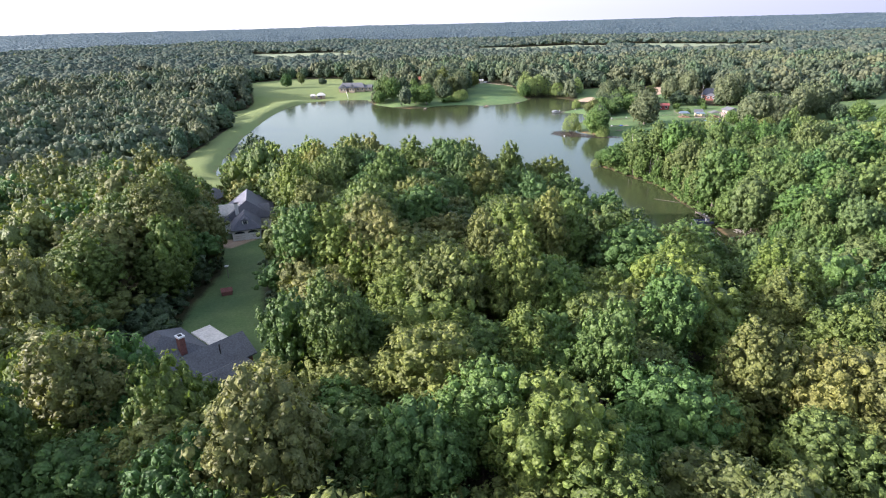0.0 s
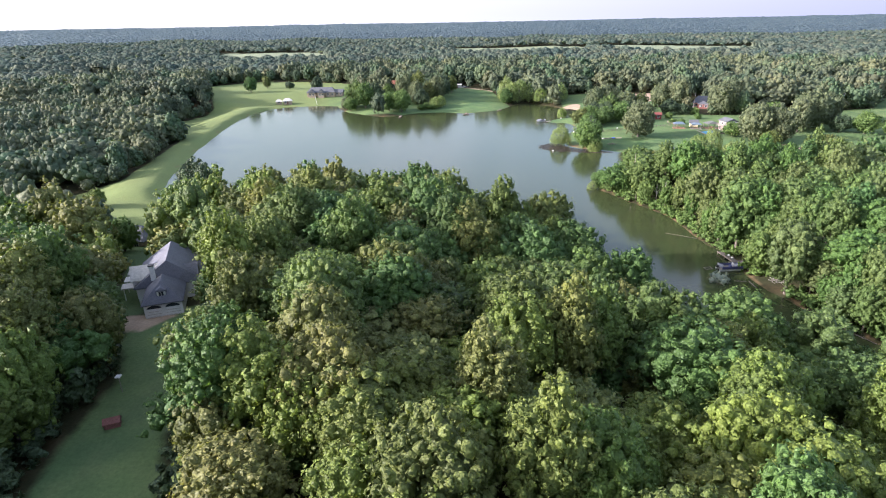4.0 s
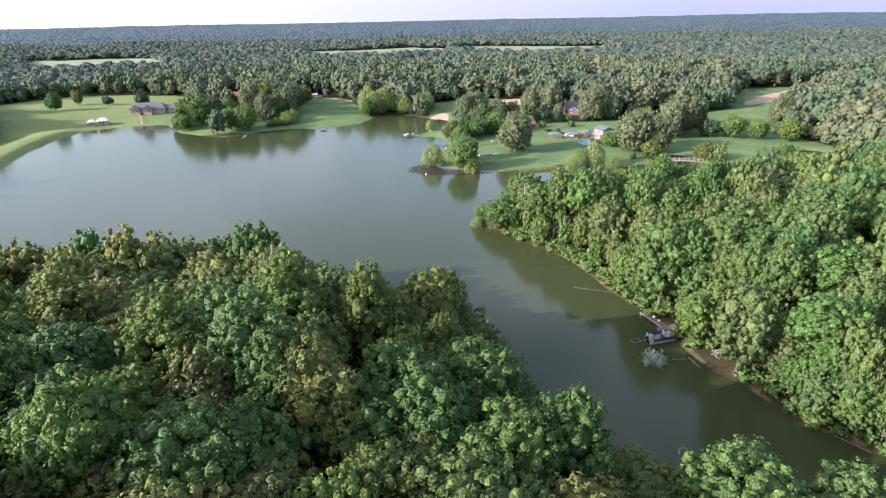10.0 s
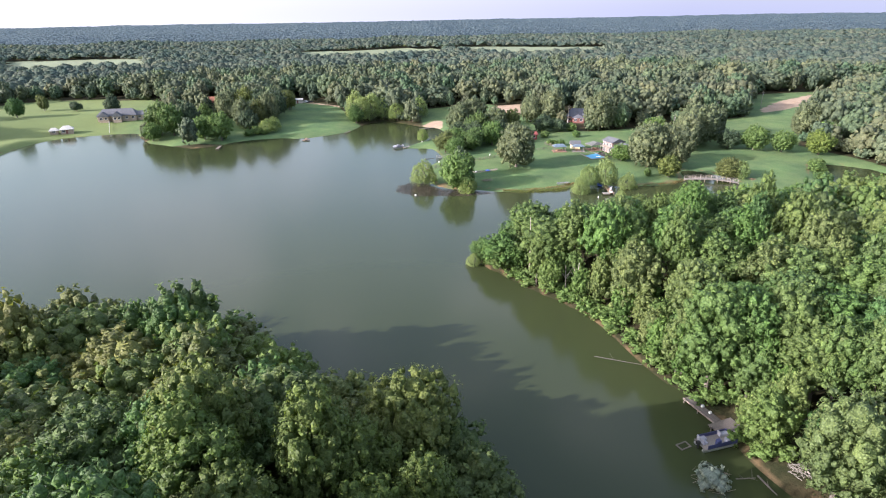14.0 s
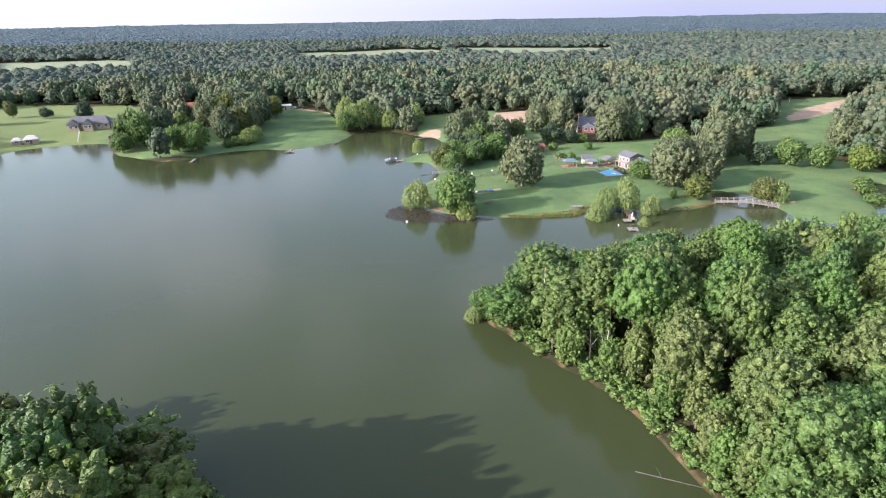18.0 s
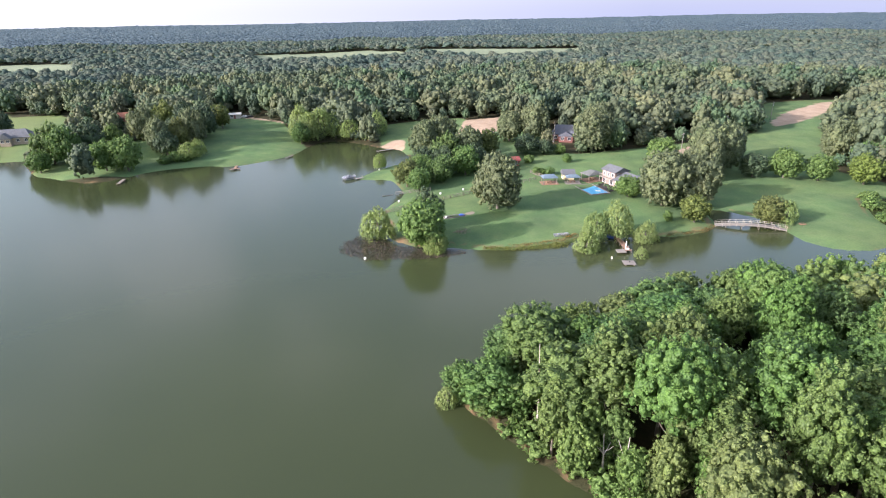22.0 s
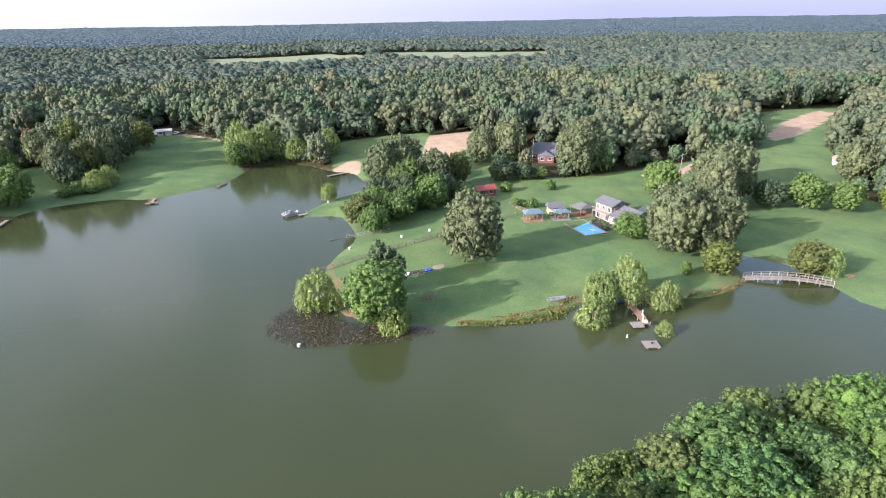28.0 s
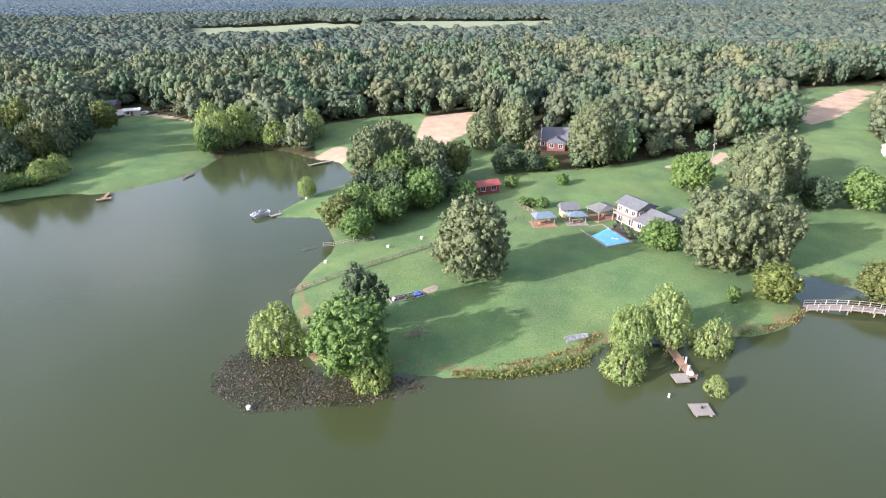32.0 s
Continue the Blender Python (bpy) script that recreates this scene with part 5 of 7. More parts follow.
def simple_house(name, x, y, turn, w, d, h, rise, wall_mat, roof_mat, label, category="house", hip=0.0, along="x", chimney=None, z=None, windows=3, door=True, group="", wings=()):
    """A house of walls, roof, windows and door about its centre; wings: rows of x0, x1, y0, y1, wall height, rise, ridge, hip."""
    base = ground_at(x, y) if z is None else z
    t = thing(name, x, y, base - 0.05, turn, label, category, group)
    for k, (x0, x1, y0, y1, hh, rr, al, hp) in enumerate([(-w / 2, w / 2, -d / 2, d / 2, h, rise, along, hip), *wings]):
        walls(t, wall_mat, x0, x1, y0, y1, -0.8, hh)
        roof_part(t, roof_mat, x0, x1, y0, y1, hh, rr, al, hp)
        if hp == 0:
            gable_ends(t, wall_mat, x0, x1, y0, y1, hh, rr * 0.9, al)
        n = max(1, windows if k == 0 else 2)
        for i in range(n):
            u = x0 + (x1 - x0) * (i + 0.5) / n
            if not (door and k == 0 and i == n // 2):
                window_part(t, "-y", u, 0.95, min(1.3, (x1 - x0) / n * 0.55), 1.25, y0)
        window_part(t, "-x", (y0 + y1) / 2, 0.95, min(1.2, (y1 - y0) * 0.35), 1.25, x0)
    if door:
        dw = boxed("door", M_DARKBRICK, t, -0.5, 0.5, -d / 2 - 0.05, -d / 2 - 0.002, -0.05, 2.05)
        boxed("door_handle", M_METAL, dw, 0.36, 0.42, -d / 2 - 0.09, -d / 2 - 0.052, 0.95, 1.05)
    if chimney:
        cx, cy, cz, cw = chimney
        c = boxed("chimney", M_DARKBRICK, t, cx - cw / 2, cx + cw / 2, cy - cw / 2, cy + cw / 2, h, cz, label="red brick chimney")
        boxed("chimney_cap", M_WHITE, c, cx - cw / 2 - 0.12, cx + cw / 2 + 0.12, cy - cw / 2 - 0.12, cy + cw / 2 + 0.12, cz + 0.003, cz + 0.2)
    return t


def posts_roof(name, x, y, turn, w, d, h, rise, roof_mat, label, hip=1.2, deck=None, base=None):
    """An open shelter on four posts."""
    t = thing(name, x, y, ground_at(x, y) if base is None else base, turn, label, "shelter")
    if deck:
        boxed("deck", deck, t, -w / 2 - 0.7, w / 2 + 0.7, -d / 2 - 0.7, d / 2 + 0.7, -0.25, 0.10)
    for px in (-w / 2, w / 2):
        for py in (-d / 2, d / 2):
            boxed("post", M_WOOD, t, px - 0.09, px + 0.09, py - 0.09, py + 0.09, 0.1, h)
    roof_part(t, roof_mat, -w / 2, w / 2, -d / 2, d / 2, h, rise, "x", hip, 0.4)
    bm = bmesh.new()
    box(bm, -w * 0.25, w * 0.25, -0.4, 0.4, 0.72, 0.80)
    for k in (-1, 1):
        box(bm, k * w * 0.2 - 0.05, k * w * 0.2 + 0.05, -0.35, 0.35, 0.1, 0.72)
        box(bm, -w * 0.25, w * 0.25, k * 0.75 - 0.13, k * 0.75 + 0.13, 0.42, 0.47)
        box(bm, -w * 0.2, -w * 0.2 + 0.08, k * 0.75 - 0.1, k * 0.75 + 0.1, 0.1, 0.42)
        box(bm, w * 0.2 - 0.08, w * 0.2, k * 0.75 - 0.1, k * 0.75 + 0.1, 0.1, 0.42)
    part("picnic_table", bm, M_WARMWOOD, t)
    return t


def deck_run(parent, x0, x1, y0, y1, z, mat, along="y", board=0.24, names="plank"):
    """Planks across two bearers."""
    lo, hi = (y0, y1) if along == "y" else (x0, x1)
    n = max(2, int((hi - lo) / board))
    step = (hi - lo) / n
    me = None
    for k in range(n):
        a, b = lo + k * step + 0.01, lo + (k + 1) * step - 0.01
        if me is None:
            bm = bmesh.new()
            if along == "y":
                box(bm, x0, x1, 0, b - a, -0.045, 0)
            else:
                box(bm, 0, b - a, y0, y1, -0.045, 0)
            me = bpy.data.meshes.new(names)
            bm.to_mesh(me)
            bm.free()
            me.materials.append(mat)
        p = new(names, me)
        p.parent = parent
        p.location = (0, a, z) if along == "y" else (a, 0, z)
    for k in (0.15, 0.85):
        if along == "y":
            c = x0 + (x1 - x0) * k
            boxed("bearer", M_WOOD, parent, c - 0.06, c + 0.06, y0, y1, z - 0.22, z - 0.048)
        else:
            c = y0 + (y1 - y0) * k
            boxed("bearer", M_WOOD, parent, x0, x1, c - 0.06, c + 0.06, z - 0.22, z - 0.048)


def piles(parent, spots, low, high, radius=0.09, mat=None):
    for x, y in spots:
        bm = bmesh.new()
        rod(bm, (x, y, low), (x, y, high), radius, 7)
        part("pile", bm, mat or M_WOOD, parent)


def lumps(name, parent, mat, rows, label=""):
    """Rounded lumps in one mesh: rows of x, y, z, width, depth, height."""
    bm = bmesh.new()
    for x, y, z, w, d, h in rows:
        m = Matrix.LocRotScale((x, y, z), None, (w / 2, d / 2, h / 2))
        bmesh.ops.create_icosphere(bm, subdivisions=2, radius=1, matrix=m)
    for v in bm.verts:
        v.co += noise.noise_vector(v.co * 2.3) * 0.08
    return part(name, bm, mat, parent, label)


# the first house, in the trees by the start
h1 = thing("bungalow", -33.0, 57.0, ground_at(-33, 57) - 0.1, -42, "brick bungalow with hipped grey shingle roofs and a chimney", "house")
for x0, x1, y0, y1, hh, rr, al, hp in ((-6.4, 1.4, -6.2, 1.7, 2.7, 2.7, "x", 3.6), (1.6, 6.5, -7.0, 4.9, 2.7, 2.0, "y", 0.0), (6.7, 9.2, -5.0, 3.6, 2.5, 1.0, "y", 1.4)):
    walls(h1, M_DARKBRICK, x0, x1, y0, y1, -0.8, hh)
    roof_part(h1, M_SHINGLE, x0, x1, y0, y1, hh, rr, al, hp, 0.45, label="worn grey shingle roof")
    if hp == 0:
        gable_ends(h1, M_TAN, x0, x1, y0, y1, hh, rr * 0.88, al)
window_part(h1, "+x", 0.4, 0.9, 1.6, 1.2, 9.2)
window_part(h1, "+x", -3.0, 0.9, 1.1, 1.2, 9.2)
window_part(h1, "+y", -5.0, 0.9, 1.5, 1.2, 1.7)
window_part(h1, "+y", 3.0, 0.9, 1.2, 1.2, 4.9)
window_part(h1, "+y", 5.2, 0.9, 1.2, 1.2, 4.9)
window_part(h1, "-x", -2.0, 0.9, 1.4, 1.2, -6.4)
c1 = boxed("chimney", M_DARKBRICK, h1, 0.4, 1.3, -1.4, -0.7, 3.2, 5.5, label="dark red brick chimney")
boxed("chimney_cap", M_WHITE, c1, 0.32, 1.38, -1.48, -0.62, 5.503, 5.7)
boxed("flue", M_DARK, c1, 0.62, 1.08, -1.25, -0.85, 5.703, 5.8)
boxed("porch_roof", M_PALEROOF, h1, -3.9, 1.1, 2.2, 4.8, 2.75, 2.95, label="pale flat porch roof with leaf stains")
for px, py in ((-3.7, 4.6), (0.9, 4.6)):
    boxed("porch_post", M_WHITE, h1, px - 0.08, px + 0.08, py - 0.08, py + 0.08, 0.0, 2.75)
boxed("porch_floor", M_CONCRETE, h1, -3.9, 1.1, 1.75, 4.8, -0.4, 0.06)
for px, py in ((-3.5, -4.0), (5.4, 1.5), (5.2, -3.0)):
    bm = bmesh.new()
    rod(bm, (px, py, 3.0), (px, py, 5.0), 0.08)
    part("roof_vent", bm, M_DARK, h1)

# the white house with twin arched garage doors
wh = thing("villa", -41.7, 106.9, ground_at(-43, 110) - 0.1, 16.5, "white villa with steep slate roofs and arched garage doors", "house")
walls(wh, M_WHITE, -2.8, 2.8, 0, 7.0, -0.8, 2.7)
roof_part(wh, M_SLATE, -2.8, 2.8, 0, 7.0, 2.7, 2.9, "y", 2.4, 0.3, label="steep slate-grey shingle roof")
walls(wh, M_WHITE, -4.6, 5.6, 7.2, 18.5, -0.8, 2.8)
roof_part(wh, M_SLATE, -4.6, 5.6, 7.2, 18.5, 2.8, 3.9, "y", 1.2, 0.4, label="steep slate-grey shingle roof")
for u in (-1.35, 1.35):
    d = boxed("garage_door", M_WHITE, wh, u - 1.05, u + 1.05, -0.10, -0.004, -0.05, 1.85, label="white panelled garage door")
    for k in range(3):
        boxed("rib", M_TAN, d, u - 1.03, u + 1.03, -0.125, -0.103, 0.45 + 0.45 * k, 0.49 + 0.45 * k)
    bm = bmesh.new()
    arc = [(u + 1.05 * math.cos(math.pi * k / 10), 1.88 + 0.5 * math.sin(math.pi * k / 10)) for k in range(11)]
    f0 = [bm.verts.new((x, -0.09, z)) for x, z in arc]
    f1 = [bm.verts.new((x, -0.004, z)) for x, z in arc]
    bm.faces.new(f0)
    bm.faces.new(f1[::-1])
    for k in range(11):
        bm.faces.new((f0[k], f1[k], f1[(k + 1) % 11], f0[(k + 1) % 11]))
    bmesh.ops.recalc_face_normals(bm, faces=bm.faces[:])
    part("fanlight", bm, M_GLASS, wh, "arched fanlight over the garage door")
dm = boxed("dormer", M_WHITE, wh, -0.62, 0.62, 0.55, 2.6, 3.2, 4.55, label="white dormer with a dark window")
window_part(dm, "-y", 0, 3.4, 0.7, 0.95, 0.55)
roof_part(dm, M_SLATE, -0.62, 0.62, 0.55, 2.6, 4.57, 0.5, "y", 0.2, 0.15, "dormer_roof")
g2 = boxed("cross_gable", M_WHITE, wh, -5.2, -2.6, 8.2, 11.4, 2.85, 3.7)
# pale material paints sunlight onto this west gable; its east twin is slate
roof_part(g2, M_PALEROOF, -5.2, -0.6, 8.2, 11.4, 3.72, 2.0, "x", 0.0, 0.25, "gable_roof", "gable roof coloured pale to imitate sun on it")
g3 = boxed("cross_gable", M_WHITE, wh, 2.2, 4.9, 8.0, 10.6, 2.85, 3.6)
roof_part(g3, M_SLATE, 0.8, 4.9, 8.0, 10.6, 3.62, 1.6, "x", 0.0, 0.25, "gable_roof")
for k in range(3):
    boxed("terrace_roof", M_PALEROOF, wh, -7.2, -4.9, 8.3 + k * 3.4, 10.6 + k * 3.4, 2.3 - 0.12 * k, 2.48 - 0.12 * k, label="pale flat terrace roof")
    for px in (-7.0, -5.1):
        boxed("terrace_post", M_WHITE, wh, px - 0.06, px + 0.06, 9.4 + k * 3.4, 9.52 + k * 3.4, -0.2, 2.19 - 0.12 * k)
window_part(wh, "-x", 3.5, 0.9, 1.2, 1.3, -2.8)
window_part(wh, "-x", 16.5, 0.9, 1.2, 1.4, -4.6)
ch = boxed("chimney", M_WHITE, wh, -2.0, -1.3, 6.3, 7.0, 4.0, 6.6)
boxed("chimney_cap", M_DARK, ch, -2.1, -1.2, 6.2, 7.1, 6.603, 6.75)

simple_house("farmhouse", -73, 163, -20, 14, 8, 2.6, 2.4, M_TAN, M_SHINGLE, "low tan house with a hipped grey roof", hip=4.0, wings=((-5, 3, -6.5, -4.6, 2.5, 1.6, "y", 1.5),))

# the brick house above the pool
bh = thing("brick_house", 155.9, 304.9, ground_at(155, 304) - 0.1, -86, "two-storey pink brick house with grey roofs and balcony", "house")
walls(bh, M_BRICK, -3.6, 3.0, -3.0, 3.0, -0.8, 4.9)
roof_part(bh, M_SHINGLE, -3.6, 3.0, -3.0, 3.0, 4.9, 1.4, "x", 0.0, 0.5, label="grey shingle gable roof")
gable_ends(bh, M_BRICK, -3.6, 3.0, -3.0, 3.0, 4.9, 1.25, "x")
walls(bh, M_BRICK, 3.05, 10.5, -3.4, 5.4, -0.8, 2.6)
roof_part(bh, M_SHINGLE, 3.05, 10.5, -3.4, 5.4, 2.6, 2.3, "x", 0.0, 0.45, label="broad grey shingle roof of the low wing")
gable_ends(bh, M_BRICK, 3.05, 10.5, -3.4, 5.4, 2.6, 2.1, "x")
roof_part(bh, M_GREENROOF, 3.4, 11.5, 6.0, 12.4, 2.4, 1.7, "x", 1.2, 0.3, "carport_roof", "dark green carport roof")
for px, py in ((3.7, 12.1), (7.4, 12.1), (11.2, 12.1), (3.7, 6.3), (11.2, 6.3)):
    boxed("carport_post", M_WOOD, bh, px - 0.08, px + 0.08, py - 0.08, py + 0.08, -0.4, 2.23)
for u in (-2.5, -0.3, 1.9):
    window_part(bh, "-y", u, 3.1, 1.0, 1.2, -3.0)
for u in (-2.2, 1.4):
    window_part(bh, "-y", u, 0.4, 1.4, 1.9, -3.0)
window_part(bh, "-x", 0, 3.1, 1.1, 1.2, -3.6)
window_part(bh, "+x", -1.6, 3.3, 1.0, 0.9, 3.0)
for u in (4.6, 6.8, 9.0):
    window_part(bh, "-y", u, 0.8, 1.2, 1.3, -3.4)
bal = boxed("balcony", M_PALEWOOD, bh, -3.6, 2.8, -4.3, -3.05, 2.42, 2.56, label="pale timber balcony above the pool terrace")
for k in range(14):
    boxed("baluster", M_PALEWOOD, bal, -3.55 + k * 0.48, -3.49 + k * 0.48, -4.28, -4.2, 2.564, 3.4)
boxed("top_rail", M_PALEWOOD, bal, -3.6, 2.8, -4.3, -4.18, 3.4, 3.5)
for px in (-3.5, -0.4, 2.7):
    boxed("balcony_post", M_PALEWOOD, bh, px - 0.07, px + 0.07, -4.27, -4.13, -0.2, 2.415)
boxed("patio", M_CONCRETE, bh, -11.0, -3.8, 8.0, 16.0, -0.6, 0.12, label="pale concrete patio")
boxed("drive", M_CONCRETE, bh, -3.75, 1.5, 9.0, 16.0, -0.6, 0.12, label="pale concrete drive beside the carport")

posts_roof("porch_shelter", 150.6, 311.2, -86, 4.4, 6.0, 2.5, 1.0, M_GREYROOF, "open porch shelter with a grey shingle roof", deck=M_WARMWOOD)
posts_roof("pavilion", 134.4, 313.2, -14, 4.6, 3.2, 2.3, 0.9, M_BLUEGREY, "garden pavilion with a blue-grey roof and table", deck=M_EARTH)
posts_roof("pool_shelter", 142.2, 310.6, -18, 4.0, 2.6, 2.3, 0.7, M_BLUEGREY, "poolside shelter with a pale blue-grey roof", deck=M_GREYWOOD)
simple_house("pool_hut", 143.2, 315.4, -18, 3.8, 3.0, 2.2, 1.4, M_CREAM, M_SHINGLE, "small cream hut with a grey gable roof", "hut", windows=1, door=False)
simple_house("red_shed", 132.0, 339.4, -4, 6.6, 3.6, 2.4, 1.2, M_REDWALL, M_REDROOF, "red wooden shed with a dull red roof", "shed", windows=2, door=False)

# the pool
pool = thing("swimming_pool", 144.0, 301.6, ground_at(144, 301.6), -2.5, "rectangular bright blue swimming pool with weathered coping", "pool")
bm = bmesh.new()
for dims in ((-3.6, -3.2, -6.0, 6.0), (3.2, 3.6, -6.0, 6.0), (-3.2, 3.2, -6.0, -5.6), (-3.2, 3.2, 5.6, 6.0)):
    box(bm, *dims, -0.6, 0.16)
part("coping", bm, M_GREYWOOD, pool)
boxed("pool_water", M_POOL, pool, -3.2, 3.2, -5.6, 5.6, -0.3, 0.05, label="bright blue pool water")
bm = bmesh.new()
rod(bm, (0.4, -2.2, 0.16), (1.4, -3.4, 0.16), 0.14, 7)
part("pool_float", bm, M_WHITE, pool)
for k in (-0.3, 0.3):
    bm = bmesh.new()
    pts = [(2.8, 2.0 + k, 0.05), (2.8, 2.0 + k, 0.75), (3.5, 2.0 + k, 0.75), (3.5, 2.0 + k, 0.16)]
    for a, b in zip(pts, pts[1:]):
        rod(bm, a, b, 0.03, 6)
    part("ladder_rail", bm, M_METAL, pool)
terrace = thing("pool_terrace", 149.6, 302.2, ground_at(149, 302), -2, "dark planted terrace between pool and brick house", "terrace")
boxed("paving", M_SOIL, terrace, -1.5, 2.2, -5.0, 5.0, -0.3, 0.1)
for _ in range(14):
    lumps("shrub", terrace, M_LEAF_DARK, [(rng.uniform(-1, 1.8), rng.uniform(-4.5, 4.5), 0.35, 1.0, 1.0, 0.8)])


def rail_fence(x0, y0, x1, y1, step, rails, high, mat, label, z=None):
    t = thing("fence", x0, y0, 0, 0, label, "fence")
    n = max(1, round(math.hypot(x1 - x0, y1 - y0) / step))
    pts = []
    for k in range(n + 1):
        dx, dy = (x1 - x0) * k / n, (y1 - y0) * k / n
        g = max(0.0, ground_at(x0 + dx, y0 + dy)) if z is None else z
        pts.append((dx, dy, g))
        boxed("post", mat, t, dx - 0.07, dx + 0.07, dy - 0.07, dy + 0.07, g - 0.4, g + high)
    for (ax, ay, az), (bx, by, bz) in zip(pts, pts[1:]):
        for r in range(rails):
            q = high * (0.92 - 0.36 * r)
            bm = bmesh.new()
            rod(bm, (ax, ay, az + q), (bx, by, bz + q), 0.06, 4)
            part("rail", bm, mat, t)
    return t


rail_fence(71.5, 306.0, 104.5, 313.2, 2.6, 3, 1.15, M_WOOD, "long weathered wooden rail fence across the lawn")
rail_fence(82.5, 326.4, 94.0, 323.2, 2.3, 3, 1.15, M_GREYWOOD, "grey wooden rail fence running into the water")
rail_fence(134.3, 327.0, 135.8, 318.2, 1.8, 3, 1.2, M_WOOD, "weathered wooden fence beside the pavilion")
rail_fence(104.5, 313.2, 131.5, 318.0, 2.6, 2, 1.1, M_WOOD, "low wooden rail fence behind the oak")
rail_fence(-76.5, 474.0, -71.0, 446.5, 2.8, 2, 1.3, M_WHITE, "white rail fence down to the lake")
rail_fence(62.0, 448.0, 70.0, 436.0, 2.4, 2, 1.2, M_WOOD, "weathered fence under the cove trees")

# docks, raft, boats
raft = thing("swim_raft", 119.1, 247.4, 0.0, -22, "square weathered wooden swim raft afloat", "raft")
deck_run(raft, -1.45, 1.45, -1.25, 1.25, 0.34, M_GREYWOOD)
for k in (-1.0, 1.0):
    bm = bmesh.new()
    rod(bm, (k, -1.2, 0.06), (k, 1.2, 0.06), 0.16, 8)
    part("float_drum", bm, M_WOOD, raft)
boxed("cleat_box", M_DARK, raft, 0.1, 0.35, 0.1, 0.35, 0.342, 0.6)
dock = thing("dock", 126.4, 262.6, 0.0, -18.5, "brown wooden dock with a platform at its end", "dock")
deck_run(dock, -0.75, 0.75, -10.0, 0.6, 0.62, M_WARMWOOD)
piles(dock, [(sx, -0.5 - 2.3 * k) for k in range(5) for sx in (-0.8, 0.8)], -1.6, 0.9)
plat = boxed("platform", M_GREYWOOD, dock, -3.0, -0.78, -10.9, -8.8, 0.42, 0.58, label="grey wooden platform beside the dock end")
for px, py, ph in ((-0.55, -9.2, 2.2), (0.55, -6.4, 1.7)):
    bm = bmesh.new()
    rod(bm, (px, py, 0.6), (px, py, ph), 0.12, 7)
    part("white_post", bm, M_WHITE, dock, "white mooring post")
bm = bmesh.new()
box(bm, -0.35, 0.25, -9.6, -9.0, 0.63, 1.05)
part("bench_box", bm, M_WHITE, dock, "white storage box on the dock")
buoy = thing("buoy", 117.2, 251.6, 0.0, 0, "small white buoy floating near the raft", "buoy")
bm = bmesh.new()
rod(bm, (0, 0, -0.2), (0, 0, 0.6), 0.2, 8, 0.1)
part("float", bm, M_WHITE, buoy)
cover = thing("covered_boat", 124.9, 263.8, 0.1, 30, "small boat under a blue tarpaulin by the willows", "boat")
lumps("tarpaulin", cover, M_BLUETARP, [(0, 0, 0.3, 1.5, 3.0, 0.9), (0.1, 0.4, 0.5, 0.9, 1.4, 0.8)])


def hull_mesh(length, beam, depth, flat=0.75):
    """An open boat's shell with thickness."""
    bm = bmesh.new()
    rows = []
    for k in range(9):
        u = k / 8
        w = beam / 2 * (flat + (1 - flat) * math.sin(math.pi * min(1, 0.25 + u * 0.75))) * (1 if u < 0.8 else 1 - (u - 0.8) * 1.6)
        z0 = 0.0 if u < 0.75 else (u - 0.75) * depth * 1.6
        y = (u - 0.5) * length
        rows.append([bm.verts.new(p) for p in ((-w, y, depth), (-w * 0.82, y, z0), (w * 0.82, y, z0), (w, y, depth), (w - 0.06, y, depth), (w * 0.82 - 0.05, y, z0 + 0.05), (-w * 0.82 + 0.05, y, z0 + 0.05), (-w + 0.06, y, depth))])
    for a, b in zip(rows, rows[1:]):
        for k in range(8):
            bm.faces.new((a[k], a[(k + 1) % 8], b[(k + 1) % 8], b[k]))
    bm.faces.new(rows[0])
    bm.faces.new(rows[-1][::-1])
    bmesh.ops.recalc_face_normals(bm, faces=bm.faces[:])
    return bm


jon = thing("rowing_boat", 113.3, 269.0, ground_at(113.3, 269) + 0.02, 264, "aluminium flat-bottomed boat beached on the lawn", "boat")
part("hull", hull_mesh(4.3, 1.45, 0.55), M_METAL, jon)
for k in (-1.2, 0.2, 1.4):
    boxed("thwart", M_GREYWOOD, jon, -0.6, 0.6, k - 0.15, k + 0.15, 0.36, 0.42)


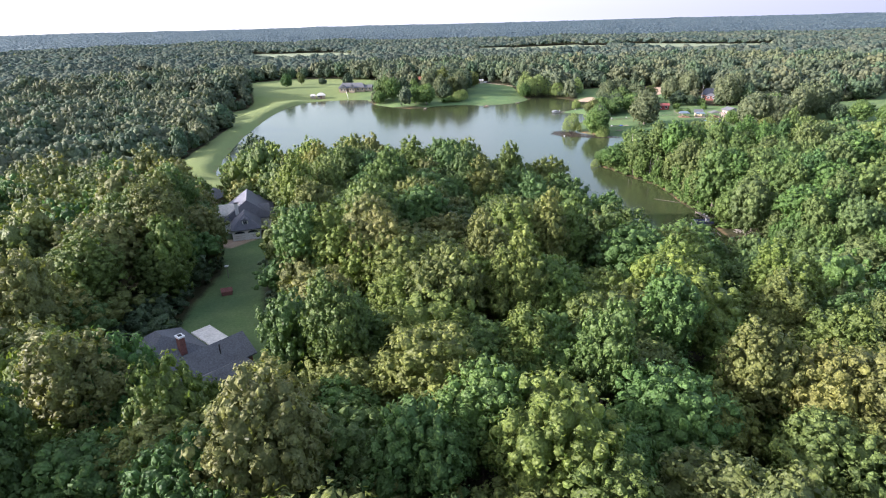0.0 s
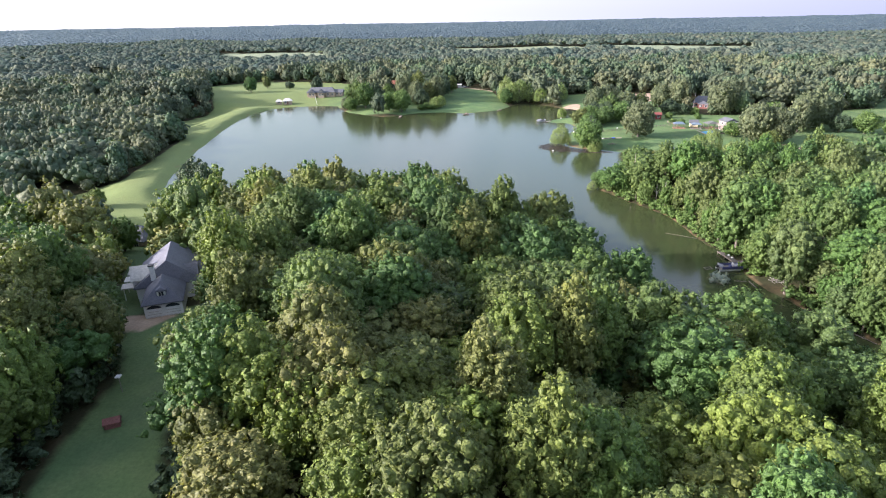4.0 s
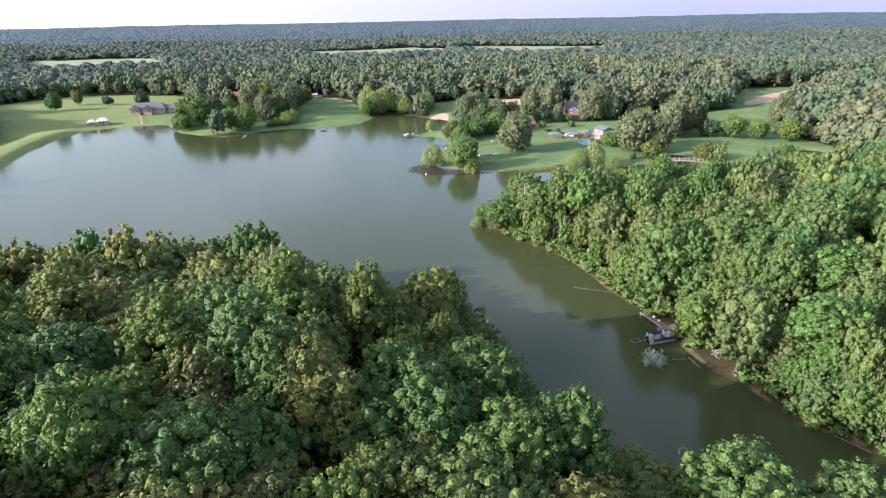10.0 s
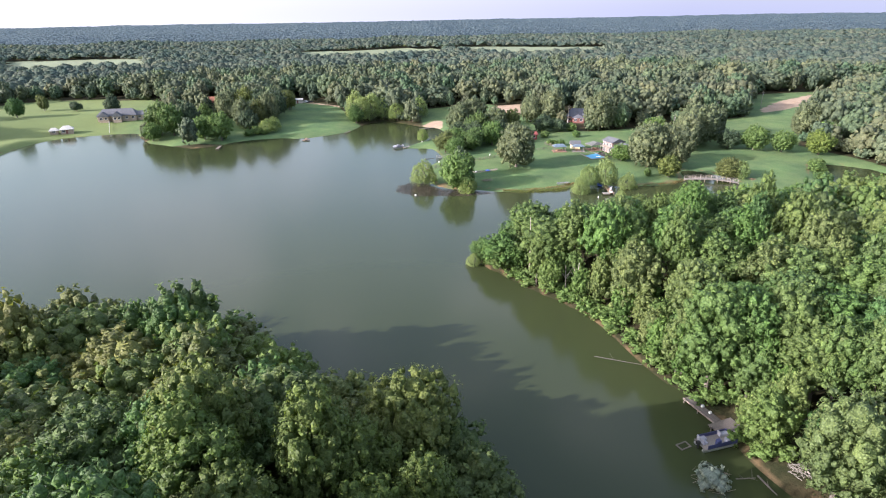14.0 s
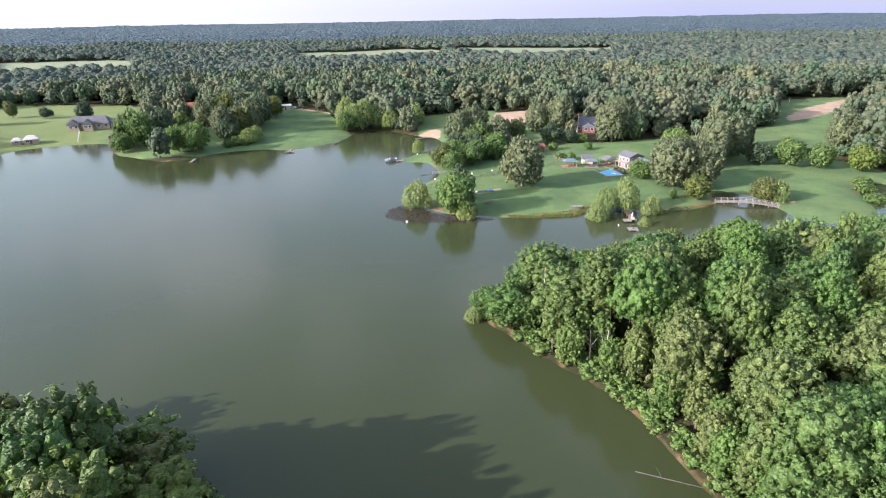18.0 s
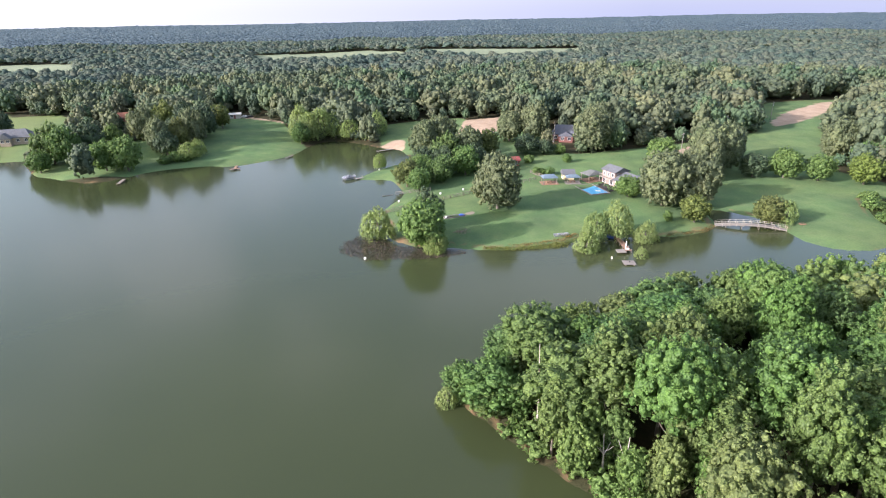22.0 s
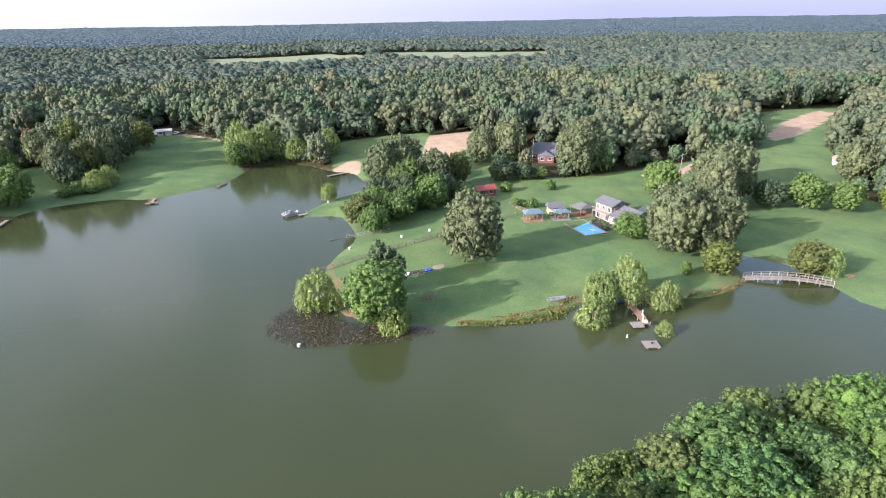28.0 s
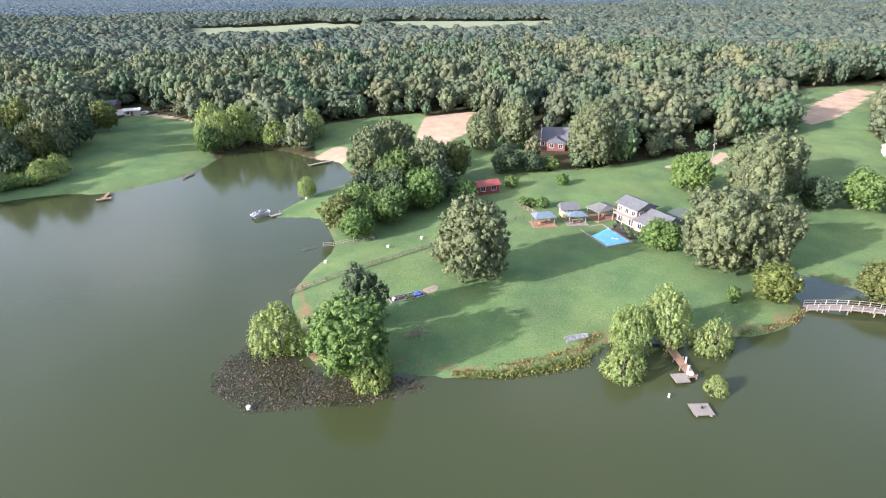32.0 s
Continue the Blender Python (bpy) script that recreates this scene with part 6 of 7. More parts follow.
def pontoon_boat(x, y, turn, trim, label, length=6.0):
    t = thing("pontoon_boat", x, y, 0.0, turn, label, "boat")
    for k in (-0.85, 0.85):
        bm = bmesh.new()
        rod(bm, (k, -length / 2, 0.18), (k, length / 2 - 0.5, 0.18), 0.3, 10)
        rod(bm, (k, length / 2 - 0.5, 0.18), (k, length / 2, 0.28), 0.3, 10, 0.08)
        part("pontoon", bm, M_METAL, t, "aluminium pontoon tube")
    boxed("deck", M_GREYWOOD, t, -1.2, 1.2, -length / 2, length / 2 - 0.3, 0.5, 0.58)
    for dims in ((-1.2, -1.15, -length / 2 + 0.4, length / 2 - 0.4), (1.15, 1.2, -length / 2 + 0.4, length / 2 - 0.4), (-1.15, -0.4, length / 2 - 0.45, length / 2 - 0.4), (0.4, 1.15, length / 2 - 0.45, length / 2 - 0.4)):
        boxed("side_panel", trim, t, *dims, 0.583, 1.2)
    for px, py, w, d in ((-0.75, 1.6, 0.7, 1.5), (0.75, 1.6, 0.7, 1.5), (-0.75, -1.9, 0.7, 1.2), (0.0, -2.1, 0.7, 0.7)):
        s = boxed("seat", M_VINYL, t, px - w / 2, px + w / 2, py - d / 2, py + d / 2, 0.583, 0.98, label="grey vinyl seat", bevel=0.05)
        boxed("seat_back", M_VINYL, s, px - w / 2, px + w / 2, py - d / 2, py - d / 2 + 0.16, 0.985, 1.35)
    boxed("console", trim, t, 0.45, 1.05, -0.7, -0.1, 0.583, 1.45, bevel=0.05)
    bm = bmesh.new()
    rod(bm, (0, -length / 2 - 0.25, -0.3), (0, -length / 2 - 0.25, 0.75), 0.12, 7)
    box(bm, -0.2, 0.2, -length / 2 - 0.55, -length / 2 - 0.05, 0.75, 1.2)
    part("outboard_motor", bm, M_DARK, t)
    return t


pontoon_boat(71.0, 142.4, -91, M_NAVY, "pontoon boat with navy panels moored at a dock", 5.6)
pontoon_boat(71.4, 353.4, 107, M_VINYL, "grey pontoon boat moored off the grassy spit", 4.2)
spit = thing("floating_dock", 75.3, 352.0, 0.0, 17, "short floating dock beside the grassy spit", "dock")
deck_run(spit, -1.6, 1.6, -0.7, 0.7, 0.4, M_GREYWOOD, "x")
piles(spit, [(-1.5, 0.8), (1.5, 0.8)], -1.2, 1.0)

cd = thing("dock", 74.0, 147.0, 0.0, 4, "weathered wooden dock along the wooded bank", "dock")
deck_run(cd, -0.7, 0.7, -1.2, 5.0, 0.55, M_DARKWOOD)
boxed("edge_board", M_WOOD, cd, -0.84, -0.72, -1.2, 5.0, 0.4, 0.66)
deck_run(cd, -1.9, 2.4, -3.6, -1.24, 0.55, M_DARKWOOD, "x")
piles(cd, [(-0.9, 4.6), (-0.9, 1.8), (-2.0, -2.0), (-2.0, -3.6), (2.2, -3.6)], -1.5, 0.85)
for px, py in ((0.4, 2.2), (0.3, 0.6)):
    boxed("tackle_box", M_WHITE, cd, px - 0.2, px + 0.2, py - 0.15, py + 0.15, 0.553, 0.85)
boxed("gangway", M_CONCRETE, cd, 0.4, 2.0, -4.4, -3.7, 0.5, 0.6, label="pale gangway boards")
lumps("float_cover", cd, M_CONCRETE, [(0.6, -5.2, 0.3, 0.7, 0.8, 0.4)])
fr = thing("fishing_pen", 66.4, 143.4, 0.0, 8, "floating wooden fishing pen beside the moored boat", "fishing pen")
for dims in ((-0.9, 0.9, -0.6, -0.45), (-0.9, 0.9, 0.45, 0.6), (-0.9, -0.75, -0.45, 0.45), (0.75, 0.9, -0.45, 0.45)):
    boxed("float_bar", M_DARKWOOD, fr, *dims, -0.05, 0.14)


def jetty(x0, y0, x1, y1, wide, mat, label):
    """A narrow jetty from the land at the first point to the water at the second."""
    ln = math.hypot(x1 - x0, y1 - y0)
    t = thing("jetty", x0, y0, 0.0, math.degrees(math.atan2(y1 - y0, x1 - x0)), label, "jetty")
    deck_run(t, 0, ln, -wide / 2, wide / 2, 0.5, mat, "x", 0.3)
    piles(t, [(ln * k, s * wide * 0.55) for k in (0.35, 0.95) for s in (-1, 1)], -1.4, 0.75)
    return t


jetty(100.5, 397.4, 92.4, 395.2, 1.2, M_GREYWOOD, "narrow grey wooden jetty off the sandy beach")
jetty(31.9, 392.6, 31.0, 387.6, 1.0, M_WARMWOOD, "small brown jetty off the mown lawn")
jetty(29.0, 386.6, 33.0, 386.9, 1.3, M_WARMWOOD, "brown jetty head parallel to the shore")
jetty(-9.6, 386.8, -10.8, 380.0, 1.2, M_WOOD, "short grey jetty under the shore trees")
jetty(56.0, 403.5, 52.5, 399.0, 0.7, M_DARKWOOD, "old leaning jetty in the cove")

# the arched footbridge
br = thing("footbridge", 157.8, 260.6, 0.0, math.degrees(math.atan2(-10.4, 14.6)), "arched wooden footbridge with pale rails over the inlet", "bridge")
BL, BN = 17.9, 36


def arch(u):
    return 0.5 + 0.75 * math.sin(math.pi * u)


bm = bmesh.new()
box(bm, 0, BL / BN - 0.03, -0.8, 0.8, -0.06, 0)
plank = bpy.data.meshes.new("plank")
bm.to_mesh(plank)
bm.free()
plank.materials.append(M_GREYWOOD)
for k in range(BN):
    p = new("plank", plank)
    p.parent = br
    p.matrix_basis = pose(k * BL / BN, 0, arch((k + 0.5) / BN), 0, -math.degrees(math.atan(math.pi / BL * math.cos(math.pi * (k + 0.5) / BN))), 0)
for s in (-0.85, 0.85):
    tops = []
    for k in range(11):
        u = k / 10
        boxed("rail_post", M_PALEWOOD, br, u * BL - 0.05, u * BL + 0.05, s - 0.05, s + 0.05, arch(u) - 0.5, arch(u) + 0.95)
        tops.append((u * BL, s, arch(u)))
    for a, b in zip(tops, tops[1:]):
        for q in (0.97, 0.5):
            bm = bmesh.new()
            rod(bm, (a[0], s, a[2] + q), (b[0], s, b[2] + q), 0.035, 4)
            part("rail", bm, M_PALEWOOD, br)
        bm = bmesh.new()
        rod(bm, (a[0], s * 0.8, a[2] - 0.2), (b[0], s * 0.8, b[2] - 0.2), 0.13, 4)
        part("girder", bm, M_GREYWOOD, br)
piles(br, [(BL * u, s) for u in (0.15, 0.38, 0.62, 0.85) for s in (-0.7, 0.7)], -1.6, 1.2, 0.1)

# odds and ends of the lawn
bed = thing("garden_bed", 91.6, 293.8, ground_at(91.6, 293.8), 0, "timber-edged soil bed with a blue tarpaulin", "garden bed")
boxed("soil", M_SOIL, bed, -3.3, 3.3, -1.0, 1.0, -0.3, 0.06)
for dims in ((-3.4, 3.4, -1.15, -1.0), (-3.4, 3.4, 1.0, 1.15), (-3.4, -3.3, -1.0, 1.0), (3.3, 3.4, -1.0, 1.0)):
    boxed("edging", M_GREYWOOD, bed, *dims, -0.2, 0.2)
lumps("tarpaulin", bed, M_BLUETARP, [(2.2, 0.1, 0.25, 1.5, 1.3, 0.6), (2.7, -0.3, 0.3, 0.9, 0.8, 0.5)])
lumps("sacks", bed, M_WHITE, [(-2.5, 0.2, 0.2, 0.9, 0.7, 0.4), (-2.8, -0.4, 0.2, 0.6, 0.6, 0.4)])
for _ in range(12):
    lumps("plant", bed, M_LEAF_DARK, [(rng.uniform(-2, 1.5), rng.uniform(-0.7, 0.7), 0.15, 0.6, 0.5, 0.35)])
patch = thing("mulch_patch", 96.8, 294.6, ground_at(96.8, 294.6), 0, "bare patch of brown mulch on the lawn", "mulch")
lumps("mulch", patch, M_TWIG, [(0, 0, -0.02, 3.2, 2.4, 0.24), (1.0, 0.6, -0.02, 2.0, 1.6, 0.2)])


def brush_pile(x, y, w, count, label, mat, z=None, leaf=None):
    t = thing("brush_pile", x, y, max(0, ground_at(x, y)) if z is None else z, 0, label, "brush pile")
    bm = bmesh.new()
    for _ in range(count):
        p = Vector((rng.normal() * w * 0.3, rng.normal() * w * 0.25, rng.uniform(0.0, 0.5)))
        d = Vector((rng.normal(), rng.normal(), rng.normal() * 0.25)).normalized() * rng.uniform(0.6, 1.6)
        rod(bm, p - d * 0.5, p + d * 0.5, 0.035, 4, 0.012)
    part("branches", bm, mat, t)
    if leaf:
        arrays = crown_arrays(int(x * 7) % 999, 60, 6, 0.34, radius=w * 0.5, height=0.7, base=-0.1, lobes=12, low=True)
        o = new("leaves", as_mesh("leaves", arrays, [leaf]))
        o.parent = t
    return t


brush_pile(88.8, 281.2, 3.6, 90, "low pile of dry grey brush on the lawn", M_TWIG)
brush_pile(65.6, 137.0, 4.8, 40, "fallen leafy treetop floating in the cove", M_TWIG, 0.0, plain("grey_leaf", (0.20, 0.24, 0.18), 0.8, grain=5, vary=0.3))
brush_pile(77.2, 134.2, 3.0, 80, "pale dry branches on the bare bank", M_BARK_PALE)
brush_pile(178.8, 250.6, 1.8, 30, "small heap of brown brush on the lawn", M_WARMWOOD)
for x, y, words in ((95.6, 317.4, "white bucket standing by the rail fence"), (104.2, 318.4, "white bucket standing by the rail fence"), (81.0, 317.2, "white tub lying on the grassy shore"),
                    (85.2, 361.6, "white garden seat under the round tree"), (-26.4, 65.0, "white garden ball on the shaded lawn"), (60.2, 274.2, "white buoy among the dead lilies")):
    b = thing("tub", x, y, max(0, ground_at(x, y)), 0, words, "tub")
    bm = bmesh.new()
    rod(bm, (0, 0, -0.05), (0, 0, 0.55), 0.28, 9, 0.34)
    part("shell", bm, M_WHITE, b)
for x0, y0, x1, y1, r, words in ((66.4, 167.4, 72.8, 162.4, 0.07, "long dead tree trunk lying in the cove"), (71.9, 135.8, 71.6, 132.4, 0.14, "grey log lying along the bank"), (68.8, 136.2, 71.3, 135.5, 0.09, "thin grey log lying in the shallows"),
                                (81.5, 326.6, 77.6, 326.0, 0.12, "pale log floating off the fence end"), (76.8, 116.5, 79.8, 108.5, 0.12, "grey log lying along the bank")):
    lg = thing("log", x0, y0, 0.0, 0, words, "log")
    bm = bmesh.new()
    rod(bm, (0, 0, 0), (x1 - x0, y1 - y0, 0.1), r, 8, r * 0.5)
    for _ in range(6):
        u = rng.uniform(0.2, 0.9)
        p = Vector(((x1 - x0) * u, (y1 - y0) * u, 0.05))
        rod(bm, p, p + Vector((rng.normal() * 0.7, rng.normal() * 0.7, rng.uniform(0.1, 0.5))), r * 0.3, 5, 0.01)
    part("trunk", bm, M_DARKWOOD, lg)

# bare dead trunks at the edge of the point
for x, y, h, words in ((69.5, 202.0, 14.0, "tall pale dead tree rising through the canopy"), (74.0, 188.0, 8.0, "pale bare trunk at the wooded bank"), (73.0, 191.0, 6.5, "pale bare trunk at the wooded bank"), (96.0, 172.0, 14.0, "bare grey tree in a gap of the woods")):
    dt = thing("dead_tree", x, y, ground_at(x, y), 0, words, "dead tree")
    v, f = limbs(int(x * 3), h, 0.16, 1.6, 4, 5)
    o = new("trunk", as_mesh("trunk", (v, f, np.zeros(len(f), int)), [M_BARK_PALE]))
    o.parent = dt

# poles and wires' posts
for x, y, h in ((167.2, 367.0, 9.5), (201.2, 325.2, 9.5), (285.0, 359.0, 10.0), (243.0, 345.0, 9.5)):
    po = thing("utility_pole", x, y, ground_at(x, y), 20, "grey wooden utility pole with a crossarm", "pole", "utility poles")
    bm = bmesh.new()
    rod(bm, (0, 0, -0.5), (0, 0, h), 0.16, 8, 0.11)
    part("shaft", bm, M_GREYWOOD, po)
    arm = boxed("crossarm", M_WOOD, po, -1.1, 1.1, -0.06, 0.06, h - 0.8, h - 0.66)
    for k in (-1.0, 0.0, 1.0):
        boxed("insulator", M_WHITE, arm, k - 0.05, k + 0.05, -0.05, 0.05, h - 0.655, h - 0.5)
    bm = bmesh.new()
    rod(bm, (0.28, 0, h - 2.2), (0.28, 0, h - 1.4), 0.2, 8)
    part("transformer", bm, M_METAL, po)

# houses beyond the lake
sh = simple_house("slate_house", 176.0, 371.0, -33, 12.5, 8.5, 3.0, 3.6, M_DARKBRICK, M_SLATE, "dark brick house with a slate-blue roof", hip=2.0, windows=4, wings=((-3, 3, -7.0, -4.3, 2.7, 1.8, "y", 0.0),))
for k in range(4):
    boxed("porch_post", M_WHITE, sh, -5.8 + 3.6 * k, -5.65 + 3.6 * k, -6.9, -6.75, -0.2, 2.6)
simple_house("white_shed", 267.0, 313.5, 40, 5.4, 3.6, 2.3, 1.2, M_WHITE, M_TAN, "white shed beside the side lawn", "shed", windows=2)
simple_house("rust_house", -21.5, 508.0, 4, 12, 7.5, 2.8, 2.6, M_DARKBRICK, M_RUST, "brick house with a rust-red roof in trees", windows=4)
bs = thing("above_ground_pool", -27.5, 479.5, ground_at(-27.5, 479.5), 0, "round blue above-ground pool under trees", "pool")
bm = bmesh.new()
rod(bm, (0, 0, -0.2), (0, 0, 1.2), 3.0, 24)
part("pool_wall", bm, M_BLUETARP, bs)
bm = bmesh.new()
rod(bm, (0, 0, 1.203), (0, 0, 1.24), 2.85, 24)
part("pool_water", bm, M_POOL, bs)
simple_house("lakeside_house", -71.0, 475.0, -4, 21, 9, 2.9, 3.4, M_TAN, M_SHINGLE, "long tan house with grey roofs and gables", hip=3.0, windows=6,
             wings=((-9, -4, -6.8, -4.6, 2.8, 2.6, "y", 0.0), (-1.5, 3.0, -7.2, -4.6, 2.8, 2.6, "y", 0.0), (10.55, 16, -3, 4, 2.6, 2.0, "x", 0.0)))
simple_house("boathouse", -92.5, 450.6, 12, 6.0, 4.6, 2.3, 1.8, M_TAN, M_PALEROOF, "pale boathouse with a hipped roof", "boathouse", hip=2.0, windows=2)
simple_house("boat_store", -98.4, 449.3, 12, 3.8, 3.6, 1.9, 1.4, M_TAN, M_PALEROOF, "small pale shed beside the boathouse", "shed", hip=1.4, windows=1, door=False)
simple_house("brick_villa", -172.0, 604.0, 3, 26, 10, 3.0, 3.6, M_DARKBRICK, M_SHINGLE, "long brick house with white-trimmed gables", hip=3.0, windows=7,
             wings=((-8, -3, -7.2, -5.1, 3.0, 2.9, "y", 0.0), (2, 7, -7.2, -5.1, 3.0, 2.9, "y", 0.0)))
simple_house("hill_house", 600.0, 752.0, -38, 18, 9, 5.5, 3.6, M_TAN, M_SLATE, "tall distant house above the forest canopy", z=ground_at(600, 752) + 1.0, windows=5, chimney=(4, 1, 10.4, 1.2))
simple_house("workshop", 33.6, 495.0, -4, 6.5, 4.0, 2.4, 0.8, M_CONCRETE, M_PALEROOF, "low concrete workshop with pale doors", "workshop", windows=2)
simple_house("garage", 22.0, 515.0, -20, 9.0, 6.0, 2.6, 1.8, M_DARKBRICK, M_SHINGLE, "brick garage at the end of the drive", "garage", windows=2)


def car(x, y, turn, paint, label):
    t = thing("car", x, y, ground_at(x, y), turn, label, "car", "parked cars")
    bm = bmesh.new()
    side = [(-2.2, 0.35), (-2.2, 0.8), (-1.3, 0.92), (-0.8, 1.4), (0.9, 1.42), (1.7, 0.95), (2.2, 0.85), (2.2, 0.35)]
    a = [bm.verts.new((px, -0.85, pz)) for px, pz in side]
    b = [bm.verts.new((px, 0.85, pz)) for px, pz in side]
    bm.faces.new(a)
    bm.faces.new(b[::-1])
    for k in range(8):
        bm.faces.new((a[k], b[k], b[(k + 1) % 8], a[(k + 1) % 8]))
    bmesh.ops.recalc_face_normals(bm, faces=bm.faces[:])
    part("body", bm, M_CAR[paint], t, bevel=0.06)
    for s in (-0.862, 0.845):
        boxed("side_window", M_GLASS, t, -0.75, 1.0, s, s + 0.017, 0.98, 1.3)
    for px in (-1.35, 1.35):
        for s in (-0.82, 0.62):
            bm = bmesh.new()
            rod(bm, (px, s, 0.32), (px, s + 0.2, 0.32), 0.32, 12)
            w = part("wheel", bm, M_TYRE, t)
            bm = bmesh.new()
            out = s - 0.012 if s < 0 else s + 0.202
            rod(bm, (px, out, 0.32), (px, out + 0.01, 0.32), 0.19, 10)
            part("rim", bm, M_METAL, w)
    return t


for x, y, a, c, words in ((24.0, 499.5, 20, "white", "white car parked on the gravel yard"), (20.0, 497.5, 30, "silver", "silver car parked under the trees"), (17.0, 496.0, 25, "red", "red car parked under the trees"),
                          (38.5, 494.5, -20, "white", "white van parked beside the drive"), (41.5, 493.0, 10, "black", "black car parked beside the drive")):
    car(x, y, a, c, words)
pav = thing("paved_yard", 28.5, 505.5, ground_at(28.5, 505.5), -15, "pale gravel yard with a curving drive", "yard")
bm = bmesh.new()
outline = [(6.5 * (1 + 0.25 * math.sin(3 * k)) * math.cos(2 * math.pi * k / 20), 7.5 * (1 + 0.2 * math.cos(2 * k)) * math.sin(2 * math.pi * k / 20)) for k in range(20)]
top, bot = [bm.verts.new((x, y, 0.1)) for x, y in outline], [bm.verts.new((x, y, -0.5)) for x, y in outline]
bm.faces.new(top)
for k in range(20):
    bm.faces.new((bot[k], bot[(k + 1) % 20], top[(k + 1) % 20], top[k]))
part("gravel", bm, M_CONCRETE, pav)

trailer = thing("covered_trailer", -25.8, 470.0, ground_at(-25.8, 470.0), 4, "long trailer under a bright blue tarpaulin among trees", "trailer")
boxed("bed", M_GREYWOOD, trailer, -2.9, 2.9, -1.0, 1.0, 0.45, 0.62)
lumps("tarpaulin", trailer, M_BLUETARP, [(-1.4, 0, 1.1, 3.0, 2.1, 1.1), (1.3, 0, 1.05, 3.2, 2.1, 1.0), (0.0, 0.1, 1.2, 2.6, 1.8, 1.1)])
for px in (-0.6, 0.5):
    for py in (-1.12, 1.12):
        bm = bmesh.new()
        rod(bm, (px, py - 0.11, 0.33), (px, py + 0.11, 0.33), 0.36, 12)
        part("wheel", bm, M_DARK, trailer)

# things in the first garden
lampost = thing("bird_feeder", -38.0, 85.0, ground_at(-38, 85), 0, "bird feeder on a thin pole in the garden", "bird feeder")
bm = bmesh.new()
rod(bm, (0, 0, -0.3), (0, 0, 2.2), 0.05, 6)
part("pole", bm, M_WOOD, lampost)
boxed("tray", M_WHITE, lampost, -0.3, 0.3, -0.3, 0.3, 2.203, 2.35)
tent = thing("garden_shed", -36.0, 78.5, ground_at(-36.0, 78.5), 20, "small red-brown garden shelter on the lawn", "shelter")
walls(tent, M_DARKBRICK, -0.8, 0.8, -0.5, 0.5, -0.3, 0.7, 0.08)
roof_part(tent, M_DARKBRICK, -0.8, 0.8, -0.5, 0.5, 0.7, 0.5, "x", 0.0, 0.1)


def garden_chair(x, y, turn):
    t = thing("garden_chair", x, y, ground_at(x, y), turn, "white plastic garden chair on the grass", "chair", "garden chairs")
    boxed("seat", M_WHITE, t, -0.28, 0.28, -0.26, 0.26, 0.42, 0.47)
    boxed("backrest", M_WHITE, t, -0.28, 0.28, 0.22, 0.27, 0.473, 0.95)
    for px in (-0.25, 0.21):
        for py in (-0.24, 0.2):
            boxed("leg", M_WHITE, t, px, px + 0.05, py, py + 0.05, -0.02, 0.418)
    return t


for x, y, a in ((-22.0, 50.5, 20), (-21.0, 51.6, 110), (-20.4, 49.8, 200)):
    garden_chair(x, y, a)

# dead lily bed and marsh grass in the shallows
LILIES = [(54.5, 281), (57, 288), (62.5, 292), (67.5, 288), (69.0, 284), (71.3, 279), (75, 277.5), (79.3, 274.8), (86.5, 269.8), (85.8, 267.2), (76, 267.8), (66.6, 271), (59.5, 273)]


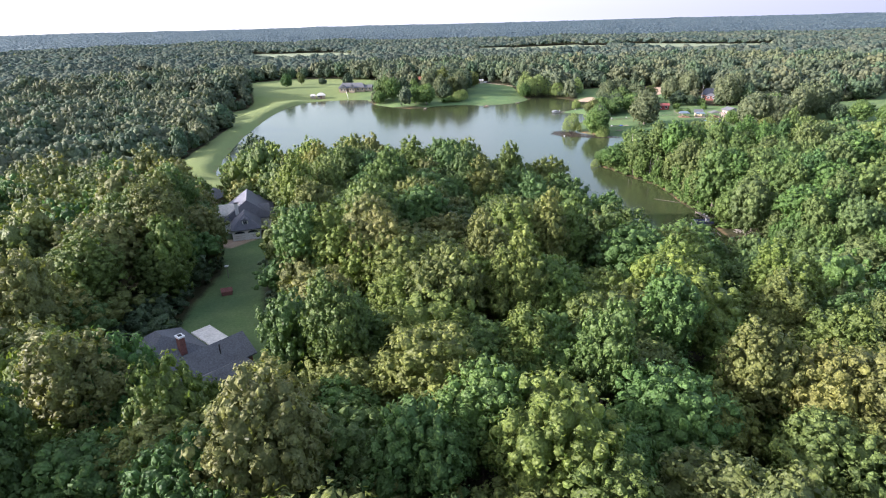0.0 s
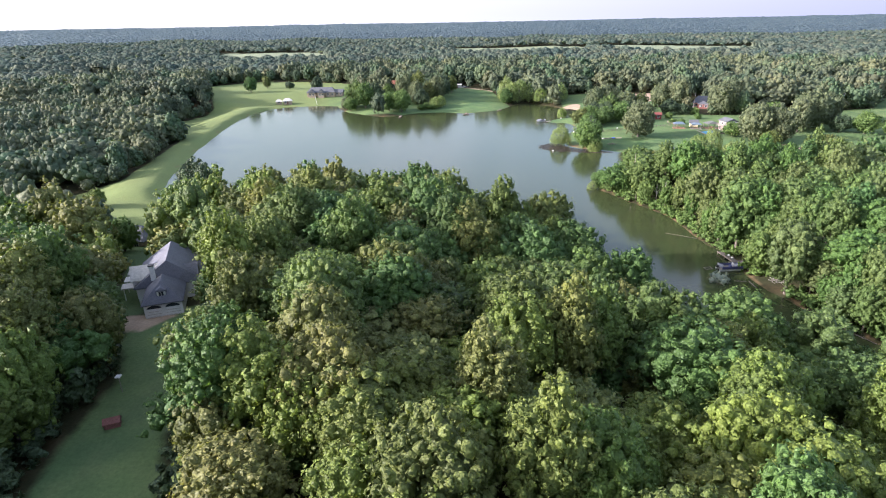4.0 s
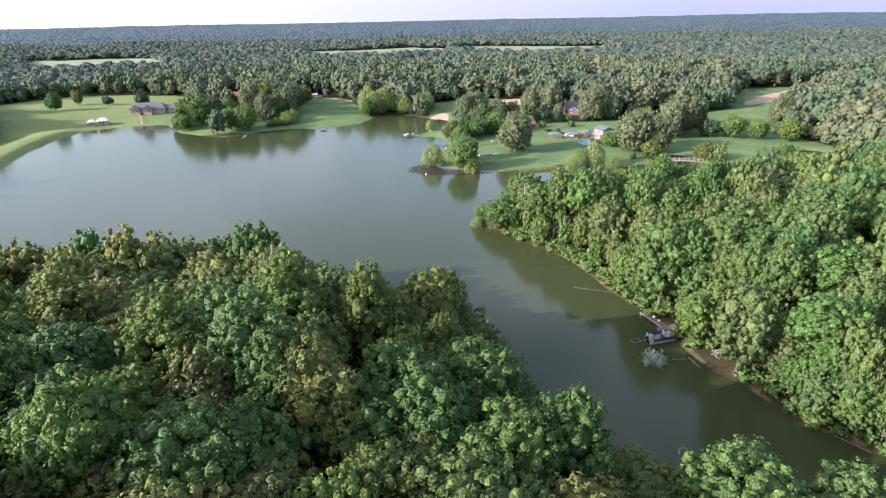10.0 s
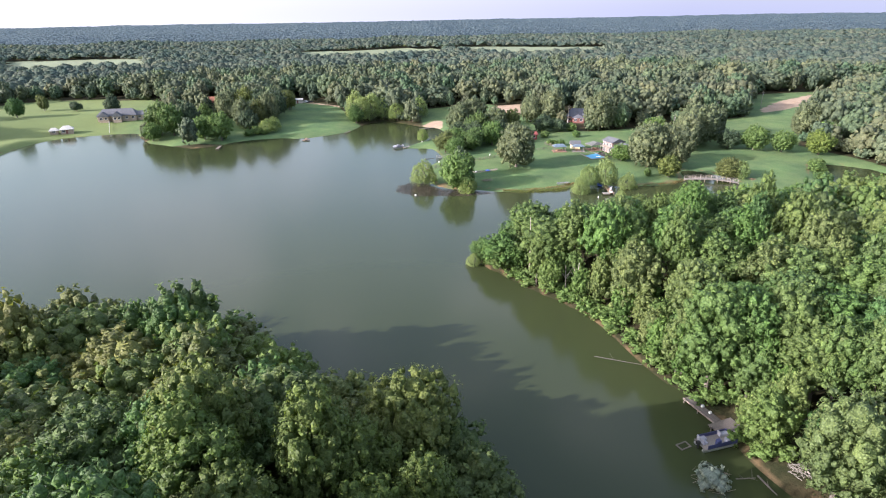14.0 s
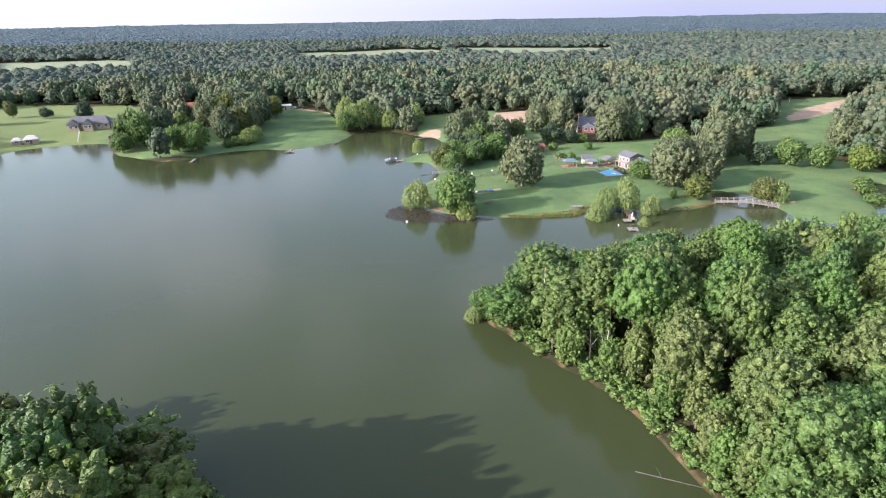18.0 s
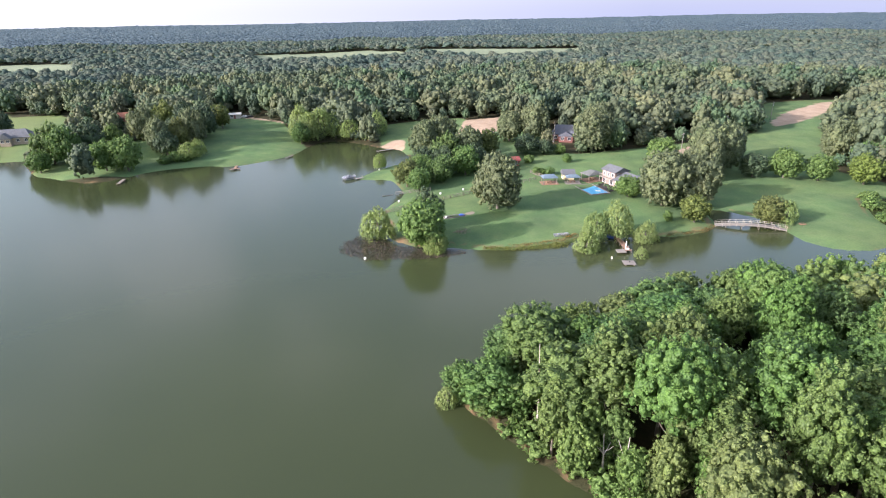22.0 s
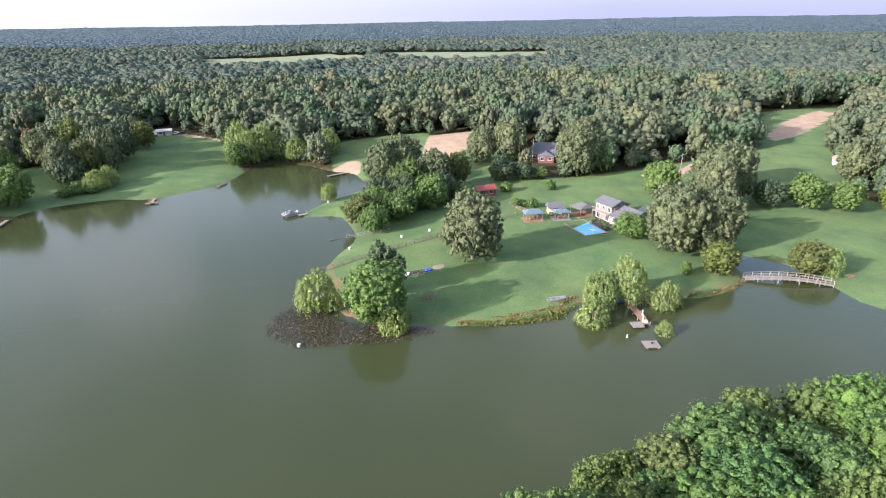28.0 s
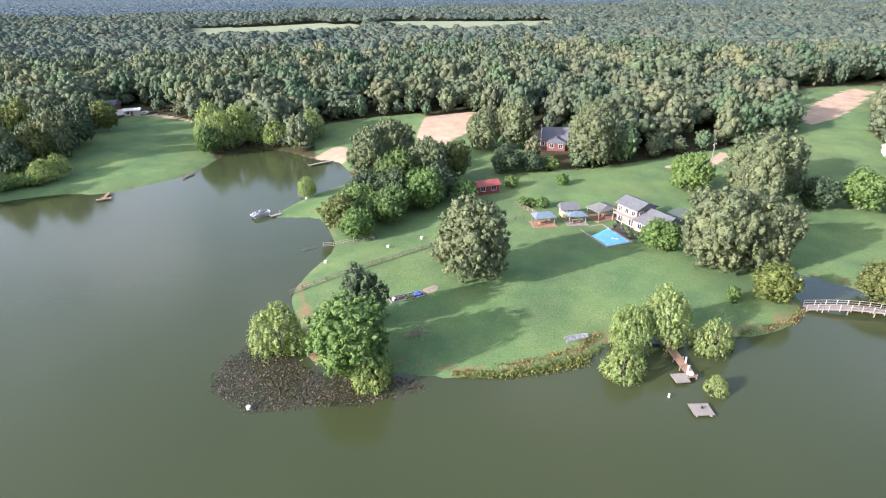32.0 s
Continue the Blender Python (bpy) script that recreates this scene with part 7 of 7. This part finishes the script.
def leaf_patch(name, poly, step, size, mat, label, lift=(0.01, 0.12), flat=0.35):
    xs, ys = [p[0] for p in poly], [p[1] for p in poly]
    gx, gy = np.meshgrid(np.arange(min(xs), max(xs), step), np.arange(min(ys), max(ys), step))
    px = (gx + rng.uniform(-0.5, 0.5, gx.shape) * step).ravel()
    py = (gy + rng.uniform(-0.5, 0.5, gx.shape) * step).ravel()
    edge = -edge_distance(px, py, poly)
    thin = 0.5 + 0.5 * np.sin(px * 0.9 + 2 * np.sin(py * 0.7)) * np.sin(py * 1.1)
    ok = edge > rng.uniform(-0.3, 1.6, len(px)) * (0.4 + thin)
    px, py = px[ok], py[ok]
    pts = np.stack([px, py, np.maximum(land_height(px, py, edge_distance(px, py, LAKE)), 0) + rng.uniform(*lift, len(px))], -1)
    nn = unit(np.array([0, 0, 1.0]) + rng.normal(size=pts.shape) * flat)
    v = leaves(pts, nn, size * 1.2, rng).reshape(-1, 3)
    f = np.arange(len(v)).reshape(-1, 3)
    return tagged(new(name, as_mesh(name, (v, f, np.zeros(len(f), int)), [mat])), label, "water plants", kind="stuff")


M_LILY = leaf_material("dead_lily", [(0.0, (0.105, 0.070, 0.062)), (1.0, (0.105, 0.070, 0.062))], through=0.05, vary=0.5)
M_MARSH = leaf_material("marsh_grass", [(0.0, (0.21, 0.23, 0.07)), (1.0, (0.21, 0.23, 0.07))], through=0.3, vary=0.4)
M_DRYGRASS = leaf_material("dry_bank_grass", [(0.0, (0.30, 0.21, 0.09)), (1.0, (0.30, 0.21, 0.09))], through=0.2, vary=0.4)
leaf_patch("dead_lilies", LILIES, 0.27, 0.26, M_LILY, "bed of dead brown lily leaves on the water")
leaf_patch("marsh_grass", [(90, 268.6), (96.5, 265.2), (104, 263.2), (111, 262.2), (117.0, 266.4), (112.5, 265.6), (104.5, 265.8), (97, 267.4), (90.6, 270)], 0.18, 0.30, M_MARSH, "bright marsh grass along the lawn's shore", (0.05, 0.4), 1.4)
leaf_patch("dry_grass", [(97, 267.6), (104.5, 266.2), (112, 265.8), (118.5, 268.4), (118, 270), (111.5, 267.4), (104.5, 267.6), (97.4, 268.8)], 0.2, 0.28, M_DRYGRASS, "dry orange grass along the lawn's shore", (0.02, 0.25), 1.2)
leaf_patch("bank_grass", [(139, 258.8), (146, 257.6), (152, 257.4), (158.5, 260.2), (158.8, 261.6), (151, 259), (145.6, 259.2), (139.6, 260.2)], 0.2, 0.28, M_DRYGRASS, "dry grass along the bank by the footbridge", (0.02, 0.25), 1.2)
